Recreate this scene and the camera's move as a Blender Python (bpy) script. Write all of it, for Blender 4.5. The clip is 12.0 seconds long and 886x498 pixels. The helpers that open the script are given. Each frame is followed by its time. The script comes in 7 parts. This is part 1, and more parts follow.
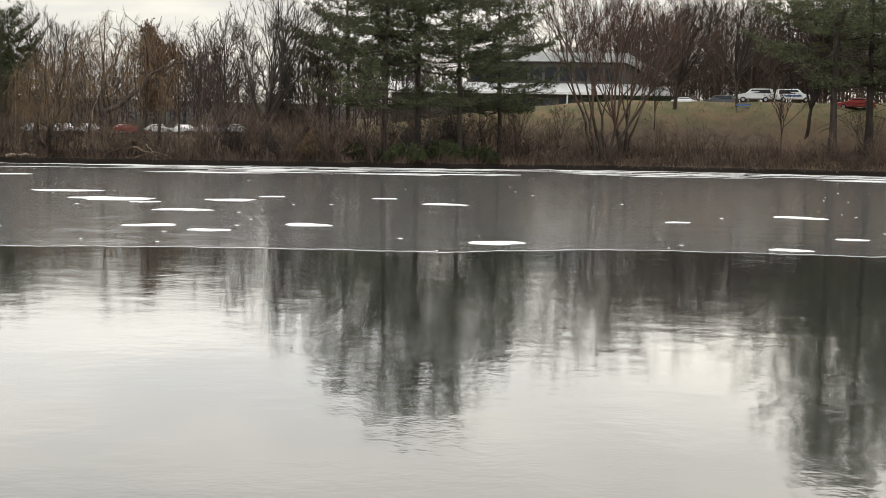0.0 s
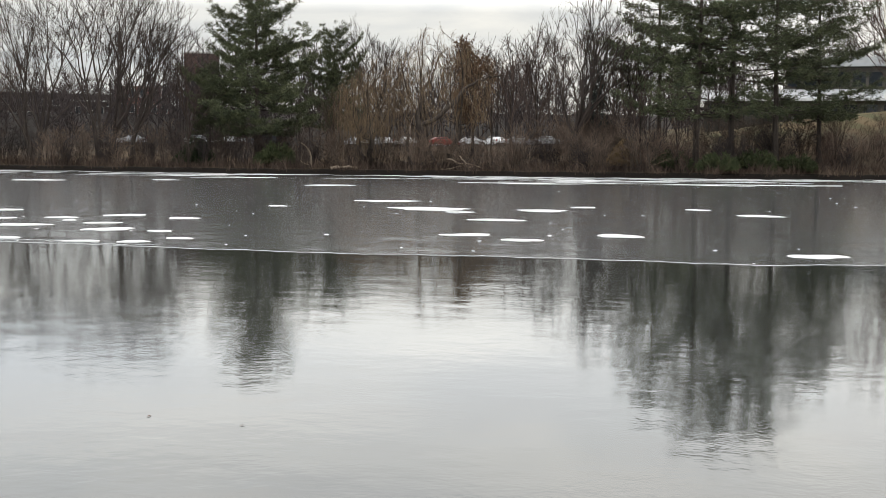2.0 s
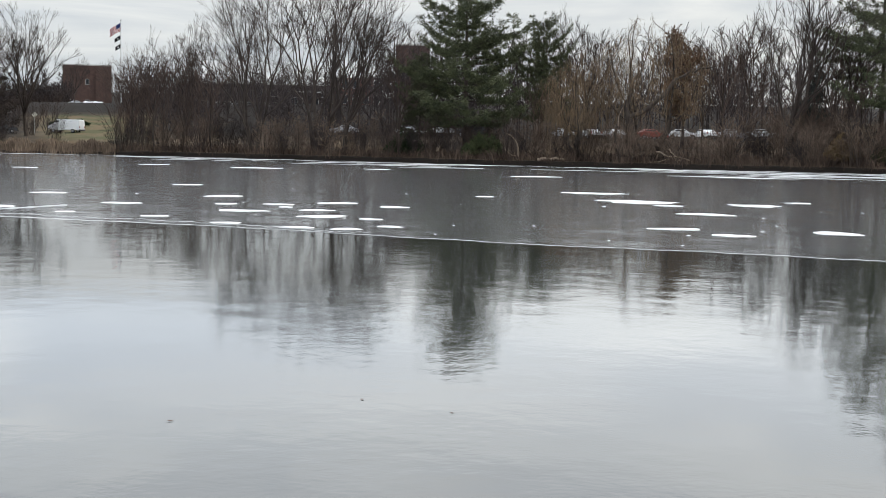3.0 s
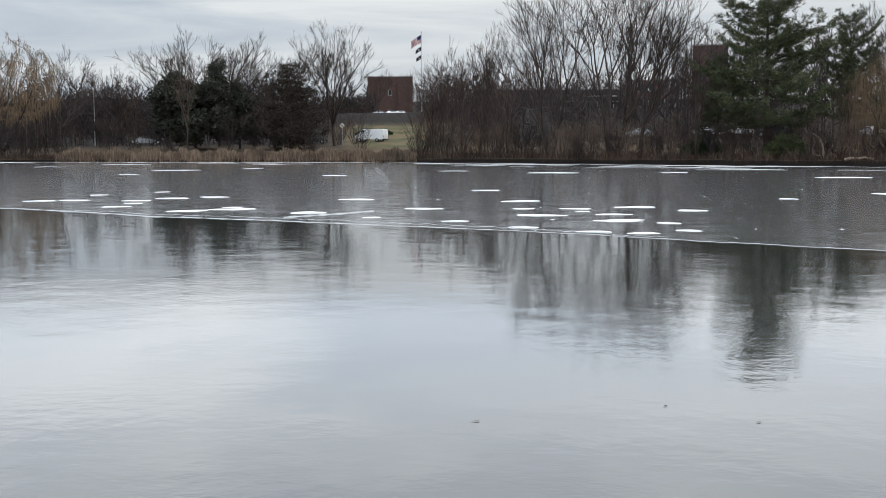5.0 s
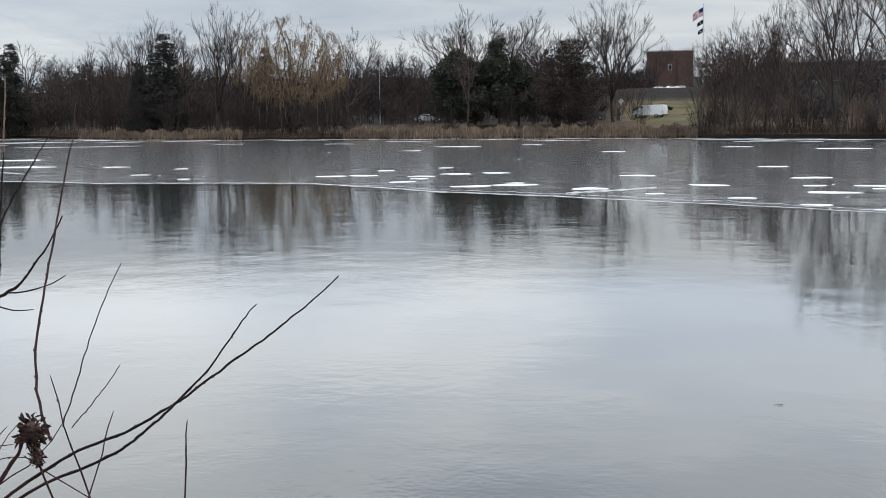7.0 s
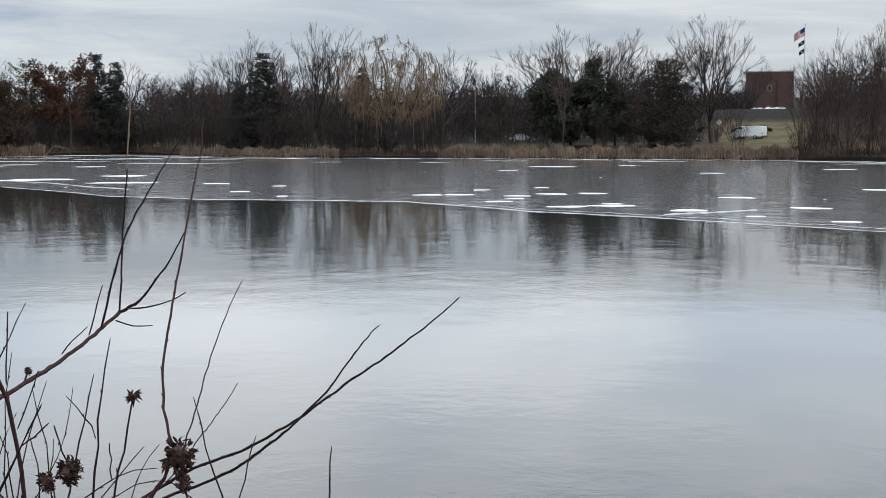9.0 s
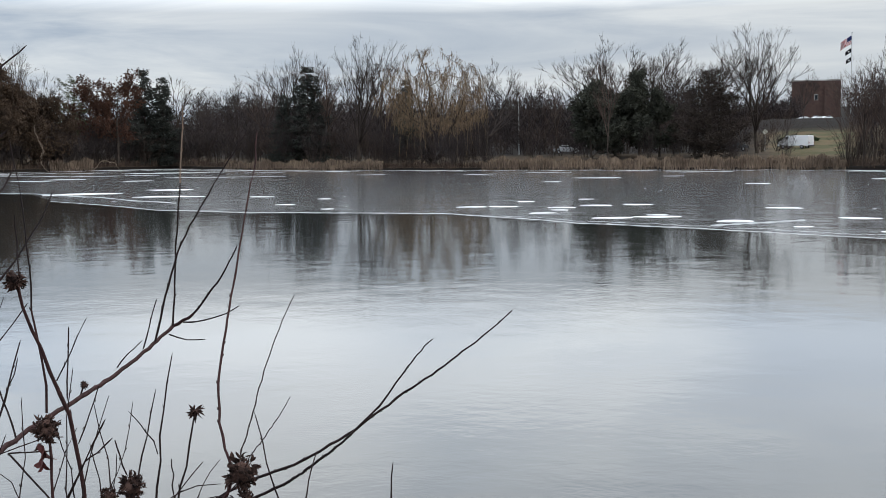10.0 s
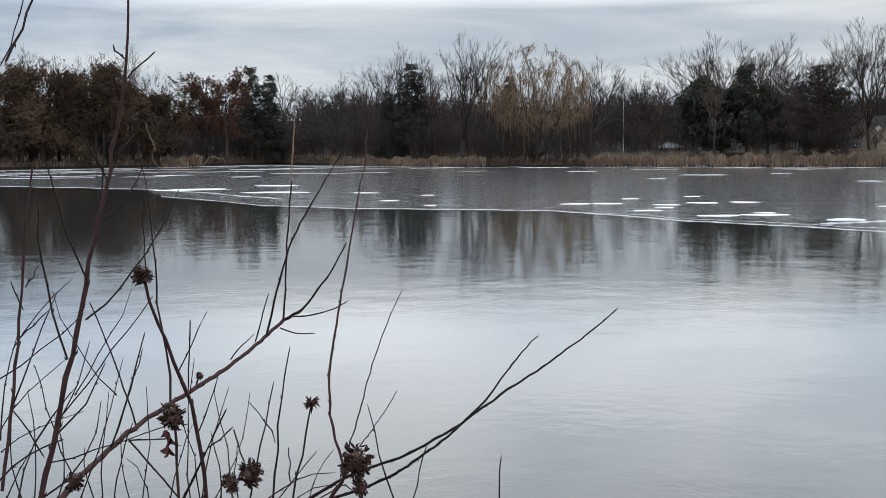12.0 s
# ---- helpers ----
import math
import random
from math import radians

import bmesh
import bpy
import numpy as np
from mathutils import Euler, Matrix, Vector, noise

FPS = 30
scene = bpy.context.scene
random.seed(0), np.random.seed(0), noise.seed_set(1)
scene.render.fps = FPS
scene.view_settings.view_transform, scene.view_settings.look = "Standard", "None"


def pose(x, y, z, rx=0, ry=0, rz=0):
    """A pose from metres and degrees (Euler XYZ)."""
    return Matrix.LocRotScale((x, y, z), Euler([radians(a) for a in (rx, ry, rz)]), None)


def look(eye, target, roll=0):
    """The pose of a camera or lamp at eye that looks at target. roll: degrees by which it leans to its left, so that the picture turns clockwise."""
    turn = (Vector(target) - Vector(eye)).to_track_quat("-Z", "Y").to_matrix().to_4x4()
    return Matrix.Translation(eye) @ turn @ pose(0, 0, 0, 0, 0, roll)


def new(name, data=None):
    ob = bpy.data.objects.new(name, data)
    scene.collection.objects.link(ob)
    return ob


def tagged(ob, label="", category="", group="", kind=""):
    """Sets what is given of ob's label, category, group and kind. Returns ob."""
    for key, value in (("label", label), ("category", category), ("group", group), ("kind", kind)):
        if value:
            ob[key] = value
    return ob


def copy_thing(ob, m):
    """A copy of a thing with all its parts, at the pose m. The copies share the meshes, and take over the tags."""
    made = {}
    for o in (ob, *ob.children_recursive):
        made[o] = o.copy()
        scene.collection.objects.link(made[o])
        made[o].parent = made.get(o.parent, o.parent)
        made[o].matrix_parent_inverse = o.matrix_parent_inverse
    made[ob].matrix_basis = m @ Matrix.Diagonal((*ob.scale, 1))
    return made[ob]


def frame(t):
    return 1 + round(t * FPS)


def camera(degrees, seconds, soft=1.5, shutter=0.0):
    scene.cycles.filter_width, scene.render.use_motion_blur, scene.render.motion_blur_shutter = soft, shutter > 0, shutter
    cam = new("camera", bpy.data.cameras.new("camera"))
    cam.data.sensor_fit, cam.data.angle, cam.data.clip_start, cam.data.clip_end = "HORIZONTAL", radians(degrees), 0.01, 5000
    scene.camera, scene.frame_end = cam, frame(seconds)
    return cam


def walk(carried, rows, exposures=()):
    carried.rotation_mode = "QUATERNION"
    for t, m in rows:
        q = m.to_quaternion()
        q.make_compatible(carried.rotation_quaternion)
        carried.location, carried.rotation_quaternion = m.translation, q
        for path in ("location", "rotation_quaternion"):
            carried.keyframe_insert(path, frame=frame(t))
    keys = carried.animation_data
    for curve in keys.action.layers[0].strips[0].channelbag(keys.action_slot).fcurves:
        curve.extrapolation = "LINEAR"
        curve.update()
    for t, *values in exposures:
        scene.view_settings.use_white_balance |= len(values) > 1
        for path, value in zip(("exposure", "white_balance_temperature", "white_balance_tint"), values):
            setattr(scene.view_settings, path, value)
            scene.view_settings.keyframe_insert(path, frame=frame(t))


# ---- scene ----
cam = camera(39.56, 12.0, 0.85)
walk(cam, [
    (0.0, pose(0.087, 0.450, 2.422, 85.15, -1.07, 0.06)),
    (0.5, pose(0.056, 0.449, 2.423, 85.40, -1.03, 3.98)),
    (1.0, pose(0.022, 0.445, 2.423, 85.46, -0.96, 8.09)),
    (1.5, pose(-0.003, 0.442, 2.421, 85.56, -0.84, 10.89)),
    (2.0, pose(-0.031, 0.436, 2.421, 85.45, -0.62, 14.30)),
    (2.5, pose(-0.067, 0.425, 2.421, 85.17, -0.83, 19.20)),
    (3.0, pose(-0.095, 0.411, 2.422, 84.92, -1.12, 23.85)),
    (3.5, pose(-0.112, 0.399, 2.423, 84.67, -1.14, 27.50)),
    (3.7, pose(-0.113, 0.393, 2.425, 84.63, -1.00, 29.08)),
    (5.3, pose(-0.169, 0.346, 2.427, 84.96, 0.16, 39.55)),
    (5.5, pose(-0.197, 0.338, 2.418, 84.86, 0.12, 41.14)),
    (6.0, pose(-0.253, 0.317, 2.414, 84.59, 0.33, 45.21)),
    (6.5, pose(-0.306, 0.300, 2.410, 84.33, 0.57, 48.19)),
    (7.0, pose(-0.350, 0.288, 2.400, 83.99, 0.58, 50.20)),
    (7.2, pose(-0.401, 0.284, 2.400, 83.84, 0.55, 50.76)),
    (9.0, pose(-0.462, 0.261, 2.401, 84.91, 0.13, 54.57)),
    (9.5, pose(-0.475, 0.254, 2.406, 85.19, 0.30, 55.58)),
    (10.0, pose(-0.487, 0.248, 2.403, 85.48, 0.56, 56.59)),
    (10.5, pose(-0.523, 0.241, 2.397, 85.51, 0.46, 57.53)),
    (11.0, pose(-0.520, 0.236, 2.398, 85.36, 0.25, 58.40)),
    (11.5, pose(-0.496, 0.227, 2.404, 85.29, 0.36, 59.60)),
    (12.0, pose(-0.454, 0.215, 2.410, 85.36, 0.50, 61.37)),
], exposures=[(0.0, 0.41, 7700, 11), (0.5, 0.46, 7700, 11), (1.2, 0.40, 7600, 11.2), (3.0, 0.22, 6800, 10), (5.5, 0.08, 6600, 10), (12.0, 0.0, 6500, 10)])

# ---- world and sun ----
world = bpy.data.worlds.new("overcast_sky")
scene.world = world
world.use_nodes = True
SUN_EL, SUN_AZ = radians(38), radians(-32)


def build_sky():
    nt = world.node_tree
    nt.nodes.clear()
    out = nt.nodes.new("ShaderNodeOutputWorld")
    bg = nt.nodes.new("ShaderNodeBackground")
    sky = nt.nodes.new("ShaderNodeTexSky")
    sky.sky_type, sky.sun_disc = "NISHITA", False
    sky.sun_elevation, sky.sun_rotation = SUN_EL, -SUN_AZ
    geo = nt.nodes.new("ShaderNodeTexCoord")
    # cloud deck: wisps stretched along the horizon
    mp = nt.nodes.new("ShaderNodeMapping")
    mp.inputs["Scale"].default_value = (1.5, 1.5, 13.0)
    n1 = nt.nodes.new("ShaderNodeTexNoise")
    n1.inputs["Scale"].default_value, n1.inputs["Detail"].default_value = 1.7, 9
    n1.inputs["Roughness"].default_value, n1.inputs["Distortion"].default_value = 0.58, 0.9
    ramp = nt.nodes.new("ShaderNodeValToRGB")
    ramp.color_ramp.elements[0].position, ramp.color_ramp.elements[0].color = 0.38, (0.39, 0.465, 0.575, 1)
    ramp.color_ramp.elements[1].position, ramp.color_ramp.elements[1].color = 0.63, (0.74, 0.785, 0.825, 1)
    # the side of the veiled sun is brighter and warmer
    dot = nt.nodes.new("ShaderNodeVectorMath")
    dot.operation = "DOT_PRODUCT"
    d = Vector((-math.sin(SUN_AZ) * math.cos(SUN_EL), math.cos(SUN_AZ) * math.cos(SUN_EL), math.sin(SUN_EL)))
    dot.inputs[1].default_value = d
    glow = nt.nodes.new("ShaderNodeMapRange")
    glow.inputs["From Min"].default_value, glow.inputs["From Max"].default_value = -0.3, 0.9
    glow.interpolation_type = "LINEAR"
    warm = nt.nodes.new("ShaderNodeMix")
    warm.data_type, warm.blend_type = "RGBA", "MIX"
    warm.inputs["B"].default_value = (0.66, 0.66, 0.645, 1)
    mul = nt.nodes.new("ShaderNodeMath")
    mul.operation = "MULTIPLY"
    mul.inputs[1].default_value = 0.6
    mix = nt.nodes.new("ShaderNodeMix")
    mix.data_type = "RGBA"
    mix.inputs["Factor"].default_value = 0.88
    scl = nt.nodes.new("ShaderNodeMix")
    scl.data_type, scl.blend_type = "RGBA", "MULTIPLY"
    scl.inputs["Factor"].default_value = 1.0
    scl.inputs["B"].default_value = (0.1, 0.1, 0.1, 1)
    ln = nt.links.new
    ln(geo.outputs["Generated"], mp.inputs["Vector"])
    ln(mp.outputs["Vector"], n1.inputs["Vector"])
    ln(n1.outputs["Fac"], ramp.inputs["Fac"])
    ln(geo.outputs["Generated"], dot.inputs[0])
    ln(dot.outputs["Value"], glow.inputs["Value"])
    ln(glow.outputs["Result"], mul.inputs[0])
    ln(mul.outputs["Value"], warm.inputs["Factor"])
    ln(ramp.outputs["Color"], warm.inputs["A"])
    ln(sky.outputs["Color"], scl.inputs["A"])
    ln(scl.outputs["Result"], mix.inputs["A"])
    # a paler patch added to the unseen western sky to brighten the ice
    west = nt.nodes.new("ShaderNodeVectorMath")
    west.operation = "DOT_PRODUCT"
    west.inputs[1].default_value = (-math.sin(radians(66)) * math.cos(radians(13)), math.cos(radians(66)) * math.cos(radians(13)), math.sin(radians(13)))
    thin = nt.nodes.new("ShaderNodeMapRange")
    thin.interpolation_type = "SMOOTHSTEP"
    thin.inputs["From Min"].default_value, thin.inputs["From Max"].default_value = 0.985, 1.0
    thin.inputs["To Max"].default_value = 0.4
    pale = nt.nodes.new("ShaderNodeMix")
    pale.data_type = "RGBA"
    pale.inputs["B"].default_value = (0.96, 0.965, 0.95, 1)
    ln(geo.outputs["Generated"], west.inputs[0])
    ln(west.outputs["Value"], thin.inputs["Value"])
    ln(thin.outputs["Result"], pale.inputs["Factor"])
    ln(warm.outputs["Result"], pale.inputs["A"])
    ln(pale.outputs["Result"], mix.inputs["B"])
    ln(mix.outputs["Result"], bg.inputs["Color"])
    # strength steps up just above the view, added to brighten reflections in the ice
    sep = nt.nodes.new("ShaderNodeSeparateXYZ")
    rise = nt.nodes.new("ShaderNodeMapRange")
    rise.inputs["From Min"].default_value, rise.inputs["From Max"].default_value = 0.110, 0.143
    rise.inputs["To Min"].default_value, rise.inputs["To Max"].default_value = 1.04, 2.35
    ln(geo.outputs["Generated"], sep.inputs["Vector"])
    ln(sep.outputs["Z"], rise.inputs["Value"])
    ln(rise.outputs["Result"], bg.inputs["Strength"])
    ln(bg.outputs["Background"], out.inputs["Surface"])


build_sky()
sun = new("sun", bpy.data.lights.new("sun", "SUN"))
sun.data.energy, sun.data.angle, sun.data.color = 0.6, radians(20), (1.0, 0.95, 0.88)
sun.matrix_world = look((-math.sin(SUN_AZ) * 50, math.cos(SUN_AZ) * 50, 50 * math.tan(SUN_EL)), (0, 0, 0))


# ---- materials ----
def material(name, colour, rough=0.8, other=None, scale=4.0, detail=5.0, bump=0.0, bump_scale=None, metal=0.0,
             spread=0.0, stain=None, stain_scale=0.4, ior=1.45, vec=(1, 1, 1), per_island=False):
    """A node material: two colours mixed by noise, a larger stain, a bump, and a spread of brightness between copies."""
    m = bpy.data.materials.new(name)
    m.use_nodes = True
    nt = m.node_tree
    bsdf = nt.nodes["Principled BSDF"]
    bsdf.inputs["Roughness"].default_value = rough
    bsdf.inputs["Metallic"].default_value = metal
    bsdf.inputs["IOR"].default_value = ior
    bsdf.inputs["Specular IOR Level"].default_value = 0.12 if rough >= 0.6 else 0.5
    ln = nt.links.new
    tc = nt.nodes.new("ShaderNodeTexCoord")
    mp = nt.nodes.new("ShaderNodeMapping")
    mp.inputs["Scale"].default_value = vec
    ln(tc.outputs["Object"], mp.inputs["Vector"])
    n = nt.nodes.new("ShaderNodeTexNoise")
    n.inputs["Scale"].default_value, n.inputs["Detail"].default_value = scale, detail
    ln(mp.outputs["Vector"], n.inputs["Vector"])
    ramp = nt.nodes.new("ShaderNodeValToRGB")
    other = other or tuple(c * 0.6 for c in colour)
    ramp.color_ramp.elements[0].position, ramp.color_ramp.elements[0].color = 0.35, (*other, 1)
    ramp.color_ramp.elements[1].position, ramp.color_ramp.elements[1].color = 0.65, (*colour, 1)
    ln(n.outputs["Fac"], ramp.inputs["Fac"])
    col = ramp.outputs["Color"]
    if stain:
        n2 = nt.nodes.new("ShaderNodeTexNoise")
        n2.inputs["Scale"].default_value, n2.inputs["Detail"].default_value = stain_scale, 3
        ln(tc.outputs["Object"], n2.inputs["Vector"])
        r2 = nt.nodes.new("ShaderNodeMapRange")
        r2.inputs["From Min"].default_value, r2.inputs["From Max"].default_value = 0.42, 0.62
        ln(n2.outputs["Fac"], r2.inputs["Value"])
        mx = nt.nodes.new("ShaderNodeMix")
        mx.data_type = "RGBA"
        mx.inputs["B"].default_value = (*stain, 1)
        ln(r2.outputs["Result"], mx.inputs["Factor"])
        ln(col, mx.inputs["A"])
        col = mx.outputs["Result"]
    if spread:
        if per_island:
            rnd = nt.nodes.new("ShaderNodeNewGeometry").outputs["Random Per Island"]
        else:
            rnd = nt.nodes.new("ShaderNodeObjectInfo").outputs["Random"]
        mr = nt.nodes.new("ShaderNodeMapRange")
        mr.inputs["To Min"].default_value, mr.inputs["To Max"].default_value = 1 - spread, 1 + spread
        ln(rnd, mr.inputs["Value"])
        hs = nt.nodes.new("ShaderNodeHueSaturation")
        ln(mr.outputs["Result"], hs.inputs["Value"])
        ln(col, hs.inputs["Color"])
        col = hs.outputs["Color"]
    ln(col, bsdf.inputs["Base Color"])
    if bump:
        nb = nt.nodes.new("ShaderNodeTexNoise")
        nb.inputs["Scale"].default_value, nb.inputs["Detail"].default_value = bump_scale or scale * 2, 4
        ln(mp.outputs["Vector"], nb.inputs["Vector"])
        b = nt.nodes.new("ShaderNodeBump")
        b.inputs["Strength"].default_value, b.inputs["Distance"].default_value = 1.0, bump
        ln(nb.outputs["Fac"], b.inputs["Height"])
        ln(b.outputs["Normal"], bsdf.inputs["Normal"])
    return m


M = {}
M["bark"] = material("bark", (0.075, 0.06, 0.05), 0.9, (0.036, 0.029, 0.025), 3, bump=0.03, vec=(1, 1, 0.25), spread=0.25)
M["twig"] = material("twig", (0.084, 0.060, 0.050), 0.85, (0.048, 0.035, 0.030), 0.8, spread=0.3)
# darker copy of twig: shade deep in thickets and woods put into colour
M["twig_far"] = material("twig_far", (0.052, 0.041, 0.039), 0.85, (0.030, 0.025, 0.025), 0.8, spread=0.25)
M["twig_grey"] = material("twig_grey", (0.066, 0.052, 0.045), 0.85, (0.036, 0.029, 0.026), 0.8, spread=0.25)
M["twig_red"] = material("twig_red", (0.135, 0.088, 0.07), 0.85, (0.08, 0.055, 0.046), 0.8, spread=0.3)
M["twig_tan"] = material("twig_tan", (0.17, 0.122, 0.092), 0.85, (0.11, 0.08, 0.062), 0.8, spread=0.25)
M["willow"] = material("willow_strands", (0.19, 0.132, 0.080), 0.8, (0.11, 0.079, 0.052), 0.7, spread=0.2)
M["willow_dark"] = material("willow_strands_dark", (0.10, 0.067, 0.045), 0.8, (0.058, 0.041, 0.031), 0.7, spread=0.2)
M["needles"] = material("needles", (0.104, 0.116, 0.060), 0.75, (0.052, 0.060, 0.037), 0.9, spread=0.2)
M["needles_dark"] = material("needles_dark", (0.058, 0.060, 0.046), 0.8, (0.030, 0.032, 0.026), 0.9, spread=0.2)
M["needles_blue"] = material("needles_blue", (0.052, 0.056, 0.048), 0.8, (0.028, 0.031, 0.028), 0.9, spread=0.2)
M["dead_leaves"] = material("dead_leaves", (0.12, 0.060, 0.040), 0.85, (0.062, 0.034, 0.026), 0.9, spread=0.2)
M["brown_leaves"] = material("brown_leaves", (0.15, 0.088, 0.052), 0.85, (0.08, 0.052, 0.035), 0.9, spread=0.2)
M["brown_needles"] = material("brown_needles", (0.06, 0.046, 0.038), 0.85, (0.034, 0.028, 0.024), 0.9, spread=0.2)
M["reed"] = material("reed", (0.225, 0.168, 0.122), 0.85, (0.12, 0.088, 0.067), 0.35, spread=0.35, per_island=True)
M["snow"] = material("snow", (0.78, 0.79, 0.80), 0.55, (0.62, 0.64, 0.66), 3, bump=0.01, bump_scale=20)
M["frost"] = material("frost", (0.50, 0.52, 0.54), 0.6, (0.26, 0.28, 0.29), 2.5, bump=0.01, bump_scale=20)


def ground_material():
    m = material("ground", (0.085, 0.064, 0.046), 0.95, (0.045, 0.034, 0.027), 0.9, detail=8, bump=0.06, bump_scale=2.5,
                 stain=(0.11, 0.078, 0.05), stain_scale=0.12)
    nt = m.node_tree
    ln = nt.links.new
    bsdf = nt.nodes["Principled BSDF"]
    base = bsdf.inputs["Base Color"].links[0].from_socket
    att = nt.nodes.new("ShaderNodeAttribute")
    att.attribute_name = "lawn"
    tc = nt.nodes.new("ShaderNodeTexCoord")
    n = nt.nodes.new("ShaderNodeTexNoise")
    n.inputs["Scale"].default_value, n.inputs["Detail"].default_value = 0.25, 8
    ln(tc.outputs["Object"], n.inputs["Vector"])
    r = nt.nodes.new("ShaderNodeValToRGB")
    r.color_ramp.elements[0].position, r.color_ramp.elements[0].color = 0.40, (0.135, 0.100, 0.058, 1)
    r.color_ramp.elements[1].position, r.color_ramp.elements[1].color = 0.58, (0.080, 0.080, 0.040, 1)
    ln(n.outputs["Fac"], r.inputs["Fac"])
    mx = nt.nodes.new("ShaderNodeMix")
    mx.data_type = "RGBA"
    ln(att.outputs["Fac"], mx.inputs["Factor"])
    ln(base, mx.inputs["A"])
    ln(r.outputs["Color"], mx.inputs["B"])
    # near-black ground under the woods; shadow along the waterline is painted here too
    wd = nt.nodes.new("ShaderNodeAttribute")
    wd.attribute_name = "dark_ground"
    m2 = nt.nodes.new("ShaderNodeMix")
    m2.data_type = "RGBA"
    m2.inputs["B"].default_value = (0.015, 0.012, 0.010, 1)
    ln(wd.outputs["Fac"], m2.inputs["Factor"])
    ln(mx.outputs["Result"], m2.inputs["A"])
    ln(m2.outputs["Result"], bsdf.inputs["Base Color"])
    return m


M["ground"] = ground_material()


def ice_material(name, grey, rough, waves, speck, ior, calm):
    """Lake ice: a glossy skin with waves of several sizes (scale, height) frozen into it, calm patches, milky cloud and frost specks."""
    m = material(name, tuple(grey), rough, tuple(c * 0.7 for c in grey), 1.1, detail=10, ior=ior,
                 stain=tuple(c * 0.88 for c in grey), stain_scale=0.035)
    nt = m.node_tree
    ln = nt.links.new
    bsdf = nt.nodes["Principled BSDF"]
    tc = nt.nodes.new("ShaderNodeTexCoord")

    def noise(scale, detail, rough_n=0.5, vec=None):
        n = nt.nodes.new("ShaderNodeTexNoise")
        n.inputs["Scale"].default_value, n.inputs["Detail"].default_value = scale, detail
        n.inputs["Roughness"].default_value = rough_n
        if vec:
            mp = nt.nodes.new("ShaderNodeMapping")
            mp.inputs["Scale"].default_value = vec
            ln(tc.outputs["Object"], mp.inputs["Vector"])
            ln(mp.outputs["Vector"], n.inputs["Vector"])
        else:
            ln(tc.outputs["Object"], n.inputs["Vector"])
        return n.outputs["Fac"]

    def spread(value, lo, hi, to_lo, to_hi):
        r = nt.nodes.new("ShaderNodeMapRange")
        r.inputs["From Min"].default_value, r.inputs["From Max"].default_value = lo, hi
        r.inputs["To Min"].default_value, r.inputs["To Max"].default_value = to_lo, to_hi
        ln(value, r.inputs["Value"])
        return r.outputs["Result"]

    def math2(op, x, y):
        q = nt.nodes.new("ShaderNodeMath")
        q.operation = op
        for i, v in enumerate((x, y)):
            if isinstance(v, float):
                q.inputs[i].default_value = v
            else:
                ln(v, q.inputs[i])
        return q.outputs["Value"]
    total = None
    for i, (scale, height, detail) in enumerate(waves):
        w = math2("MULTIPLY", noise(scale, detail, 0.45), height)
        w = math2("MULTIPLY", w, spread(noise(0.16 + 0.09 * i, 3.0), 0.36, 0.64, calm, 1.0))
        total = w if total is None else math2("ADD", total, w)
    b = nt.nodes.new("ShaderNodeBump")
    b.inputs["Strength"].default_value, b.inputs["Distance"].default_value = 1.0, 1.0
    ln(total, b.inputs["Height"])
    ln(b.outputs["Normal"], bsdf.inputs["Normal"])
    # gloss comes and goes with the skin of the ice
    ln(spread(noise(1.3, 8.0, 0.65), 0.35, 0.65, rough * 0.8, rough * 1.25), bsdf.inputs["Roughness"])
    # frost specks
    base = bsdf.inputs["Base Color"].links[0].from_socket
    mx = nt.nodes.new("ShaderNodeMix")
    mx.data_type = "RGBA"
    mx.inputs["B"].default_value = (0.6, 0.62, 0.63, 1)
    ln(spread(noise(1.4, 6.0), speck, speck + 0.06, 0.0, 1.0), mx.inputs["Factor"])
    ln(base, mx.inputs["A"])
    ln(mx.outputs["Result"], bsdf.inputs["Base Color"])
    return m


M["ice_near"] = ice_material("clear_ice", (0.030, 0.033, 0.031), 0.04, ((16.0, 0.0011, 2.5), (5.0, 0.0019, 2.0), (1.1, 0.0060, 1.5)), 0.80, 1.5, 0.3)
M["ice_far"] = ice_material("grey_ice", (0.105, 0.107, 0.11), 0.11, ((5.0, 0.0008, 2.0), (1.1, 0.0085, 2.0), (0.38, 0.0210, 2.5)), 0.72, 1.6, 0.3)


# ---- the lie of the land: azimuth in degrees (to the left of north), distance from the viewpoint in metres ----
def polar(az, r, z=0.0):
    a = radians(az)
    return Vector((-math.sin(a) * r, math.cos(a) * r, z))


SHORE = ((-75, 60), (-45, 118), (-19, 133), (-8, 133), (0, 124), (11, 120), (22, 121), (30, 129), (37, 138), (43, 145),
         (48, 149), (56, 158), (61, 165), (65, 178), (69, 211), (71, 204), (74, 190), (80, 182), (95, 150), (120, 70))
CRACK = ((-75, 70), (-40, 38), (-19, 30.7), (-8, 30.0), (0, 28.1), (11, 28.8), (19, 29.3), (26, 30.9), (38, 35.2), (41.5, 36.7),
         (50.5, 41.5), (56.6, 48.3), (65.6, 51.3), (69.8, 55.5), (74.3, 68.5), (74.8, 81), (81, 95), (100, 125), (120, 160))
LAWN = ((-60, 8.6), (-19, 8.3), (-8, 8.4), (-3, 7.0), (3, 4.4), (10, 2.9), (18, 2.6), (30, 2.4), (40, 2.0), (60, 1.6), (80, 2.0), (130, 3))
BANK = ((-60, 0.95), (37.5, 0.95), (39, 0.75), (66, 0.75), (68, 0.9), (130, 0.9))
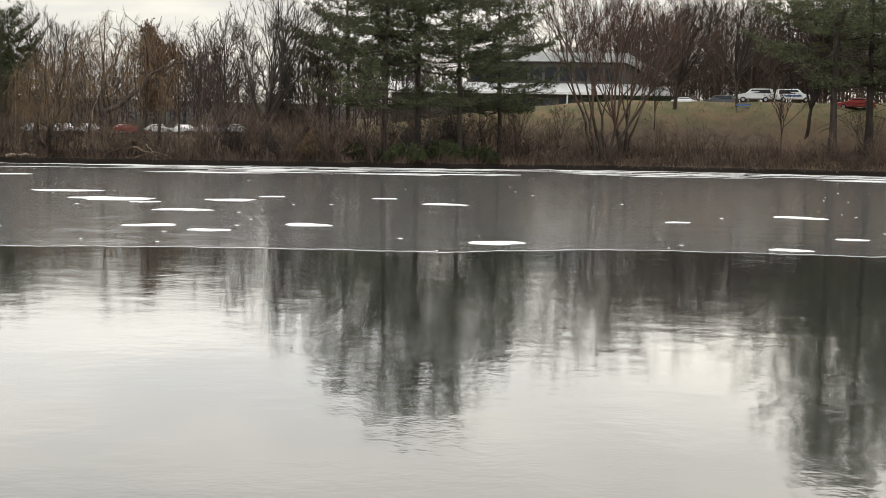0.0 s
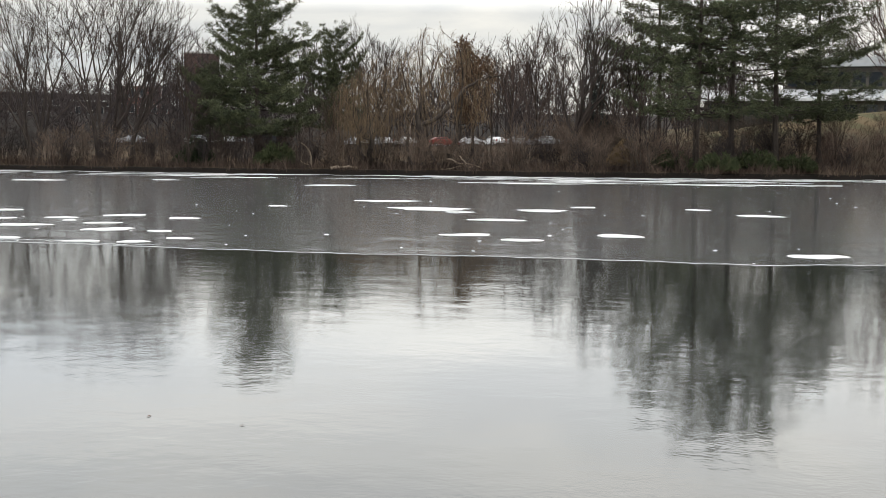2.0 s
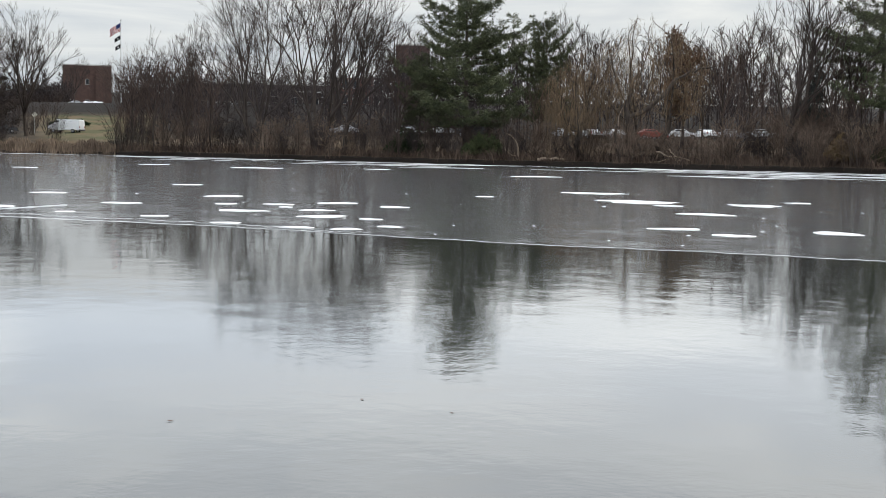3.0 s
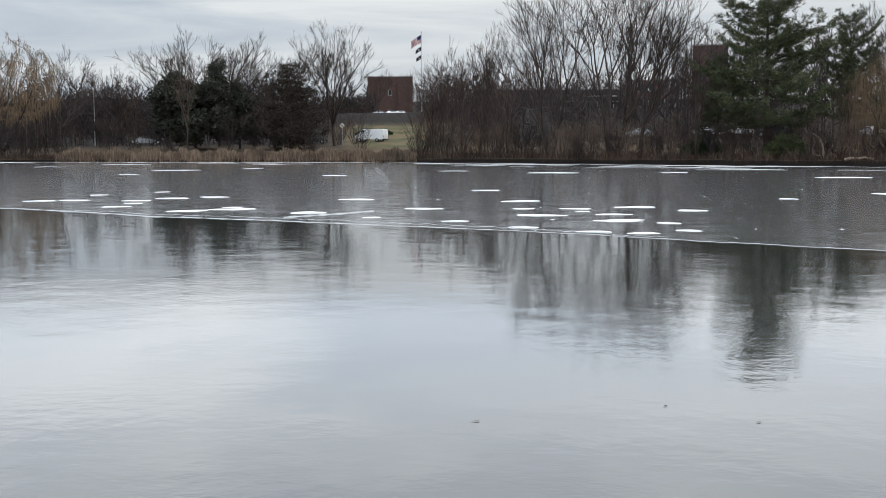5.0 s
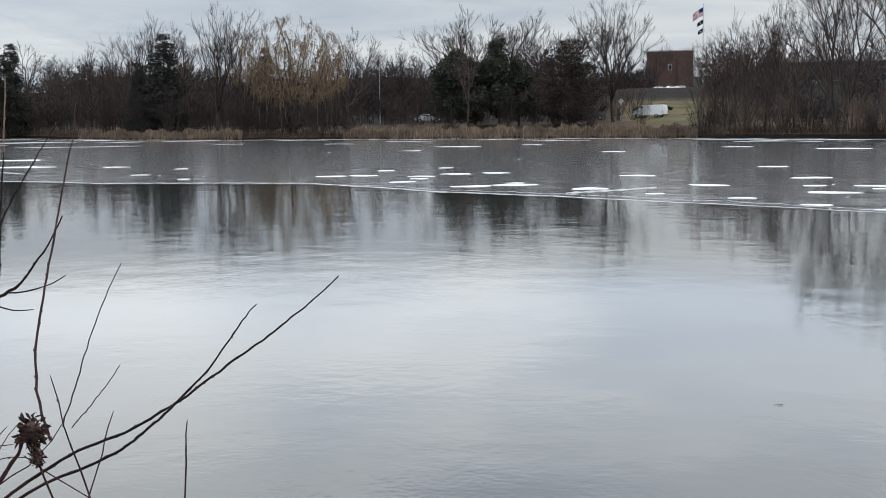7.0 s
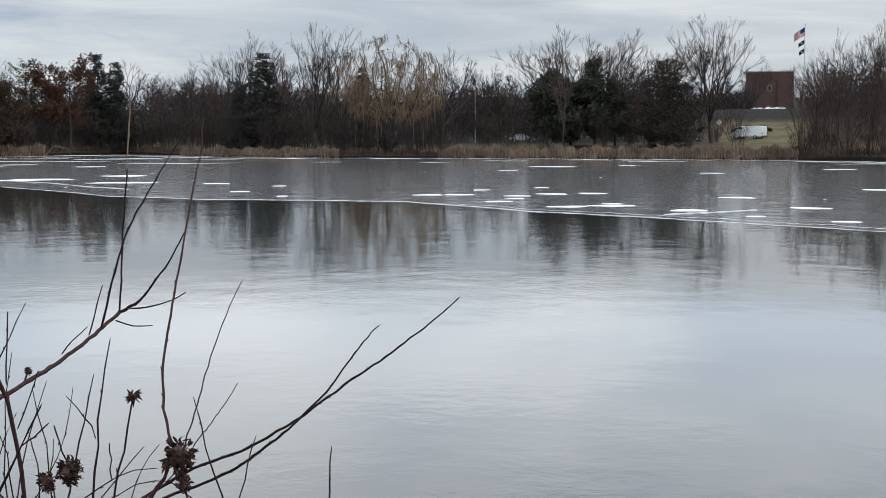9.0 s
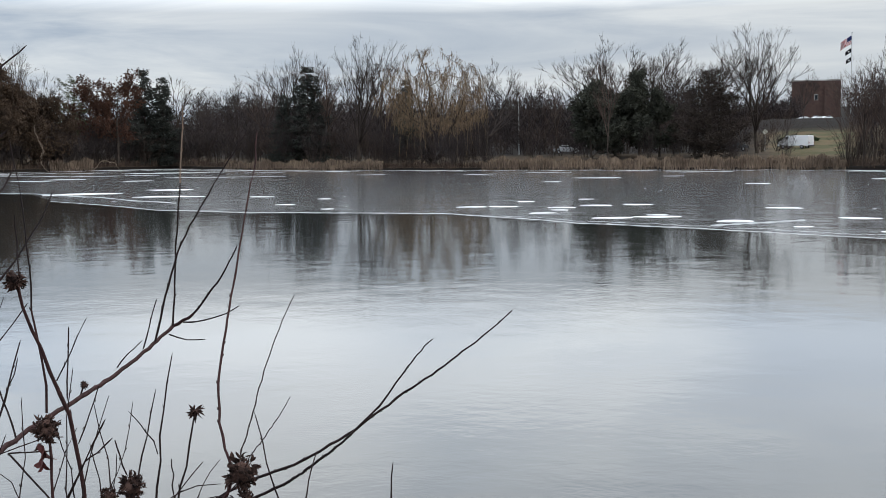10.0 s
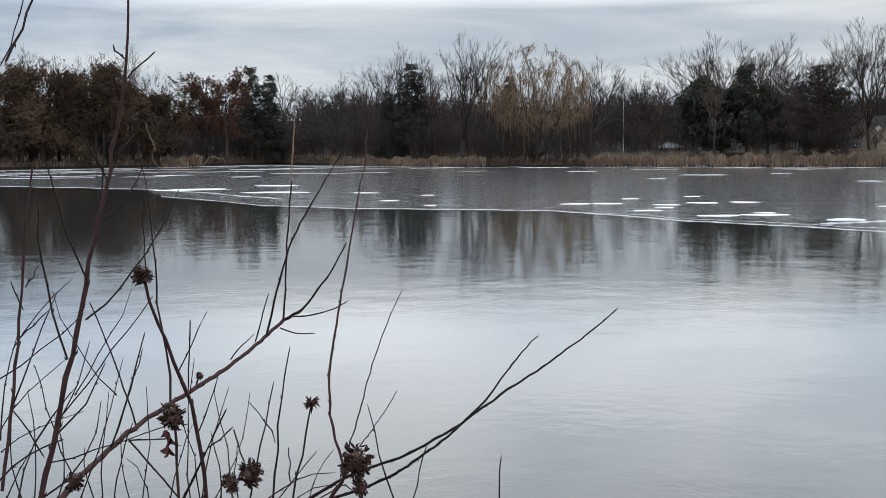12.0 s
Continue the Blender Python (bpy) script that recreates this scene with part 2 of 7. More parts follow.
FAR = ((-60, 12), (-8, 11), (5, 7), (20, 8), (26, 9.5), (42, 9.0), (48, 4), (60, 3), (80, 4), (130, 6))


def table(rows, a):
    return np.interp(a, [r[0] for r in rows], [r[1] for r in rows])


def smooth(e0, e1, x):
    t = np.clip((x - e0) / (e1 - e0), 0, 1)
    return t * t * (3 - 2 * t)


def shore_at(az):
    """Far shore, with small bays."""
    return table(SHORE, az) + 1.2 * np.sin(az * 2.3) + 0.7 * np.sin(az * 5.1 + 1)


def ground_z(az, r):
    az, r = np.asarray(az, float), np.asarray(r, float)
    s = shore_at(az)
    beyond = r - s
    bank = table(BANK, az) * smooth(-0.2, 0.8, beyond) - 0.45
    rise = (table(LAWN, az) - 0.3) * smooth(0.5, 32, beyond)
    far = (table(FAR, az) - table(LAWN, az)) * smooth(55, 150, beyond)
    hill = 22 * smooth(330, 800, beyond) * (1 + 0.4 * np.exp(-((az - 53) / 5) ** 2))
    z_far = bank + rise + far + hill
    z_near = -0.45 + 1.25 * (1 - smooth(2.4, 4.6, r))
    mid = np.where(r < 10, z_near, z_far)
    back = 0.8 + 1.2 * smooth(2, 40, r)
    edge = smooth(-78, -70, az) * (1 - smooth(115, 123, az))
    return mid * edge + back * (1 - edge) + 0.06 * np.sin(r * 0.9 + az) * smooth(1, 6, beyond)


def place(az, r, sink=0.05):
    return polar(az, r, float(ground_z(az, r)) - sink)


def mesh_object(name, verts, faces, mat, parent=None, label="", smooth_shade=False):
    """One mesh object from arrays; linked under parent."""
    me = bpy.data.meshes.new(name)
    me.from_pydata([tuple(v) for v in verts] if not isinstance(verts, np.ndarray) else verts.tolist(), [],
                   faces.tolist() if isinstance(faces, np.ndarray) else faces)
    if mat:
        me.materials.append(mat)
    if smooth_shade:
        me.polygons.foreach_set("use_smooth", np.ones(len(me.polygons), bool))
    me.update()
    ob = new(name, me)
    if parent:
        ob.parent = parent
    if label:
        tagged(ob, label)
    return ob


def part(name, bm, mat, parent, label=""):
    me = bpy.data.meshes.new(name)
    bm.to_mesh(me)
    bm.free()
    me.materials.append(mat)
    ob = new(name, me)
    ob.parent = parent
    if label:
        tagged(ob, label)
    return ob


def thing(name, place_m, label, category, group="", kind=""):
    ob = new(name)
    ob.matrix_basis = place_m
    ob.empty_display_size = 0.1
    return tagged(ob, label, category, group, kind)


def box(bm, lo, hi, bevel=0.0):
    g = bmesh.ops.create_cube(bm, size=1.0)
    lo, hi = Vector(lo), Vector(hi)
    bmesh.ops.transform(bm, matrix=Matrix.Translation((lo + hi) / 2) @ Matrix.Diagonal((*(hi - lo), 1)), verts=g["verts"])
    if bevel:
        es = list({e for v in g["verts"] for e in v.link_edges})
        bmesh.ops.bevel(bm, geom=es, offset=bevel, segments=2, affect="EDGES", profile=0.5)


def grid_faces(n, m, wrap=False):
    i, j = np.meshgrid(np.arange(n - 1), np.arange(m if wrap else m - 1), indexing="ij")
    k = (j + 1) % m
    return np.stack([i * m + j, i * m + k, (i + 1) * m + k, (i + 1) * m + j], -1).reshape(-1, 4)


def build_ground():
    fine = np.linspace(-40, 100, 281)
    rest = np.linspace(100, 320, 74)[1:-1]
    azs = np.concatenate([fine, rest])
    u = np.concatenate([np.array([0.0, 1.5, 2.4, 2.9, 3.4, 3.9, 4.6, 7, 9.99]), np.linspace(-40, -2.5, 4), np.linspace(-2, 4, 13),
                        np.linspace(5, 60, 38), np.linspace(64, 170, 24), np.geomspace(180, 3500, 22)])
    A = azs[None, :] + 0 * u[:, None]
    Aw = (A + 180) % 360 - 180
    S = shore_at(Aw)
    rr = np.where(np.arange(len(u))[:, None] < 9, u[:, None], S + u[:, None])
    Z = ground_z(Aw, rr)
    a = np.radians(A)
    V = np.stack([-np.sin(a) * rr, np.cos(a) * rr, Z], -1).reshape(-1, 3)
    F = grid_faces(len(u), len(azs), wrap=True)
    ob = mesh_object("ground", V, F[:, ::-1], M["ground"], smooth_shade=True)
    grass = (1 - smooth(1, 6, Aw)) + smooth(36, 38.5, Aw) * (1 - smooth(40.9, 42.2, Aw))
    lawn = (smooth(13, 26, rr - S) * (1 - smooth(250, 330, rr - S)) * (0.06 + 0.94 * grass)).reshape(-1)
    att = ob.data.attributes.new("lawn", "FLOAT", "POINT")
    att.data.foreach_set("value", lawn.astype(np.float32))
    att = ob.data.attributes.new("dark_ground", "FLOAT", "POINT")
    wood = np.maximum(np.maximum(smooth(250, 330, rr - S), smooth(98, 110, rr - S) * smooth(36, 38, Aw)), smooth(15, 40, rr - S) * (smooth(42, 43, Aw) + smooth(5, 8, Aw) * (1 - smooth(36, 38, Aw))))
    wood = np.maximum(wood, (1 - smooth(1.0, 1.9, rr - S)) * (rr > 40))   # black soil at the waterline, the undercut bank's shadow painted into its colour
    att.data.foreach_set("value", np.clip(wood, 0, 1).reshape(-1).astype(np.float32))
    tagged(ob, "leaf-littered bank rising to a dull winter lawn", "ground", kind="structure")


def build_ice():
    azs = np.linspace(-74, 119, 400)
    c = table(CRACK, azs) + 0.07 * np.sin(azs * 1.7) + 0.04 * np.sin(azs * 6.3)
    s = shore_at(azs) + 1.5
    c = np.minimum(c, s - 2)
    for name, lo, hi, mat, lab in (("ice_near", 0 * c + 2.5, c, "ice_near", "smooth clear lake ice mirroring sky and trees"),
                                   ("ice_far", c, s, "ice_far", "dull grey frozen lake ice with frost specks")):
        k = 14
        t = np.linspace(0, 1, k)[:, None]
        r = lo * (hi / lo) ** t
        a = np.radians(azs)[None, :]
        V = np.stack([-np.sin(a) * r, np.cos(a) * r, 0 * r], -1).reshape(-1, 3)
        ob = mesh_object(name, V, grid_faces(k, len(azs))[:, ::-1], M[mat], smooth_shade=True)
        tagged(ob, lab, "lake ice", kind="structure")


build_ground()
build_ice()


# ---- trees ----
def tubes(P, R, sides=3):
    """Tapered tubes along polylines: P (n, k, 3), R (n, k). Returns vertices and quads."""
    n, k, _ = P.shape
    T = np.gradient(P, axis=1)
    T /= np.linalg.norm(T, axis=2, keepdims=True) + 1e-9
    ref = np.where(np.abs(T[..., 2:3]) > 0.9, np.array([1.0, 0, 0]), np.array([0, 0, 1.0]))
    U = np.cross(T, ref)
    U /= np.linalg.norm(U, axis=2, keepdims=True) + 1e-9
    W = np.cross(T, U)
    a = np.arange(sides) * 2 * np.pi / sides
    ring = U[:, :, None, :] * np.cos(a)[:, None] + W[:, :, None, :] * np.sin(a)[:, None]
    V = (P[:, :, None, :] + ring * R[:, :, None, None]).reshape(-1, 3)
    b, i, j = np.meshgrid(np.arange(n), np.arange(k - 1), np.arange(sides), indexing="ij")
    q = (j + 1) % sides
    base = b * k * sides
    F = np.stack([base + i * sides + j, base + i * sides + q, base + (i + 1) * sides + q, base + (i + 1) * sides + j], -1)
    return V, F.reshape(-1, 4)


def ribbons(P, R, rng):
    """Fine twigs, leaves and blades: one thin strip along each polyline, turned at random."""
    n, k, _ = P.shape
    T = P[:, -1] - P[:, 0]
    U = np.cross(T, rng.normal(size=(n, 3)))
    U /= np.linalg.norm(U, axis=1, keepdims=True) + 1e-9
    side = U[:, None, :] * R[:, :, None]
    V = np.stack([P - side, P + side], 2).reshape(-1, 3)
    b, i = np.meshgrid(np.arange(n), np.arange(k - 1), indexing="ij")
    o = b * k * 2 + i * 2
    return V, np.stack([o, o + 1, o + 3, o + 2], -1).reshape(-1, 4)


def joined(pieces):
    vs, fs, o = [], [], 0
    for v, f in pieces:
        vs.append(v)
        fs.append(f + o)
        o += len(v)
    return np.concatenate(vs), np.concatenate(fs)


def sprout(rng, P, R, per, lo, hi, length, spread, up, k=4, wander=0.12, ratio=0.55, taper=0.35, droop=0.0):
    """Children of the branches P: per each, from the stretch lo to hi, leaning away by spread degrees, then bending up or drooping."""
    n, kp, _ = P.shape
    n2 = n * per
    par = np.repeat(np.arange(n), per)
    u = np.tile((np.arange(per) + 0.5) / per, n) + rng.uniform(-0.5, 0.5, n2) / per
    u = lo + (hi - lo) * u
    x = u * (kp - 1)
    i = np.clip(x.astype(int), 0, kp - 2)
    f = (x - i)[:, None]
    S = P[par, i] * (1 - f) + P[par, i + 1] * f
    T = P[par, i + 1] - P[par, i]
    seg = np.linalg.norm(T, axis=1, keepdims=True) + 1e-9
    T = T / seg
    plen = (np.linalg.norm(np.diff(P, axis=1), axis=2).sum(1))[par]
    rp = R[par, i] * (1 - f[:, 0]) + R[par, i + 1] * f[:, 0]
    rv = rng.normal(size=(n2, 3))
    N = np.cross(T, rv)
    N /= np.linalg.norm(N, axis=1, keepdims=True) + 1e-9
    sp = np.radians(spread * rng.uniform(0.65, 1.35, n2))[:, None]
    D = T * np.cos(sp) + N * np.sin(sp)
    L = plen * length * rng.uniform(0.65, 1.25, n2) * (1.15 - 0.55 * u)
    C = np.empty((n2, k, 3))
    C[:, 0] = S
    step = (L / (k - 1))[:, None]
    for j in range(1, k):
        D = D + np.array([0, 0, up - droop * j]) + rng.normal(size=(n2, 3)) * wander
        D /= np.linalg.norm(D, axis=1, keepdims=True)
        C[:, j] = C[:, j - 1] + D * step
    r0 = np.minimum(rp * ratio, rp)
    RR = r0[:, None] * np.linspace(1, taper, k)[None, :]
    return C, RR


def trunk_line(rng, h, r, k=8, lean=(0, 0), wobble=0.02, base=(0, 0, 0), top=0.25, flare=1.5):
    t = np.linspace(0, 1, k)
    P = np.zeros((1, k, 3))
    P[0, :, 0] = base[0] + lean[0] * t ** 1.3 * h + rng.normal(size=k) * wobble * h * t
    P[0, :, 1] = base[1] + lean[1] * t ** 1.3 * h + rng.normal(size=k) * wobble * h * t
    P[0, :, 2] = base[2] + h * t
    R = r * (1 - (1 - top) * t)
    R[0] *= flare
    return P, R[None, :]


def tree_thing(name, label, category, group, parts, h=0.0):
    """parts: (name, (vertices, faces), material). Drawn to the height h."""
    ob = thing(name, Matrix(), label, category, group)
    top = max(np.percentile(v[:, 2], 99.7) for _, (v, _), _ in parts)
    for pn, (v, f), mat in parts:
        mesh_object(pn, v * (h / top if h else 1.0), f, mat, ob)
    return ob


def grow(rng, lines, goals, step, keep=0.45, up=0.05, rounds=90):
    """Lets wood grow from the starting lines towards goals spread through a crown, as a tree fills its light.
    Returns node places, parents and directions."""
    pos, par, way = [], [], []
    for ln in lines:
        for i, p in enumerate(ln):
            d = (ln[i] - ln[i - 1]) if i else (ln[1] - ln[0])
            par.append(len(pos) - 1 if i else -1)
            pos.append(np.array(p, float))
            way.append(d / (np.linalg.norm(d) + 1e-9))
    G = np.array(goals)
    near = np.full(len(G), -1)
    dist = np.full(len(G), 1e9)
    fresh = list(range(len(pos)))
    for _ in range(rounds):
        Q = np.array([pos[i] for i in fresh])
        D = np.linalg.norm(G[:, None] - Q[None], axis=2)
        j = D.argmin(1)
        dj = D[np.arange(len(G)), j]
        better = dj < dist
        near = np.where(better, np.array(fresh)[j], near)
        dist = np.minimum(dist, dj)
        live = dist > step * 2.5
        G, near, dist = G[live], near[live], dist[live]
        if not len(G):
            break
        fresh = []
        for n in np.unique(near):
            v = G[near == n] - pos[n]
            v = v / np.linalg.norm(v, axis=1, keepdims=True)
            ahead = v @ way[n] > 0.25
            # straight on where goals lie ahead, else a fresh side shoot
            k = keep if ahead.any() else 0.05
            v = v[ahead].sum(0) if ahead.any() else v.sum(0)
            v = v / (np.linalg.norm(v) + 1e-9) * (1 - k) + way[n] * k + np.array([0, 0, up]) + rng.normal(size=3) * 0.05
            v /= np.linalg.norm(v) + 1e-9
            fresh.append(len(pos))
            pos.append(pos[n] + v * step * rng.uniform(0.85, 1.1))
            par.append(int(n))
            way.append(v)
    return np.array(pos), np.array(par), np.array(way)


def thickness(par, tip, power=1.95):
    """Radius of the wood at every node: a limb carries all that grows from it."""
    w = np.zeros(len(par))
    kids = np.zeros(len(par), int)
    for i in range(len(par) - 1, -1, -1):
        if kids[i] == 0:
            w[i] = tip ** power
        if par[i] >= 0:
            w[par[i]] += w[i]
            kids[par[i]] += 1
    return w ** (1 / power), kids


def crown_goals(rng, n, h, lobes, cone=0.0, fork=0.2):
    """Goals in the outer part of a crown of lobes (x, y, z, half width, half height as shares of h)."""
    out = []
    while len(out) < n:
        x, y, z, w, t = lobes[rng.integers(len(lobes))]
        d = rng.normal(size=3)
        d *= rng.uniform(0.25, 1.0) ** (1 / 2.2) / np.linalg.norm(d)
        p = np.array([x + d[0] * w, y + d[1] * w, z + d[2] * t])
        if cone and math.hypot(p[0], p[1]) > 0.05 + cone * (p[2] - fork):
            continue
        if p[2] > 0.08:
            out.append(p * h)
    return np.array(out)


def fine_twigs(rng, pos, way, which, per, length, wide, lift=0.25, spread=0.55, k=3):
    n = len(which) * per
    c = np.repeat(pos[which], per, 0)
    d = np.repeat(way[which], per, 0) + rng.normal(size=(n, 3)) * spread
    d /= np.linalg.norm(d, axis=1, keepdims=True)
    L = (length * rng.uniform(0.45, 1.25, n))[:, None]
    P = np.empty((n, k, 3))
    P[:, 0] = c
    for j in range(1, k):
        d = d + np.array([0, 0, lift / (k - 1)]) + rng.normal(size=(n, 3)) * 0.12
        d /= np.linalg.norm(d, axis=1, keepdims=True)
        P[:, j] = P[:, j - 1] + d * L / (k - 1)
    R = wide * rng.uniform(0.75, 1.25, n)[:, None] * np.linspace(1, 0.5, k)[None, :]
    return P, R


def bare_tree(seed, h, trunks=1, r=0.25, bole=0.25, limbs=7, spread=(10, 45), lean=0.25, split=20, ratio=0.8, levels=5, first=0.2, twig="twig_grey",
              label="", group="bare trees", twig_r=0.011, twigs=4, twig_len=0.036, up=0.06, low=0.55):
    """A leafless broadleaf tree: limbs fork again and again from the bole and fan out to a rounded crown of fine straight twigs."""
    rng = np.random.default_rng(seed)
    k = 7
    t = np.linspace(0, 1, k)
    boles, S, D, rad = [], [], [], []
    for i in range(trunks):
        a = i * 2.4 + rng.uniform(-0.3, 0.3)
        sp = 0.02 if trunks == 1 else lean * rng.uniform(0.4, 1.2)
        b = 0.0 if trunks == 1 else 0.35
        hb = bole * h * (1 if trunks == 1 else rng.uniform(0.75, 1.2))
        q = np.stack([math.cos(a) * (b + sp * hb * t ** 1.2), math.sin(a) * (b + sp * hb * t ** 1.2), -0.3 + hb * t], -1)
        q[1:, :2] += np.cumsum(rng.normal(size=(k - 1, 2)) * 0.004 * h, 0)
        rb = r * rng.uniform(0.8, 1.1) * np.linspace(1, 0.72, k)
        rb[0] *= 1.35
        boles.append(("trunk", tubes(q[None], rb[None], 7), M["bark"]))
        way = q[-1] - q[-2]
        way /= np.linalg.norm(way)
        for j in range(limbs):
            u = 1.0 if j < 2 else rng.uniform(low, 1.0)
            x = u * (k - 1)
            n = min(int(x), k - 2)
            S.append(q[n] + (q[n + 1] - q[n]) * (x - n))
            th = radians(rng.uniform(*spread) if j else rng.uniform(0, 10))
            az = j * 2.4 + i + rng.uniform(-0.4, 0.4)
            d = way * math.cos(th) + np.array([math.cos(az), math.sin(az), 0]) * math.sin(th)
            D.append(d / np.linalg.norm(d))
            rad.append(r * rng.uniform(0.42, 0.62) * (1.15 if j == 0 else 1.0))
    S, D, rad = np.array(S), np.array(D), np.array(rad)
    L = first * h * rng.uniform(0.75, 1.15, len(S))
    br = []
    for level in range(levels + 1):
        n = len(S)
        P = np.empty((n, 3, 3))
        P[:, 0] = S
        P[:, 1] = S + D * (L * 0.5)[:, None] + rng.normal(size=(n, 3)) * (0.035 * L)[:, None]
        D2 = D + np.array([0, 0, up]) + rng.normal(size=(n, 3)) * 0.05
        D2 /= np.linalg.norm(D2, axis=1, keepdims=True)
        P[:, 2] = P[:, 1] + D2 * (L * 0.5)[:, None]
        R = np.maximum(rad, twig_r)[:, None] * np.array([1.0, 0.88, 0.78])
        br.append(tubes(P, R, 5) if level < 2 else tubes(P, R, 3) if level == 2 else ribbons(P, R, rng))
        if level >= levels - 2:
            m = twigs + (level == levels) * 2
            for j in range(m):
                f = rng.uniform(0.15, 1.0, n)[:, None]
                c = P[:, 0] * (1 - f) + P[:, 2] * f
                d = D2 + rng.normal(size=(n, 3)) * 0.42 + np.array([0, 0, up])
                d /= np.linalg.norm(d, axis=1, keepdims=True)
                e = c + d * (twig_len * h * rng.uniform(0.5, 1.3, n))[:, None]
                br.append(ribbons(np.stack([c, e], 1), np.tile(np.array([0.85, 0.5]) * twig_r, (n, 1)), rng))
        # each end forks in two, some in three
        three = np.where(rng.random(n) < 0.33)[0]
        par = np.concatenate([np.arange(n), np.arange(n), three])
        sign = np.concatenate([np.ones(n), -np.ones(n), np.zeros(len(three))])
        N = np.cross(D2, rng.normal(size=(n, 3)))
        N /= np.linalg.norm(N, axis=1, keepdims=True) + 1e-9
        th = np.radians(split * rng.uniform(0.5, 1.5, len(par))) * sign
        third = np.cross(D2, N)[par] * (sign == 0)[:, None] * 0.35
        D = D2[par] * np.cos(th)[:, None] + N[par] * np.sin(th)[:, None] + third + np.array([0, 0, up * 0.6])
        D /= np.linalg.norm(D, axis=1, keepdims=True)
        S = P[par, 2]
        L = L[par] * ratio * rng.uniform(0.72, 1.18, len(par))
        rad = rad[par] * rng.uniform(0.56, 0.76, len(par))
    return tree_thing("tree", label, "tree", group, boles + [("branchwork", joined(br), M[twig])], h)


def shrub(seed, h, stems=16, twig="twig", label="", wide=0.5, group="shoreline shrubs", dense=1.0):
    """A leafless thicket shrub: arching stems from one stool, each feathered with fine twigs."""
    rng = np.random.default_rng(seed)
    n, k = stems, 6
    a = rng.uniform(0, 2 * np.pi, n)
    lean = rng.uniform(0.04, wide, n)
    t = np.linspace(0, 1, k)
    hh = h * rng.uniform(0.45, 1.0, n)
    b = rng.uniform(0, 0.8, n)
    bend = rng.uniform(1.1, 2.2, n)[:, None]
    P = np.zeros((n, k, 3))
    for d, fn in ((0, np.cos), (1, np.sin)):
        P[:, :, d] = fn(a)[:, None] * (b[:, None] + (lean * hh)[:, None] * t ** bend) + np.cumsum(rng.normal(size=(n, k)) * 0.09, 1) * t
    P[:, :, 2] = hh[:, None] * (t - 0.18 * lean[:, None] * t ** 3) - 0.15
    R = rng.uniform(0.016, 0.036, n)[:, None] * np.linspace(1, 0.3, k)
    L1, R1 = sprout(rng, P, R, 7, 0.15, 1.0, 0.40, 34, 0.10, 4, 0.2, 0.6, 0.5)
    R1 = np.clip(R1, 0.008, 0.013)
    L2, R2 = sprout(rng, L1, R1, max(2, round(4 * dense)), 0.1, 1.0, 0.6, 40, 0.08, 2, 0.2, 0.8, 0.6)
    R2 = np.clip(R2, 0.009, 0.013)
    return tree_thing("shrub", label, "shrub", group, [("stem_clump", tubes(P, R, 3), M["bark"]),
                                                      ("twiggery", joined([ribbons(L1, R1, rng), ribbons(L2, R2, rng)]), M[twig])], h)


def tufts(rng, C, D, size, blades, width, flat=0.0):
    """Needle or leaf clumps: blades (thin triangles) fanned round the points C, leaning along D."""
    n = len(C)
    m = n * blades
    c = np.repeat(C, blades, 0)
    d = np.repeat(D, blades, 0) + rng.normal(size=(m, 3)) * 0.75
    d[:, 2] *= 1 - flat
    d /= np.linalg.norm(d, axis=1, keepdims=True)
    w = np.cross(d, rng.normal(size=(m, 3)))
    w /= np.linalg.norm(w, axis=1, keepdims=True)
    L = size * rng.uniform(0.6, 1.2, m)[:, None]
    o = rng.normal(size=(m, 3)) * size * 0.3
    W = width * rng.uniform(0.6, 1.3, m)[:, None]
    V = np.stack([c + o - w * W, c + o + w * W, c + o + d * L], 1).reshape(-1, 3)
    return V, np.arange(m * 3).reshape(-1, 3)


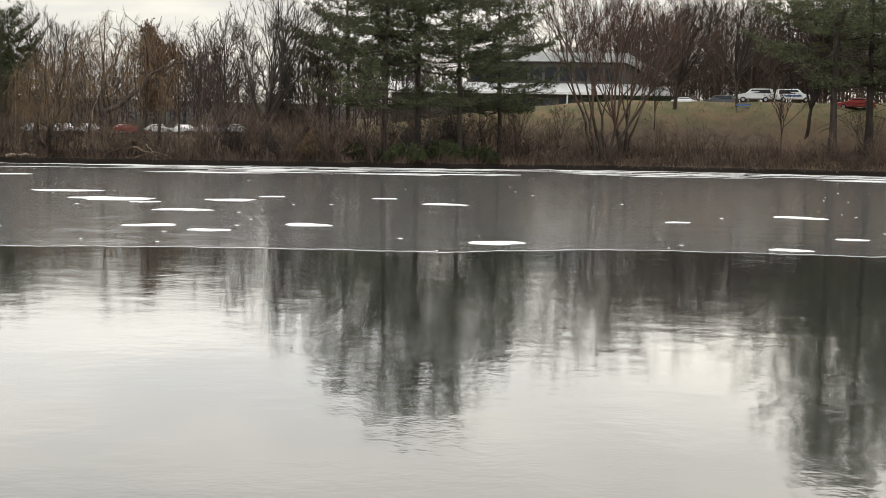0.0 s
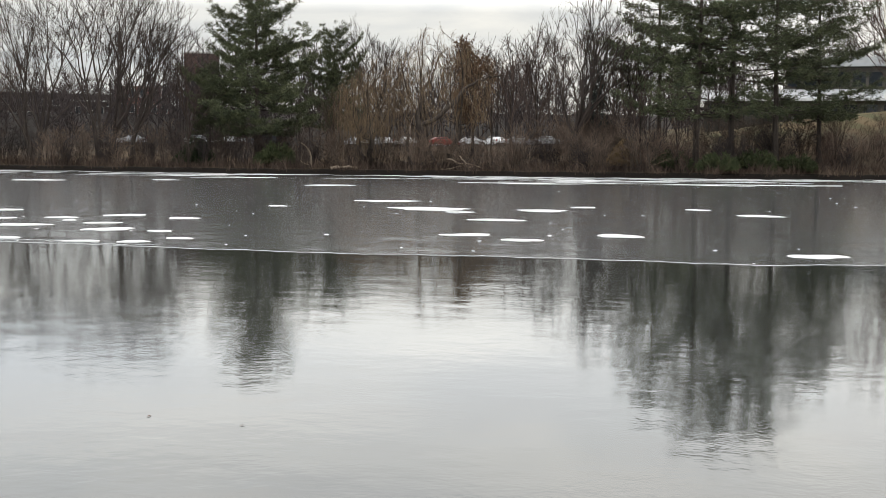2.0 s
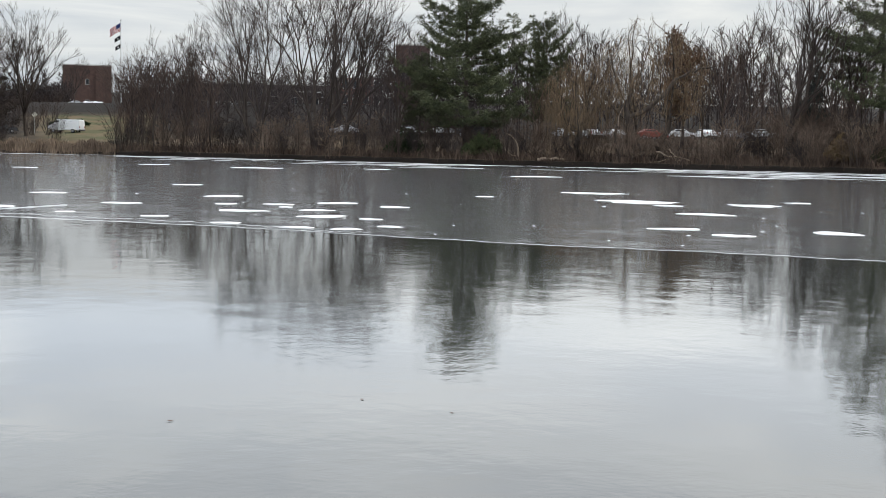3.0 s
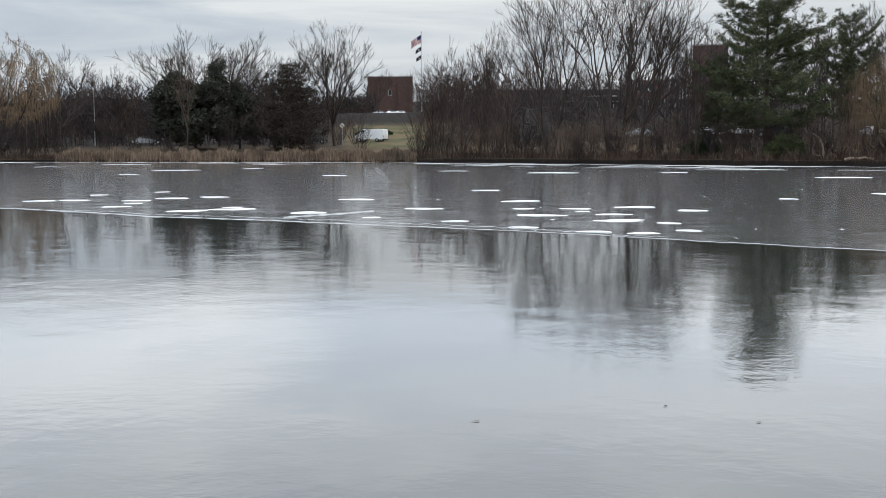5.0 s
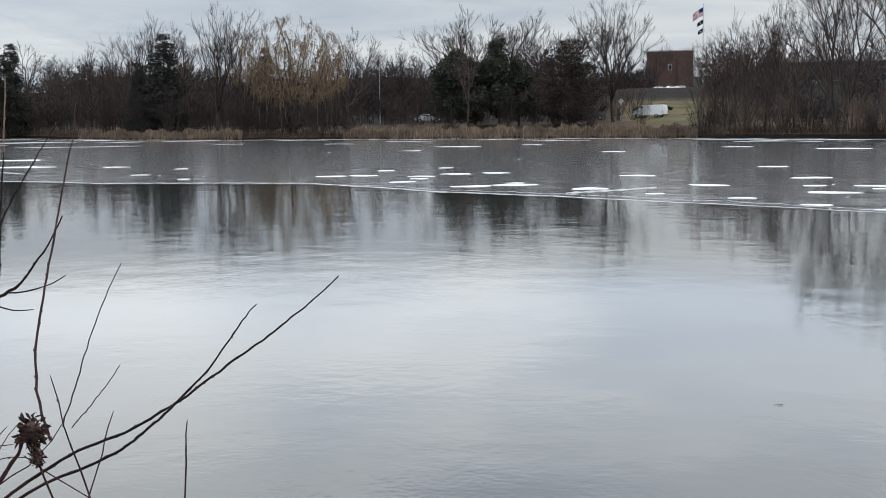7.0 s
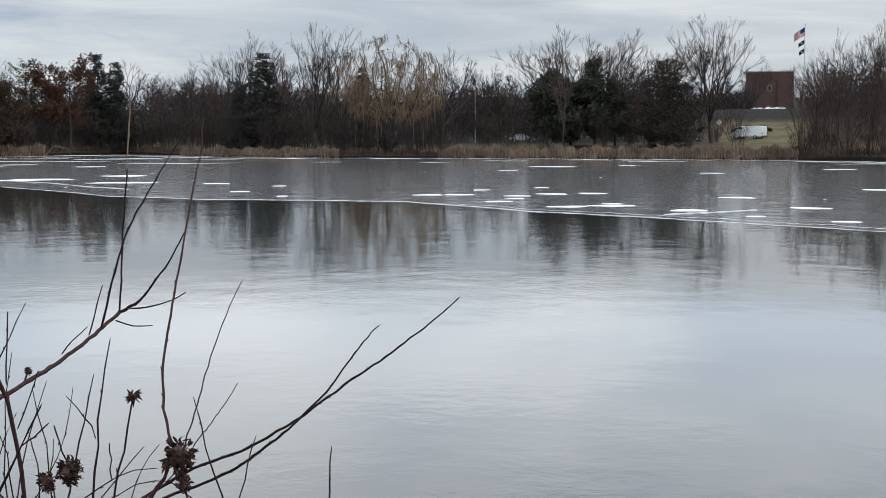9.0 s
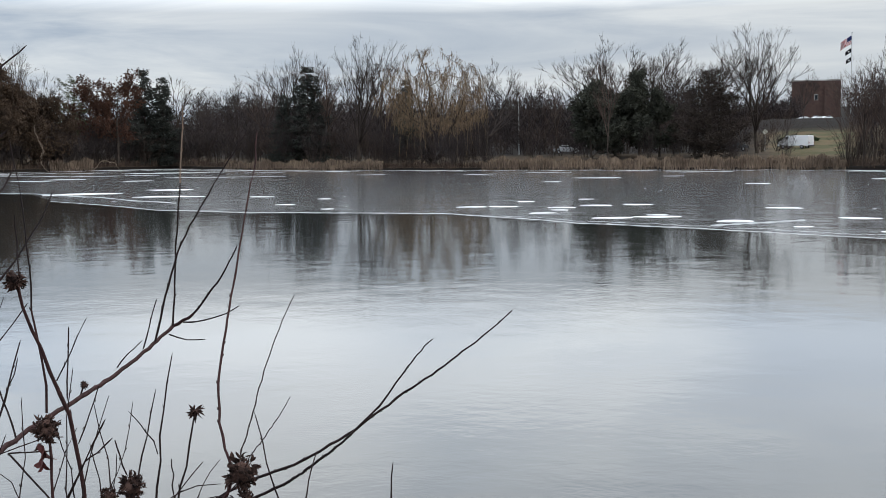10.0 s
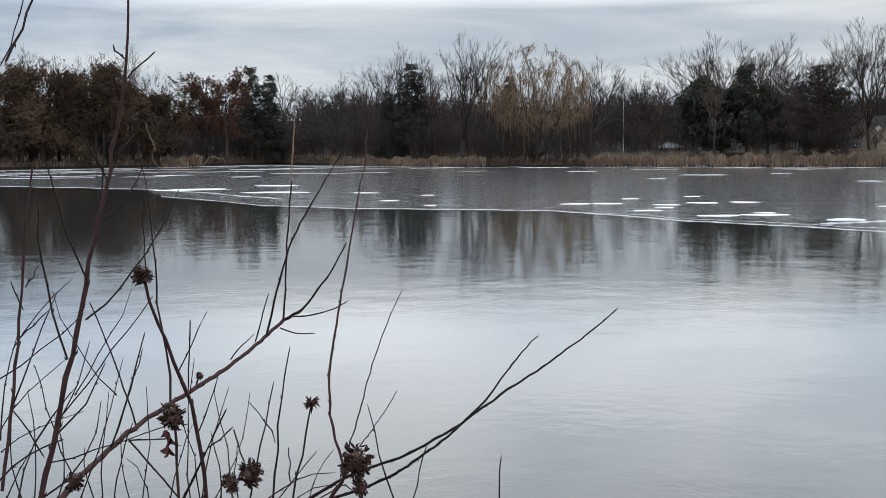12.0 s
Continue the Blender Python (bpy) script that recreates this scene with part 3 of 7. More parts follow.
def pine(seed, h, r=0.3, bare=0.18, reach=0.2, whorls=20, mat="needles", label="", group="pines", dense=1.0, top_round=0.7, lopsided=0.35,
         dead=0, droop=0.18):
    """A white pine: straight trunk, uneven whorls of long limbs, feathery plates of needles with gaps between, dead stubs below."""
    rng = np.random.default_rng(seed)
    P, R = trunk_line(rng, h, r, 12, (rng.uniform(-0.02, 0.02), rng.uniform(-0.02, 0.02)), 0.004, (0, 0, -0.2), 0.1, 1.35)
    limbs, rad, twl, tips, dirs = [], [], [], [], []

    def spine(z):
        return np.array([np.interp(z, P[0, :, 2], P[0, :, 0]), np.interp(z, P[0, :, 2], P[0, :, 1]), z])
    k = 6
    t = np.linspace(0, 1, k)
    for i in range(whorls):
        u = min(max(bare + (0.99 - bare) * (i + rng.uniform(-0.3, 0.3)) / whorls, bare), 0.985)
        c = spine(u * h)
        v = (u - bare) / (1 - bare)
        prof = math.sin(math.pi * min(1.0, 0.24 + 0.76 * v)) ** top_round * (0.75 + 0.25 * (1 - v)) + 0.10
        a0 = rng.uniform(0, 6.28)
        n = rng.integers(3, 6)
        for b in range(n):
            a = a0 + b * 6.28 / n + rng.uniform(-0.5, 0.5)
            L = h * reach * prof * rng.uniform(1 - lopsided * 1.7, 1 + lopsided)
            rise = rng.uniform(-0.2, 0.2) + 0.45 * v
            f, side = np.array([np.cos(a), np.sin(a), 0]), np.array([-np.sin(a), np.cos(a), 0])
            ln = c + f * (L * t)[:, None] + side * (rng.normal() * 0.12 * L * t ** 2)[:, None]
            ln[:, 2] += L * (rise * t - droop * 4 * t * (1 - t) * 0.5 + 0.12 * t ** 3) + np.cumsum(rng.normal(size=k) * 0.035) * t
            limbs.append(ln)
            rad.append(np.interp(u * h, P[0, :, 2], R[0]) * 0.30 * np.linspace(1, 0.2, k))
            # side sprays, each ending in a plate of needles
            for q in np.linspace(0.28, 1.0, max(3, int(L * 1.5))):
                for s in (-1, 1):
                    if rng.random() < 0.14:
                        continue
                    p = np.array([np.interp(q, t, ln[:, d]) for d in range(3)])
                    sl = (0.10 + 0.26 * (1 - q)) * L * rng.uniform(0.5, 1.3) + 0.2
                    e = p + (side * s * 0.8 + f * 0.6) * sl + np.array([0, 0, rng.uniform(-0.08, 0.22) * sl])
                    twl.append(np.stack([p, e]))
                    m = max(2, int(sl * 3.3 * dense))
                    w = rng.uniform(0.25, 1.05, m)[:, None]
                    tips.append(p * (1 - w) + e * w + rng.normal(size=(m, 3)) * np.array([0.13, 0.13, 0.07]))
                    dirs.append(np.tile((e - p) / (np.linalg.norm(e - p) + 1e-9) * 0.7 + np.array([0, 0, 0.55]), (m, 1)))
    for i in range(dead):
        c = spine(h * rng.uniform(0.08, bare + 0.15))
        a, L = rng.uniform(0, 6.28), h * rng.uniform(0.05, 0.13)
        ln = c + np.array([np.cos(a), np.sin(a), 0]) * (L * t)[:, None] + np.array([0, 0, -1]) * (0.28 * L * t ** 1.5)[:, None]
        limbs.append(ln)
        rad.append(0.035 * np.linspace(1, 0.3, k))
    C, D = np.concatenate(tips), np.concatenate(dirs)
    fol = tufts(rng, C, D, 0.46, 8, 0.048, 0.25)
    TW = np.stack(twl)
    wood = joined([tubes(np.stack(limbs), np.stack(rad), 4), ribbons(TW, np.full((len(TW), 2), 0.018), rng)])
    return tree_thing("pine_tree", label, "pine tree", group, [("trunk", tubes(P, R, 8), M["bark"]), ("limbwork", wood, M["bark"]),
                                                               ("crown", fol, M[mat])], h)


def spruce(seed, h, reach=0.2, mat="needles_blue", label="", group="spruces", dense=1.0, power=0.8):
    """A conical spruce or cedar with drooping tiers."""
    rng = np.random.default_rng(seed)
    P, R = trunk_line(rng, h, 0.012 * h, 8, (0, 0), 0.003, (0, 0, -0.2), 0.05)
    limbs, rad, C, D = [], [], [], []
    tiers = int(h * 2.0)
    for i in range(tiers):
        u = 0.06 + 0.93 * (i + rng.uniform(-0.3, 0.3)) / tiers
        u = min(max(u, 0.05), 0.985)
        for b in range(5):
            a = rng.uniform(0, 2 * np.pi)
            L = h * reach * (1 - u) ** power * rng.uniform(0.7, 1.25) + 0.25
            t = np.linspace(0, 1, 4)
            ln = np.stack([np.cos(a) * L * t, np.sin(a) * L * t, u * h + L * (0.10 * t - 0.45 * t * (1 - 0.55 * t))], -1)
            limbs.append(ln)
            rad.append(0.035 * np.linspace(1, 0.3, 4))
            m = max(3, int(L * 4.2 * dense))
            q = rng.uniform(0.15, 1.03, m)
            side = np.array([-np.sin(a), np.cos(a), 0])
            off = rng.normal(size=m) * 0.15 * L
            pt = np.stack([np.interp(q, t, ln[:, d]) for d in range(3)], -1) + side * off[:, None]
            C.append(pt)
            D.append(np.tile(np.array([np.cos(a), np.sin(a), -0.25]), (m, 1)))
    C, D = np.concatenate(C), np.concatenate(D)
    return tree_thing("spruce_tree", label, "conifer", group, [("trunk", tubes(P, R, 6), M["bark"]),
                                                              ("limbwork", tubes(np.stack(limbs), np.stack(rad), 3), M["bark"]),
                                                              ("crown", tufts(rng, C, D, 0.5, 9, 0.06, 0.2), M[mat])], h)


def leafy_tree(seed, h, wide=0.5, mat="brown_leaves", label="", group="brown-leaved trees", n=900, low=0.25, blades=9, size=0.35, name="tree", loose=0.22):
    """A tree that still holds its dead leaves, or a dense round evergreen."""
    rng = np.random.default_rng(seed)
    P, R = trunk_line(rng, h * 0.85, 0.018 * h, 7, (0, 0), 0.01, (0, 0, -0.2), 0.2)
    L1, R1 = sprout(rng, P, R, 14, low, 0.98, wide, 52, 0.12, 5, 0.1, 0.5, 0.3)
    L2, R2 = sprout(rng, L1, R1, 7, 0.25, 1.0, 0.45, 45, 0.06, 3, 0.14, 0.55, 0.4)
    per = max(1, n // len(L2))
    q = rng.uniform(0.2, 1.0, (len(L2), per, 1))
    C = (L2[:, None, 0] * (1 - q) + L2[:, None, -1] * q).reshape(-1, 3) + rng.normal(size=(len(L2) * per, 3)) * loose
    D = rng.normal(size=C.shape)
    return tree_thing(name, label, "tree", group, [("trunk", tubes(P, R, 6), M["bark"]),
                                                    ("branchwork", joined([tubes(L1, R1, 4), tubes(L2, np.maximum(R2, 0.02), 3)]), M["bark"]),
                                                    ("crown", tufts(rng, C, D, size, blades, size * 0.22), M[mat])], h)


def willow(seed, h, wide=0.46, strands=4, label="", r=0.45, mat="willow", hang=0.3, trunks=2, skirt=0.55, goals=260, bole=0.2, strand_r=0.008):
    """A weeping willow in winter: crooked limbs that fill a dome, its fine golden twigs arching over and hanging down its sides."""
    rng = np.random.default_rng(seed)
    step = 0.026
    k = max(4, int(bole / step) + 1)
    lines = []
    for i in range(trunks):
        a = i * 2.5 + rng.uniform(0, 0.6)
        t = np.linspace(0, 1, k)
        q = np.stack([math.cos(a) * (0.2 + 0.55 * bole * h * t), math.sin(a) * (0.2 + 0.55 * bole * h * t), -0.3 + bole * h * t], -1)
        q[1:, :2] += np.cumsum(rng.normal(size=(k - 1, 2)) * 0.012 * h, 0)
        lines.append(q)
    lobes = ((0, 0, 0.58, wide * 0.82, 0.36), (wide * 0.35, 0, 0.52, wide * 0.6, 0.3), (-wide * 0.35, 0.1, 0.5, wide * 0.6, 0.3))
    pos, par, way = grow(rng, lines, crown_goals(rng, goals, h, lobes), step * h, 0.35, 0.03)
    rad, kids = thickness(par, 0.016, 2.0)
    rad = np.minimum(rad * (r / rad.max()) ** np.clip(rad / rad.max(), 0, 1), r)
    e = np.where(par >= 0)[0]
    P = np.stack([pos[par[e]], pos[e]], 1)
    R = np.stack([np.minimum(rad[par[e]], rad[e] * 1.5), rad[e]], 1)
    base = e < trunks * k
    ends = np.where((np.arange(len(par)) >= trunks * k) & (rad < 0.07))[0]
    boles = [("trunk", tubes(lines[i][None], rad[i * k:(i + 1) * k][None], 8), M["bark"]) for i in range(trunks)]
    T1, S1 = fine_twigs(rng, pos, way, ends, 2, 0.06 * h, 0.010, 0.0, 0.6)
    # hanging strands
    B = np.concatenate([np.repeat(T1[:, 1], max(1, strands // 2), 0), pos[ends]])
    out = np.hypot(B[:, 0], B[:, 1]) / (wide * h)
    L = h * hang * rng.uniform(0.15, 1.0, len(B)) * (0.25 + 0.9 * np.clip(out, 0, 1.1))
    long = rng.random(len(B)) < skirt * np.clip(out - 0.35, 0, 1)
    L = np.where(long, np.maximum(B[:, 2] - rng.uniform(0.3, 0.3 * h, len(B)), 0.5), L)
    m = 3
    u = np.linspace(0, 1, m)
    dr = rng.normal(size=(len(B), 2)) * 0.35 + B[:, :2] / (wide * h) * 0.45
    C = np.repeat(B[:, None, :], m, 1)
    bow = np.minimum(L, 1.8)[:, None] * np.sqrt(u)
    C[:, :, 0] += dr[:, :1] * bow
    C[:, :, 1] += dr[:, 1:] * bow
    C[:, :, 2] += 0.5 * bow * (1 - u) - L[:, None] * u ** 1.4
    RS = np.full((len(B), m), strand_r)
    return tree_thing("willow_tree", label, "willow tree", "willows", boles + [("limbwork", tubes(P[~base], R[~base], 4), M["bark"]),
                                                                       ("crown", joined([ribbons(T1, S1, rng), ribbons(C, RS, rng)]), M[mat])], h)


def stand(ob, az, r, turn=0.0, size=1.0, tall=1.0, label=""):
    m = Matrix.Translation(place(az, r)) @ Matrix.Rotation(radians(turn), 4, "Z") @ Matrix.Diagonal((size, size, size * tall, 1))
    ob.matrix_basis = m
    if label:
        ob["label"] = label
    return ob


def again(ob, az, r, turn=0.0, size=1.0, tall=1.0, label=""):
    c = copy_thing(ob, Matrix())
    return stand(c, az, r, turn, size, tall, label)


def height_for(az, r, el):
    """Height of a thing at that place whose top shows at el degrees above the horizon."""
    return 2.41 + r * math.tan(radians(el)) - float(ground_z(az, r))


def bare_set():
    """Leafless trees along the shore and behind it."""
    kinds = {
        "vase": bare_tree(11, 20, 4, 0.24, 0.2, 3, (8, 40), 0.5, label="tall leafless maple with several grey trunks on the bank"),
        "oak": bare_tree(12, 18, 1, 0.28, 0.27, 9, (8, 58), first=0.18, label="broad leafless oak with a rounded crown of fine twigs", low=0.7, split=20, up=0.08, twigs=5),
        "tall": bare_tree(13, 18, 2, 0.24, 0.32, 4, (6, 34), 0.1, label="tall leafless tree with upswept limbs", split=17, up=0.09),
        "fan": bare_tree(17, 18, 1, 0.28, 0.22, 8, (6, 40), label="leafless tree whose limbs fan out from a forked trunk", split=18, low=0.8, up=0.08, twigs=5),
        "slim": bare_tree(14, 13, 1, 0.11, 0.5, 9, (15, 50), levels=3, first=0.15, twig="twig", label="slim leafless tree with thin brown twigs", low=0.4, split=18, twigs=5),
        "mid": bare_tree(15, 12, 6, 0.08, 0.28, 3, (8, 42), 0.4, levels=3, first=0.24, twig="twig", label="bushy leafless tree with many thin stems", twigs=5),
        "red": bare_tree(16, 15, 7, 0.14, 0.22, 2, (5, 28), 0.42, levels=5, twig="twig_red", label="leafless red maple with reddish twigs on the bank", split=17),
    }
    base = {"vase": 20, "oak": 18, "tall": 18, "fan": 18, "slim": 13, "mid": 12, "red": 15}
    used = set()

    def put(kind, az, r, el, turn=0.0, wide=1.0, label=""):
        h = height_for(az, r, el)
        s = h / base[kind]
        if kind not in used:
            used.add(kind)
            return stand(kinds[kind], az, r, turn, s * wide, 1 / wide, label)
        return again(kinds[kind], az, r, turn, s * wide, 1 / wide, label)

    # right-hand lawn and bank
    put("red", -7.3, 138, 9.0, 20, 0.95)
    put("red", -8.3, 142, 7.4, 140, 0.8)
    put("fan", -10.5, 158, 8.0, 30)
    put("slim", -9.6, 150, 4.2, 80)
    put("oak", -13.2, 160, 7.2, 10, 0.8)
    put("slim", -15.2, 141, 3.6, 50)
    put("mid", -13.4, 196, 4.6, 10)
    put("fan", -16.3, 148, 7.8, 100, 0.8)
    put("oak", -19.5, 170, 7.5, 100)
    put("oak", -5.5, 205, 6.6, 40)
    put("tall", -8.8, 215, 7.0, 70)
    for az, r, el, tn in ((-0.2, 140, 2.2, 0), (-1.8, 141, 2.4, 50), (-3.4, 142, 2.4, 100), (-5.4, 144, 2.2, 240), (-18.9, 142, 2.4, 120)):
        put("mid", az, r, el, tn, 1.2)
    # between the pines and the old willow
    put("fan", 8.4, 128, 7.8, 60, 1.0)
    put("tall", 6.2, 133, 6.6, 10, 1.0)
    put("slim", 10.0, 137, 5.8, 130, 1.1)
    put("mid", 10.6, 128, 3.6, 0)
    put("slim", 12.0, 131, 5.0, 33)
    put("slim", 11.2, 140, 5.6, 200)
    put("oak", 17.2, 190, 6.0, 200, 0.8)
    put("oak", 13.6, 195, 5.0, 100)
    put("slim", 5.2, 127, 4.0, 10)
    put("slim", 3.6, 127, 3.4, 99)
    put("mid", 18.9, 134, 3.2, 190)
    put("mid", 7.0, 128, 3.4, 70)
    # the big shoreline maples
    put("vase", 29.6, 134, 8.2, 0, 1.0)
    put("fan", 28.4, 133, 7.2, 110, 0.95)
    put("vase", 32.4, 137, 7.0, 200, 0.9)
    put("slim", 34.4, 138, 4.4, 33)
    put("fan", 35.7, 143, 5.3, 150, 0.75)
    put("mid", 36.6, 141, 4.3, 40, 0.8)
    put("mid", 37.5, 141, 4.5, 140, 0.8)
    put("mid", 38.3, 142, 3.7, 240, 0.7)
    put("slim", 36.9, 140, 3.9, 11, 1.2)
    put("slim", 37.9, 140, 3.7, 222, 1.2)
    put("mid", 34.9, 139, 3.2, 77)
    put("slim", 25.9, 128, 4.2, 120)
    # round the reed bed
    put("fan", 42.4, 170, 5.35, 20, 1.1)
    put("oak", 40.4, 300, 3.3, 50, 0.7)
    for az, r, el, tn in ((42.9, 180, 2.0, 120), (43.7, 184, 2.1, 200), (38.4, 176, 1.6, 20), (41.5, 178, 2.3, 80), (42.2, 190, 1.6, 30), (45.7, 178, 2.2, 60), (46.3, 182, 1.9, 140), (51.2, 176, 1.6, 250), (52.6, 182, 1.5, 10)):
        put("mid", az, r, el, tn, 1.1)
    put("oak", 44.6, 185, 4.5, 80, 0.9)
    put("oak", 49.3, 190, 4.85, 0, 1.0)
    put("oak", 47.3, 193, 4.85, 100, 1.0)
    put("slim", 49.0, 158, 4.3, 20, 0.7)
    put("slim", 51.4, 190, 3.1, 120)
    put("slim", 52.6, 195, 3.4, 200)
    put("slim", 51.9, 192, 2.6, 290)
    put("oak", 54.6, 185, 4.0, 20, 0.85)
    put("fan", 60.5, 178, 5.15, 75, 1.0)
    put("slim", 59.4, 184, 4.4, 175, 1.2)
    put("oak", 63.4, 190, 4.6, 15, 0.75)
    put("slim", 64.7, 196, 3.6, 15, 1.3)
    put("slim", 61.9, 186, 4.2, 115)
    put("oak", 66.0, 215, 3.35, 15, 0.8)
    put("slim", 68.7, 222, 3.6, 15, 1.2)
    put("tall", 67.6, 240, 2.9, 115)
    put("tall", 76.2, 198, 4.7, 25, 0.8)
    put("oak", 74.9, 205, 3.6, 65, 0.7)
    put("oak", 79.8, 196, 4.3, 25)
    put("oak", 83.0, 190, 4.6, 95)


def evergreen_set():
    a = pine(31, 26, 0.34, 0.22, 0.25, 21, label="tall dark green white pine with layered boughs", lopsided=0.5, dead=14)
    b = pine(32, 27, 0.36, 0.34, 0.24, 19, label="tall white pine with a bare lower trunk", lopsided=0.6, dead=18)
    c = pine(33, 20, 0.34, 0.17, 0.34, 21, label="broad white pine with a rounded crown", top_round=0.45, dense=1.9, lopsided=0.35, dead=6)

    def h_of(az, r, el, base):
        return height_for(az, r, el) / base
    stand(a, 2.75, 128, 0, h_of(2.75, 128, 11.0, 26))
    stand(b, 1.2, 131, 90, h_of(1.2, 131, 11.3, 27))
    again(a, -0.75, 130, 200, h_of(-0.75, 130, 10.6, 26))
    again(b, 4.4, 136, 10, h_of(4.4, 136, 9.6, 27))
    again(a, -2.6, 136, 240, h_of(-2.6, 136, 8.6, 26))
    again(b, -17.4, 141, 50, h_of(-17.4, 141, 13.0, 27) * 1.05, 0.95)
    again(a, -18.9, 143, 150, h_of(-18.9, 143, 13.5, 26))
    again(a, -20.5, 146, 150, h_of(-20.5, 146, 12.0, 26))
    stand(c, 22.8, 130, 30, h_of(22.8, 130, 8.2, 20) * 0.95, 1 / 0.95)
    again(c, 19.3, 150, 120, h_of(19.3, 150, 5.75, 20) * 0.72, 1 / 0.72)
    again(c, 24.9, 137, 220, h_of(24.9, 137, 4.0, 20) * 0.7, 1 / 0.7)
    again(b, 73.1, 215, 20, h_of(73.1, 215, 3.45, 27), label="distant pine top above the brown trees")
    # dense dark evergreens by the reeds
    e1 = leafy_tree(41, 10, 0.45, "needles_dark", "dense dark evergreen with a full crown to the ground", "dark evergreens", 3600, 0.05, 9, 0.42, loose=0.4)
    e2 = leafy_tree(42, 12, 0.38, "needles_dark", "dark evergreen with an uneven crown", "dark evergreens", 3600, 0.08, 9, 0.42, loose=0.4)
    stand(e1, 49.8, 166, 0, h_of(49.8, 166, 3.1, 10) * 1.15, 1 / 1.15)
    stand(e2, 47.6, 168, 0, h_of(47.6, 168, 3.55, 12) * 1.15, 1 / 1.15)
    again(e1, 48.7, 172, 130, h_of(48.7, 172, 2.7, 10) * 1.2, 1 / 1.2)
    again(e2, 46.7, 170, 100, h_of(46.7, 170, 2.7, 12))
    s1 = spruce(51, 14, 0.25, "needles_blue", "dark blue-green spruce with drooping tiers", dense=1.2)
    stand(s1, 70.1, 213, 0, h_of(70.1, 213, 3.85, 14))
    again(s1, 69.3, 214, 100, h_of(69.3, 214, 3.5, 14))
    again(s1, 62.8, 185, 30, h_of(62.8, 185, 4.0, 14) * 1.2, 1 / 1.2)
    again(s1, 63.9, 188, 60, h_of(63.9, 188, 2.7, 14))
    again(s1, 58.3, 182, 30, h_of(58.3, 182, 3.4, 14) * 0.9, 1.1)
    again(s1, 7.2, 136, 60, h_of(7.2, 136, 4.2, 14) * 0.85, 1.1)
    t1 = pine(53, 12, 0.2, 0.06, 0.36, 20, "brown_needles", "broad conical tree with brown winter foliage", "brown conifers", dense=1.2, top_round=0.9, lopsided=0.25)
    stand(t1, 44.4, 165, 0, h_of(44.4, 165, 3.55, 12) * 1.1, 1 / 1.1)
    # leaf-holding trees
    o1 = leafy_tree(61, 14, 0.5, "dead_leaves", "oak still holding rusty red-brown leaves", "brown-leaved trees", 2200, 0.25, 7, 0.3, loose=0.4)
    stand(o1, 71.3, 206, 0, h_of(71.3, 206, 3.75, 14))
    again(o1, 72.2, 209, 140, h_of(72.2, 209, 3.5, 14))
    o2 = leafy_tree(62, 12, 0.45, "brown_leaves", "pear tree with dull brown leaves", "brown-leaved trees", 2000, 0.2, 7, 0.28, loose=0.4)
    stand(o2, 12.88, 137, 0, h_of(12.88, 137, 5.25, 12) * 0.8, 1 / 0.8)


def willow_set():
    w1 = willow(71, 15, 0.42, 5, "old leaning willow with ochre strands and a crooked trunk", 0.36, hang=0.12, skirt=0.08, trunks=2, goals=1100, strand_r=0.009)
    stand(w1, 14.5, 126, 0, height_for(14.5, 126, 5.6) / 15)
    w2 = willow(72, 15, 0.56, 6, "wide weeping willow with yellow-brown hanging twigs", 0.36, "willow", hang=0.09, trunks=3, skirt=0.06, goals=1500, strand_r=0.015)
    stand(w2, 57.1, 166, 0, height_for(57.1, 166, 4.65) / 15)
    w4 = willow(74, 11, 0.42, 4, "small golden weeping willow with strands to the ground", 0.25, hang=0.16, trunks=2, skirt=0.14, goals=900, strand_r=0.01)
    stand(w4, 17.6, 126, 120, height_for(17.6, 126, 4.1) / 11)
    w3 = leafy_tree(73, 15, 0.5, "willow_dark", "brown weeping willow crowding the bank", "willows", 6500, 0.04, 6, 0.42, "willow_tree", 0.75)
    stand(w3, 77.0, 190, 70, height_for(77.0, 190, 3.85) / 15)
    for az, r, el, turn in ((78.6, 193, 3.6, 130), (80.2, 188, 3.75, 30), (82.6, 186, 4.0, 200), (75.4, 194, 3.15, 230), (74.0, 200, 2.6, 300)):
        again(w3, az, r, turn, height_for(az, r, el) / 15)
    w5 = willow(75, 15, 0.42, 4, "brown willow with bare arching limbs", 0.3, "willow_dark", hang=0.1, trunks=3, skirt=0.06, goals=900, strand_r=0.012)
    stand(w5, 76.4, 196, 0, height_for(76.4, 196, 4.3) / 15)
    again(w5, 79.4, 196, 90, height_for(79.4, 196, 4.2) / 15)


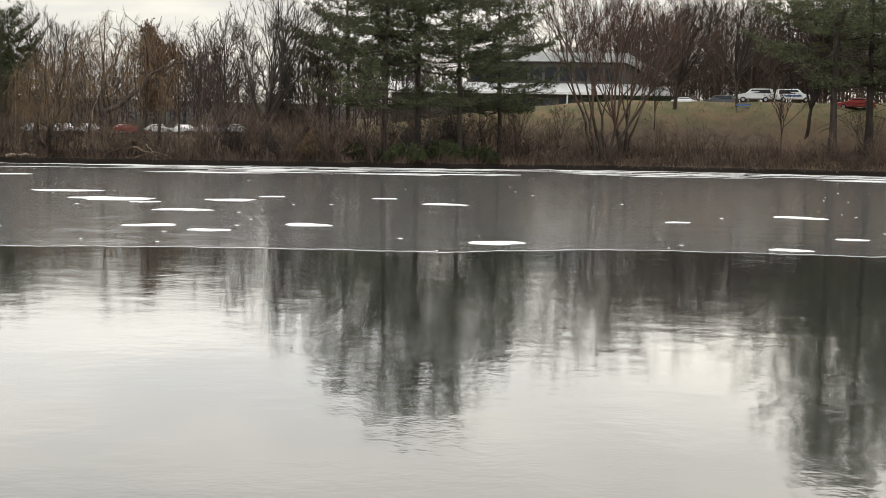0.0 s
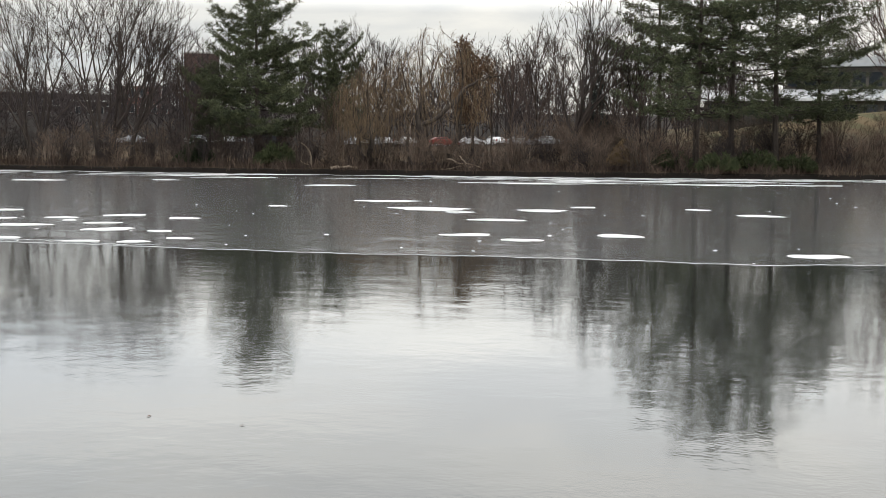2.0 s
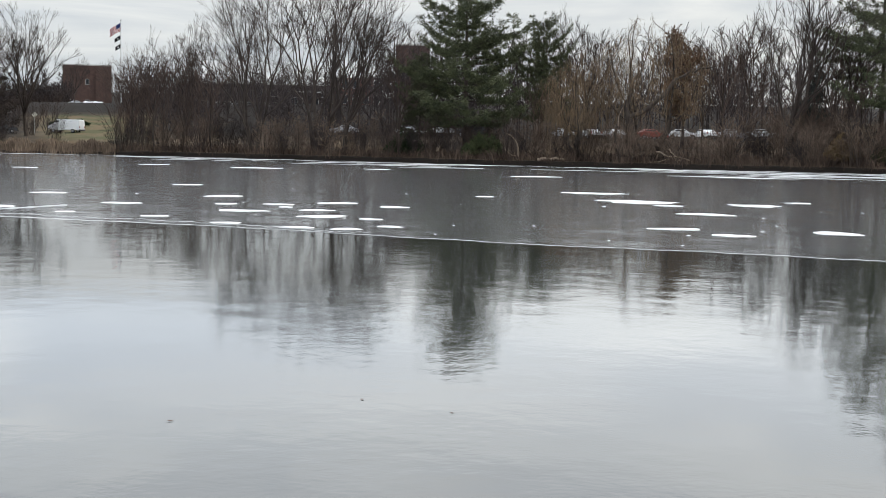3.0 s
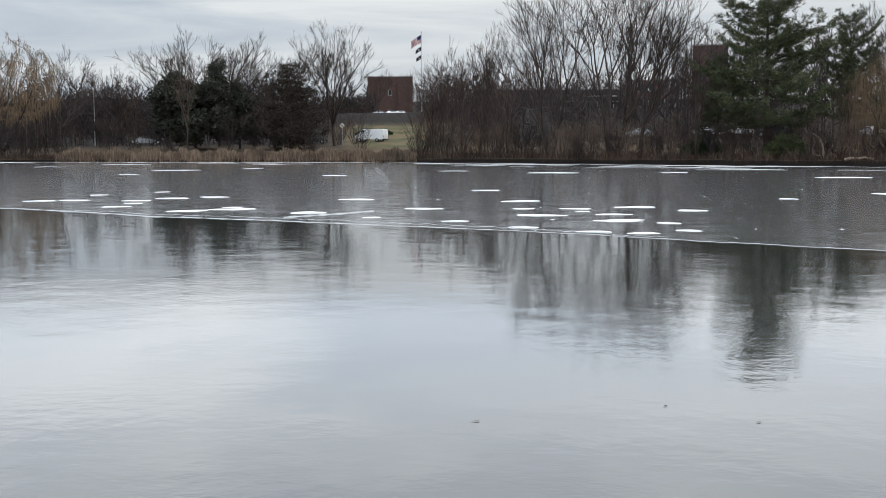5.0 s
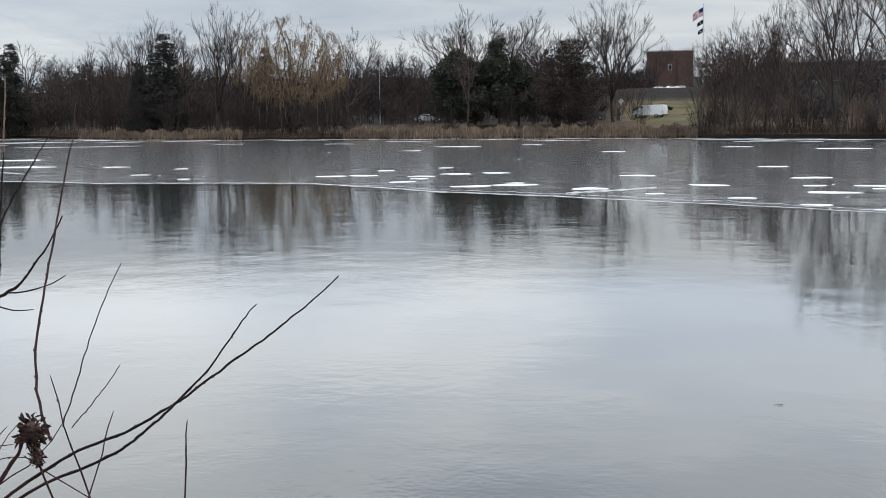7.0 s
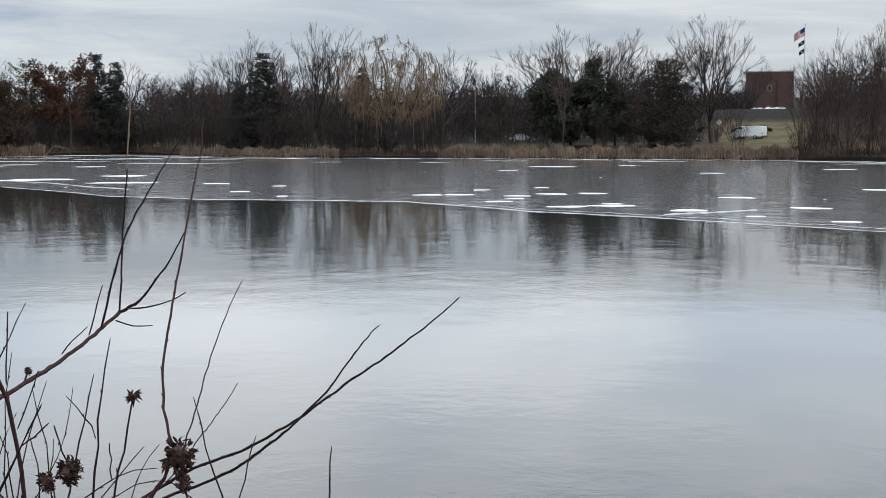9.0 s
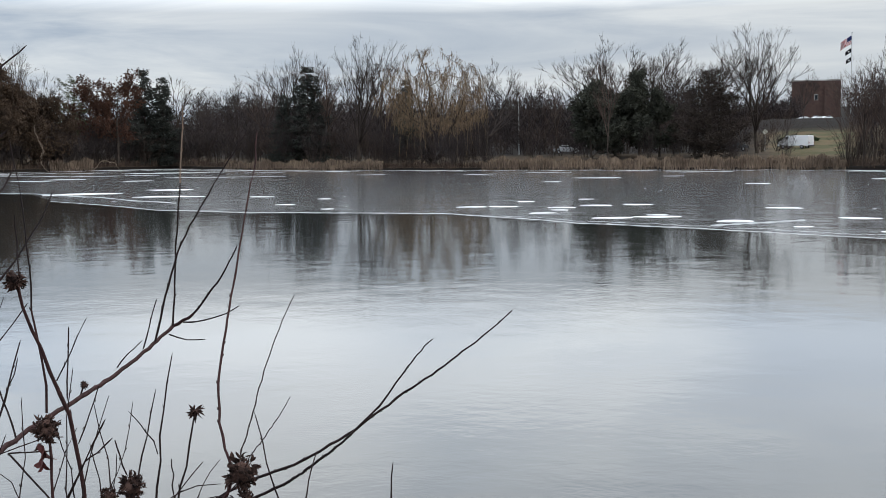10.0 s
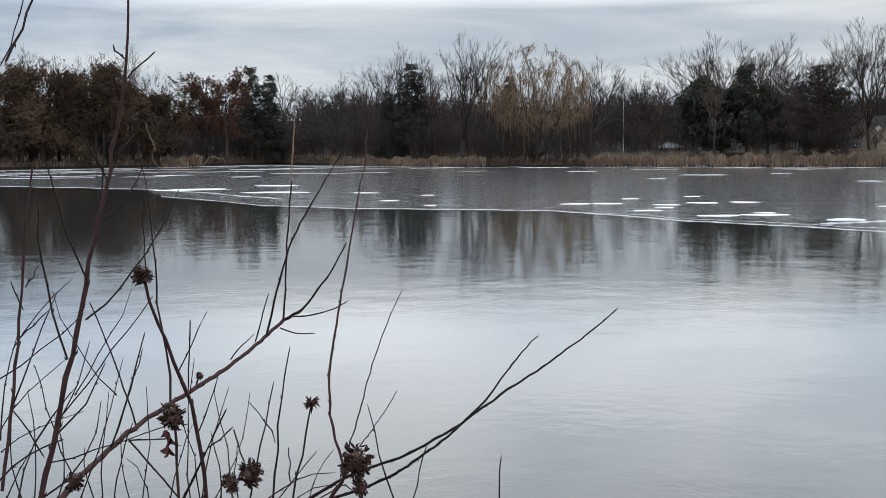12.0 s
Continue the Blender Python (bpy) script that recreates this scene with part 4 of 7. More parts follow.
def shrub_set():
    """Thickets along the waterline and behind it."""
    rng = random.Random(5)
    a = [shrub(81, 4.5, 16, "twig", "leafless brown thicket shrub by the water"), shrub(82, 4.0, 17, "twig_far", "leafless dark thicket shrub by the water"),
         shrub(83, 3.2, 14, "twig_red", "leafless reddish shrub by the water"),
         shrub(84, 4.2, 15, "twig_tan", "leafless tan-brown thicket shrub by the water", dense=1.2)]
    first = [True] * 4

    def put(i, az, r, s, tall):
        if first[i]:
            first[i] = False
            stand(a[i], az, r, rng.uniform(0, 360), s, tall)
        else:
            again(a[i], az, r, rng.uniform(0, 360), s, tall)

    # stretches: azimuth from, to, how many, setback, height factor, weights
    for a0, a1, n, back, tall, kinds in ((-20.5, -11.5, 26, (2.5, 10), 0.8, (2, 2, 3)), (-11.5, -4, 22, (2.5, 12), 0.85, (2, 3, 2)),
                                         (-4, 5, 30, (2, 14), 1.25, (3, 1, 2)), (5, 9.5, 20, (2, 14), 1.3, (3, 3, 3, 1)), (9.5, 20, 32, (2, 9), 1.05, (3, 3, 3, 1)),
                                         (20, 38.6, 56, (2, 14), 1.1, (0, 1, 1, 3)), (41, 56, 18, (14, 30), 1.1, (0, 1, 1)),
                                         (54.6, 59.5, 12, (3, 10), 1.2, (0, 1, 1)), (59, 70, 34, (9, 24), 1.8, (0, 1, 1)),
                                         (68, 84, 46, (3, 16), 1.8, (0, 1, 1))):
        for i in range(n):
            az = a0 + (a1 - a0) * (i + rng.random()) / n
            put(rng.choice(kinds), az, float(shore_at(az)) + rng.uniform(*back), rng.uniform(0.75, 1.15) * tall, rng.uniform(0.85, 1.15))


def woods():
    """Leafless woods behind the lake and over the hill."""
    rng = np.random.default_rng(17)

    def belt(a0, a1, n, r0, r1, h0, h1, label, mat):
        az = rng.uniform(a0, a1, n)
        r = rng.uniform(r0, r1, n)
        a = np.radians(az)
        B = np.stack([-np.sin(a) * r, np.cos(a) * r, ground_z(az, r) - 0.2], -1)
        h = rng.uniform(h0, h1, n)
        t = np.linspace(0, 1, 5)
        P = B[:, None, :] + np.zeros((n, 5, 3))
        P[:, :, 2] += h[:, None] * t
        P[:, :, :2] += rng.normal(size=(n, 5, 2)) * 0.25 * t[:, None]
        R = (h * 0.011)[:, None] * np.linspace(1, 0.25, 5)
        L1, R1 = sprout(rng, P, R, 12, 0.06, 1.0, 0.45, 44, 0.10, 4, 0.07, 0.6, 0.4)
        L2, R2 = sprout(rng, L1, R1, 8, 0.1, 1.0, 0.5, 42, 0.1, 2, 0.08, 0.8, 0.6)
        k = r0 / 2600
        V, F = joined([tubes(P, R, 3), ribbons(L1, np.maximum(R1, k * 0.5), rng), ribbons(L2, np.maximum(R2, k * 0.5), rng)])
        tagged(mesh_object("woods", V, F, M[mat]), label, "woods", kind="stuff")
    belt(-21, -1, 90, 215, 260, 11, 16, "leafless woods behind the low building", "twig_far")
    belt(-21, -9, 150, 186, 212, 6, 17, "leafless woods behind the parked cars", "twig")
    belt(0, 27, 210, 180, 260, 8, 15, "leafless woods behind the parking lot", "twig_far")
    belt(26, 38, 150, 185, 290, 5, 9, "leafless woods below the brick buildings", "twig_far")
    belt(40.6, 43.5, 70, 345, 390, 4, 7, "leafless brush on the rise beside the brick building", "twig_far")
    belt(42.6, 60, 240, 190, 260, 4, 7.5, "brown leafless woods behind the reed bed", "twig_far")
    belt(58, 84, 420, 222, 330, 5, 9.5, "brown leafless woods behind the inlet", "twig_far")
    belt(-21, 84, 200, 520, 860, 11, 17, "distant leafless woods on a low hill", "twig_far")
    belt(44, 68, 340, 340, 470, 11, 15, "dark leafless woods on the slope beyond the lake", "twig_far")


def undergrowth():
    """Low brush, dead grass and leaf litter tangled along the waterline."""
    rng = np.random.default_rng(23)
    for a0, a1, n, deep, h, mat, label in ((-21, -4, 6000, 10, 1.3, "tangle", "tangle of low brown brush on the bank"),
                                           (-4, 39, 13000, 7, 1.5, "tangle", "tangle of low brown brush along the waterline"),
                                           (-21, -3, 6000, 30, 0.55, "reed", "tufts of dry tan grass on the lawn slope"),
                                           (54.6, 60, 1800, 6, 1.2, "tangle", "tangle of low brush under the willow"),
                                           (66, 85, 6000, 8, 1.6, "tangle", "tangle of low brush along the far inlet")):
        az = rng.uniform(a0, a1, n)
        r = shore_at(az) + 0.45 + deep * rng.random(n) ** 1.1
        a = np.radians(az)
        B = np.stack([-np.sin(a) * r, np.cos(a) * r, ground_z(az, r) - 0.05], -1)
        hh = h * rng.uniform(0.25, 1.0, n) * (0.7 + 0.3 * np.sin(az * 3.3) * np.sin(az * 7.1))
        t = np.array([0, 0.5, 1.0])
        lean = rng.normal(size=(n, 2)) * 0.4
        P = B[:, None, :] + np.zeros((n, 3, 3))
        P[:, :, 2] += hh[:, None] * t
        P[:, :, 0] += lean[:, :1] * hh[:, None] * t ** 1.5
        P[:, :, 1] += lean[:, 1:] * hh[:, None] * t ** 1.5
        R = rng.uniform(0.6, 1.4, n)[:, None] * np.array([0.02, 0.028, 0.008])
        v, f = ribbons(P, R, rng)
        tagged(mesh_object("undergrowth", v, f, M[mat]), label, "undergrowth", kind="stuff")


M["tangle"] = material("tangle", (0.10, 0.070, 0.053), 0.9, (0.045, 0.033, 0.027), 0.5, spread=0.4, per_island=True)


def reeds():
    """Beds of dry reeds: stuff."""
    rng = np.random.default_rng(9)

    def bed(a0, a1, n, near, deep, h):
        az = rng.uniform(a0, a1, n)
        r = shore_at(az) + near + rng.uniform(0, deep, n)
        z = ground_z(az, r)
        a = np.radians(az)
        B = np.stack([-np.sin(a) * r, np.cos(a) * r, z - 0.05], -1)
        hh = h * rng.uniform(0.6, 1.1, n) * (0.85 + 0.15 * np.sin(az * 4) + 0.12 * np.sin(az * 11))
        lean = rng.normal(size=(n, 2)) * 0.10
        t = np.array([0, 0.5, 0.85, 1.0])
        P = B[:, None, :] + np.zeros((n, 4, 3))
        P[:, :, 2] += hh[:, None] * t
        P[:, :, 0] += lean[:, :1] * hh[:, None] * t ** 2
        P[:, :, 1] += lean[:, 1:] * hh[:, None] * t ** 2
        R = rng.uniform(0.7, 1.3, n)[:, None] * np.array([0.012, 0.02, 0.03, 0.006])
        v, f = ribbons(P, R * 1.3, rng)
        ob = mesh_object("reeds", v, f, M["reed"])
        tagged(ob, "bed of dry tan reeds at the frozen lake edge", "reeds", kind="stuff")
    bed(38.6, 54.8, 10000, -0.4, 7, 1.3)
    bed(59.4, 66.6, 4200, -0.4, 6, 1.15)
    bed(72.4, 74.2, 900, -0.4, 4, 1.5)
    bed(75, 84, 500, 0.3, 4, 0.8)


bare_set()
evergreen_set()
willow_set()
shrub_set()
woods()
undergrowth()
reeds()


# ---- ice: snow patches, ridge, streaks ----
def snow_patch(az, r, w, rng):
    """A low irregular cake of old snow frozen onto the ice."""
    k, rings = 26, 4
    a = np.linspace(0, 2 * np.pi, k, endpoint=False)
    ph = rng.uniform(0, 6.28, 4)
    o = 1 + 0.16 * np.sin(2 * a + ph[0]) + 0.12 * np.sin(3 * a + ph[1]) + 0.08 * np.sin(5 * a + ph[2]) + 0.05 * np.sin(8 * a + ph[3])
    V = [(0, 0, 0.017)]
    for i, (s, z) in enumerate(((0.6, 0.016), (0.9, 0.012), (1.0, 0.004), (1.02, -0.002))):
        V += [(math.cos(q) * w * 0.5 * u * s, math.sin(q) * w * 0.36 * u * s, z) for q, u in zip(a, o)]
    F = [(0, 1 + j, 1 + (j + 1) % k) for j in range(k)]
    for i in range(rings - 1):
        F += [(1 + i * k + j, 1 + (i + 1) * k + j, 1 + (i + 1) * k + (j + 1) % k, 1 + i * k + (j + 1) % k) for j in range(k)]
    ob = mesh_object("snow_patch", V, F, M["snow"], smooth_shade=True)
    ob.matrix_basis = Matrix.Translation(polar(az, r, 0.001)) @ Matrix.Rotation(radians(az + rng.uniform(-12, 12)), 4, "Z")
    tagged(ob, "round cake of white snow frozen onto grey ice", "snow patch", "snow patches on the ice")


PATCH_EAST = ((-18.3, 36.3, 0.8), (-16.1, 47.1, 1.8), (-15.7, 31.7, 0.9), (-10.8, 41.8, 0.8), (-2.6, 31.1, 1.4), (-0.1, 50.4, 1.8),
              (2.6, 54.6, 1.0), (6.1, 36.7, 1.5), (7.7, 55.2, 1.1), (9.6, 51.6, 2.2), (10.5, 34.3, 1.1), (11.7, 44.2, 1.7),
              (13.0, 36.2, 1.3), (13.4, 49.5, 1.0), (14.8, 52.1, 3.5), (16.8, 59.6, 2.6), (19.5, 85.4, 3.1), (21.8, 53.6, 0.9))
PATCH_MID = ((26.0, 44.1, 1.1), (26.1, 34.3, 0.7), (26.8, 96.9, 2.0), (27.0, 37.3, 0.7), (28.1, 33.2, 0.8), (28.5, 46.1, 1.4),
             (29.2, 38.3, 1.5), (29.5, 41.5, 1.0), (30.3, 33.6, 0.8), (31.2, 44.8, 1.0), (32.3, 95.0, 3.5), (32.9, 40.8, 1.4),
             (33.5, 35.1, 0.8), (33.6, 44.7, 0.8), (33.7, 50.4, 1.5), (35.3, 61.4, 1.3), (36.7, 37.8, 0.7), (36.9, 101.1, 2.1),
             (38.2, 44.8, 1.3), (40.6, 39.8, 0.6), (41.3, 52.2, 1.4), (42.4, 88.6, 1.7), (43.5, 42.7, 1.4), (30.9, 43.1, 0.5), (46.1, 114.1, 1.6))
PATCH_WEST = ((46.9, 45.3, 1.5), (47.8, 55.4, 1.3), (48.9, 44.6, 1.4), (49.5, 108.5, 3.5), (49.6, 54.7, 1.4), (50.1, 61.6, 0.8),
              (51.2, 52.9, 1.0), (51.6, 96.0, 1.5), (52.9, 59.0, 0.8), (52.15, 48.2, 1.0), (51.3, 50.6, 0.7), (46.9, 46.6, 0.8), (53.9, 54.0, 1.2), (55.3, 53.9, 1.2), (62.0, 53.5, 0.6),
              (62.1, 65.2, 0.8), (63.9, 58.6, 0.8), (65.0, 69.6, 1.4), (69.0, 85.9, 3.3), (69.1, 72.4, 3.3), (70.5, 116.3, 2.7),
              (72.8, 79.7, 4.4), (73.6, 128.1, 3.5))


def ribbon_on_ice(name, azs, rs, ws, h, mat, label):
    """A thin raised seam along the ice."""
    a = np.radians(azs)
    V, F = [], []
    for da, z in ((-0.5, 0.0015), (-0.25, h), (0.25, h), (0.5, 0.0015)):
        r = rs + ws * da
        V.append(np.stack([-np.sin(a) * r, np.cos(a) * r, 0 * r + z], -1))
    V = np.stack(V, 0).reshape(-1, 3)
    ob = mesh_object(name, V, grid_faces(4, len(azs)), M[mat], smooth_shade=True)
    return tagged(ob, label, "ice ridge")


def ice_details():
    rng = np.random.default_rng(3)
    for rows in (PATCH_EAST, PATCH_MID, PATCH_WEST):
        for az, r, w in rows:
            snow_patch(az, r, w, rng)

    def line(azs):
        return np.minimum(table(CRACK, azs) + 0.07 * np.sin(azs * 1.7) + 0.04 * np.sin(azs * 6.3), shore_at(azs) - 0.5)
    azs = np.linspace(-40, 74.2, 900)
    w = 0.07 + 0.5 * smooth(30, 54, azs) + (0.04 + 0.3 * smooth(28, 50, azs)) * np.sin(azs * 3.1) * np.sin(azs * 7.7 + 1)
    ribbon_on_ice("ice_ridge", azs, line(azs), np.maximum(w, 0.04), 0.008, "frost", "white refrozen seam where two ice sheets meet")
    azs = np.linspace(27, 56.4, 420)
    off = (0.5 + 0.7 * smooth(27, 40, azs)) * (1 - smooth(52, 56.4, azs)) + 0.12 + 0.25 * np.sin(azs * 1.9) * np.sin(azs * 0.7) + 0.1 * np.sin(azs * 8.3)
    w = 0.09 + 0.16 * np.sin(azs * 4.3) * np.sin(azs * 9.1) + 0.10 * smooth(36, 50, azs) * np.sin(azs * 2.6)
    ribbon_on_ice("ice_ridge", azs, line(azs) + off, np.maximum(w, 0.015), 0.006, "frost", "thin second seam of frost beside the refrozen crack")
    azs = np.linspace(68.8, 100, 260)
    r = np.interp(azs, (68.8, 70.5, 74.6, 81, 100), (62, 67, 81, 95, 125)) + 0.5 * np.sin(azs * 2.2)
    ribbon_on_ice("ice_ridge", azs, r, 0.9 + 0.5 * np.sin(azs * 5), 0.014, "frost", "white refrozen seam running to the far bank")
    azs = np.linspace(40.5, 44.6, 60)
    r = np.interp(azs, (40.5, 42, 44.6), (43.2, 41.8, 40.0)) + 0.2
    ribbon_on_ice("ice_ridge", azs, r, 0.8 + 0.4 * np.sin(azs * 9), 0.012, "frost", "short pale spur of refrozen ice")

    # windblown frost along the far bank
    V, F, o = [], [], 0

    def streaks(a0, a1, n, lo, hi, wide):
        nonlocal o
        for i in range(n):
            az = rng.uniform(a0, a1)
            r = float(shore_at(az)) - lo - (hi - lo) * rng.random() ** 1.8
            L, d = rng.uniform(1.0, wide), rng.uniform(0.2, 1.1)
            k = 14
            u = np.linspace(-1, 1, k)
            wob = 0.7 * d * np.sin(u * 3 + rng.uniform(0, 6))
            a = np.radians(az + u * math.degrees(L / r))
            half = d * (1 - u ** 2) ** 0.6 * rng.uniform(0.6, 1.1, k) + 0.02
            for s, z in ((-1, 0.001), (-0.6, 0.01), (0.6, 0.01), (1, 0.001)):
                rr = r + wob + half * s
                V.append(np.stack([-np.sin(a) * rr, np.cos(a) * rr, 0 * rr + z + 0.0004 * (i % 7)], -1))
            F.append(grid_faces(4, k) + o)
            o += 4 * k
    streaks(-20, 14, 110, 0.8, 26, 6)
    streaks(14, 40, 34, 0.8, 16, 5)
    streaks(40, 66, 22, 1, 30, 3)
    streaks(66, 84, 46, 1.5, 70, 7)
    for i in range(110):
        az, r = rng.uniform(-20, 76), 0.0
        r = float(table(CRACK, az)) + (float(shore_at(az)) - float(table(CRACK, az))) * rng.random() ** 1.7 * 0.9 + 0.4
        w = rng.uniform(0.03, 0.1)
        q = np.linspace(0, 2 * np.pi, 7)[:-1]
        c = np.array(polar(az, r))
        V.append(np.concatenate([[c + (0, 0, 0.012)], c + np.stack([np.cos(q) * w, np.sin(q) * w * rng.uniform(0.6, 1.5), 0 * q + 0.001], -1)]))
        F.append(np.array([(0, j + 1, (j + 1) % 6 + 1, (j + 1) % 6 + 1) for j in range(6)])[:, [0, 1, 2, 2]] + o)
        o += 7
    ob = mesh_object("frost_streaks", np.concatenate(V), [tuple(dict.fromkeys(f)) for f in np.concatenate(F).tolist()], M["snow"], smooth_shade=True)
    tagged(ob, "thin white streaks of snow on ice along the bank", "snow", kind="stuff")
    # a continuous thaw rim against the bank
    azs = np.linspace(-30, 86, 700)
    w = 0.9 + 0.7 * np.sin(azs * 0.9) + 0.4 * np.sin(azs * 3.7)
    rim = ribbon_on_ice("shoreline_snow", azs, shore_at(azs) - 0.9, np.maximum(w, 0.15), 0.012, "snow", "thin white rim of snow along the frozen shoreline")
    tagged(rim, category="snow")


ice_details()


# ---- buildings ----
M["brick"] = material("brick_wall", (0.17, 0.085, 0.07), 0.9, (0.12, 0.062, 0.052), 1.2, detail=7, stain=(0.12, 0.07, 0.058), stain_scale=0.15)
M["brick_brown"] = material("brown_brick_wall", (0.115, 0.072, 0.06), 0.9, (0.078, 0.05, 0.043), 1.2, detail=7, stain=(0.09, 0.058, 0.05), stain_scale=0.15)
M["brick_dark"] = material("dark_brick_wall", (0.062, 0.048, 0.044), 0.9, (0.042, 0.034, 0.031), 1.2, detail=7)
M["concrete"] = material("concrete", (0.42, 0.41, 0.39), 0.85, (0.32, 0.31, 0.30), 1.5, bump=0.004)
M["roof"] = material("pale_roof", (0.56, 0.57, 0.57), 0.7, (0.44, 0.45, 0.46), 0.8, detail=6, stain=(0.48, 0.49, 0.49))
M["siding"] = material("grey_siding", (0.12, 0.11, 0.095), 0.8, (0.08, 0.073, 0.065), 1.0)
M["white"] = material("white_paint", (0.78, 0.78, 0.76), 0.5, (0.66, 0.66, 0.65), 2.0)
M["window"] = material("window_glass", (0.03, 0.035, 0.04), 0.06, (0.02, 0.024, 0.028), 0.7, ior=1.5)
M["steel"] = material("painted_steel", (0.55, 0.56, 0.57), 0.45, (0.45, 0.46, 0.47), 2.0, metal=0.3)
M["dead_wood"] = material("dead_wood", (0.30, 0.235, 0.18), 0.85, (0.17, 0.13, 0.10), 5, bump=0.01)


def facing(az, r, z=None):
    """A frame at that place: x to the right, y away from the lake."""
    p = polar(az, r, float(ground_z(az, r)) if z is None else z)
    return Matrix.Translation(p) @ Matrix.Rotation(radians(az), 4, "Z")


def one_box(name, lo, hi, mat, parent, bevel=0.0, label=""):
    bm = bmesh.new()
    box(bm, lo, hi, bevel)
    return part(name, bm, M[mat], parent, label)


def window_at(parent, x, y, z, w, h, light=False, frame_mat="concrete"):
    """A window set into a wall at y: frame proud, pane behind, sill below."""
    bm = bmesh.new()
    t = 0.12
    box(bm, (x - w / 2 - t, y - 0.06, z - t), (x - w / 2, y + 0.1, z + h + t))
    box(bm, (x + w / 2, y - 0.06, z - t), (x + w / 2 + t, y + 0.1, z + h + t))
    box(bm, (x - w / 2, y - 0.06, z + h), (x + w / 2, y + 0.1, z + h + t))
    box(bm, (x - w / 2, y - 0.06, z - t), (x + w / 2, y + 0.1, z))
    f = part("window", bm, M["white" if light else frame_mat], parent)
    one_box("pane", (x - w / 2, y - 0.02, z), (x + w / 2, y + 0.05, z + h), "window", f)


def brick_block(az, r, w, d, top, mat, label, rows=(), coping="concrete", light=False, sink=2.0):
    """A flat-roofed brick block: walls, coping, roof, windows in rows (height, width, tall, count)."""
    b = thing("brick_building", facing(az, r), label, "building", "brick buildings")
    z0 = b.matrix_basis.translation.z
    h = top - z0
    one_box("wall", (-w / 2, 0, -sink), (w / 2, d, h), mat, b)
    bm = bmesh.new()
    for lo, hi in (((-w / 2 - 0.12, -0.12, h), (w / 2 + 0.12, 0.3, h + 0.35)), ((-w / 2 - 0.12, d - 0.3, h), (w / 2 + 0.12, d + 0.12, h + 0.35)),
                   ((-w / 2 - 0.12, 0.3, h), (-w / 2 + 0.3, d - 0.3, h + 0.35)), ((w / 2 - 0.3, 0.3, h), (w / 2 + 0.12, d - 0.3, h + 0.35))):
        box(bm, lo, hi)
    part("coping", bm, M[coping], b)
    one_box("roof", (-w / 2 + 0.3, 0.3, h), (w / 2 - 0.3, d - 0.3, h + 0.1), "roof", b)
    for z, ww, wh, n in rows:
        for i in range(n):
            window_at(b, -w / 2 + w * (i + 0.5) / n, 0, z, ww, wh, light)
    return b


def brick_campus():
    a = brick_block(39.85, 400, 14.5, 16, 23.0, "brick_brown", "plain red-brown brick building with a flat roof on a rise", ((8.2, 0.9, 1.6, 1), (1.2, 1.1, 2.2, 3)))
    one_box("bay", (2.5, -1.5, -2), (7.2, 0, 12.6), "brick_brown", a, label="projecting brick bay")
    one_box("plant_room", (-2, 5, 12.6), (0.5, 8, 13.9), "steel", a)
    brick_block(32.4, 362, 46, 15, 17.2, "brick_dark", "long two-storey dark brick building behind the trees", ((1.0, 1.8, 1.5, 14), (4.4, 1.8, 1.5, 14)))
    brick_block(27.9, 300, 12.6, 14, 16.8, "brick", "brick building with pale trim and white-framed windows", ((1.0, 1.2, 1.9, 5), (4.6, 1.2, 1.9, 5)), "white", True)
    brick_block(25.3, 330, 9, 12, 27.0, "brick_brown", "tall plain brick block behind the pine", ((9.0, 1.0, 2.0, 2),))
    brick_block(65.0, 420, 13, 10, 17.3, "siding", "distant low grey building on the wooded rise", ((9.0, 1.2, 1.4, 4),))
    brick_block(30.2, 315, 8, 8, 13.5, "brick_dark", "low brick annex beside the main block", ((1.0, 1.2, 1.6, 3),))


def profile(name, pts, y0, y1, mat, parent, label=""):
    """A prism: the outline pts in the plane of the front, carried from y0 to y1."""
    bm = bmesh.new()
    a = [bm.verts.new((x, y0, z)) for x, z in pts]
    b = [bm.verts.new((x, y1, z)) for x, z in pts]
    bm.faces.new(a)
    bm.faces.new(b[::-1])
    n = len(pts)
    for k in range(n):
        bm.faces.new((a[k], b[k], b[(k + 1) % n], a[(k + 1) % n]))
    bmesh.ops.recalc_face_normals(bm, faces=bm.faces)
    return part(name, bm, M[mat], parent, label)


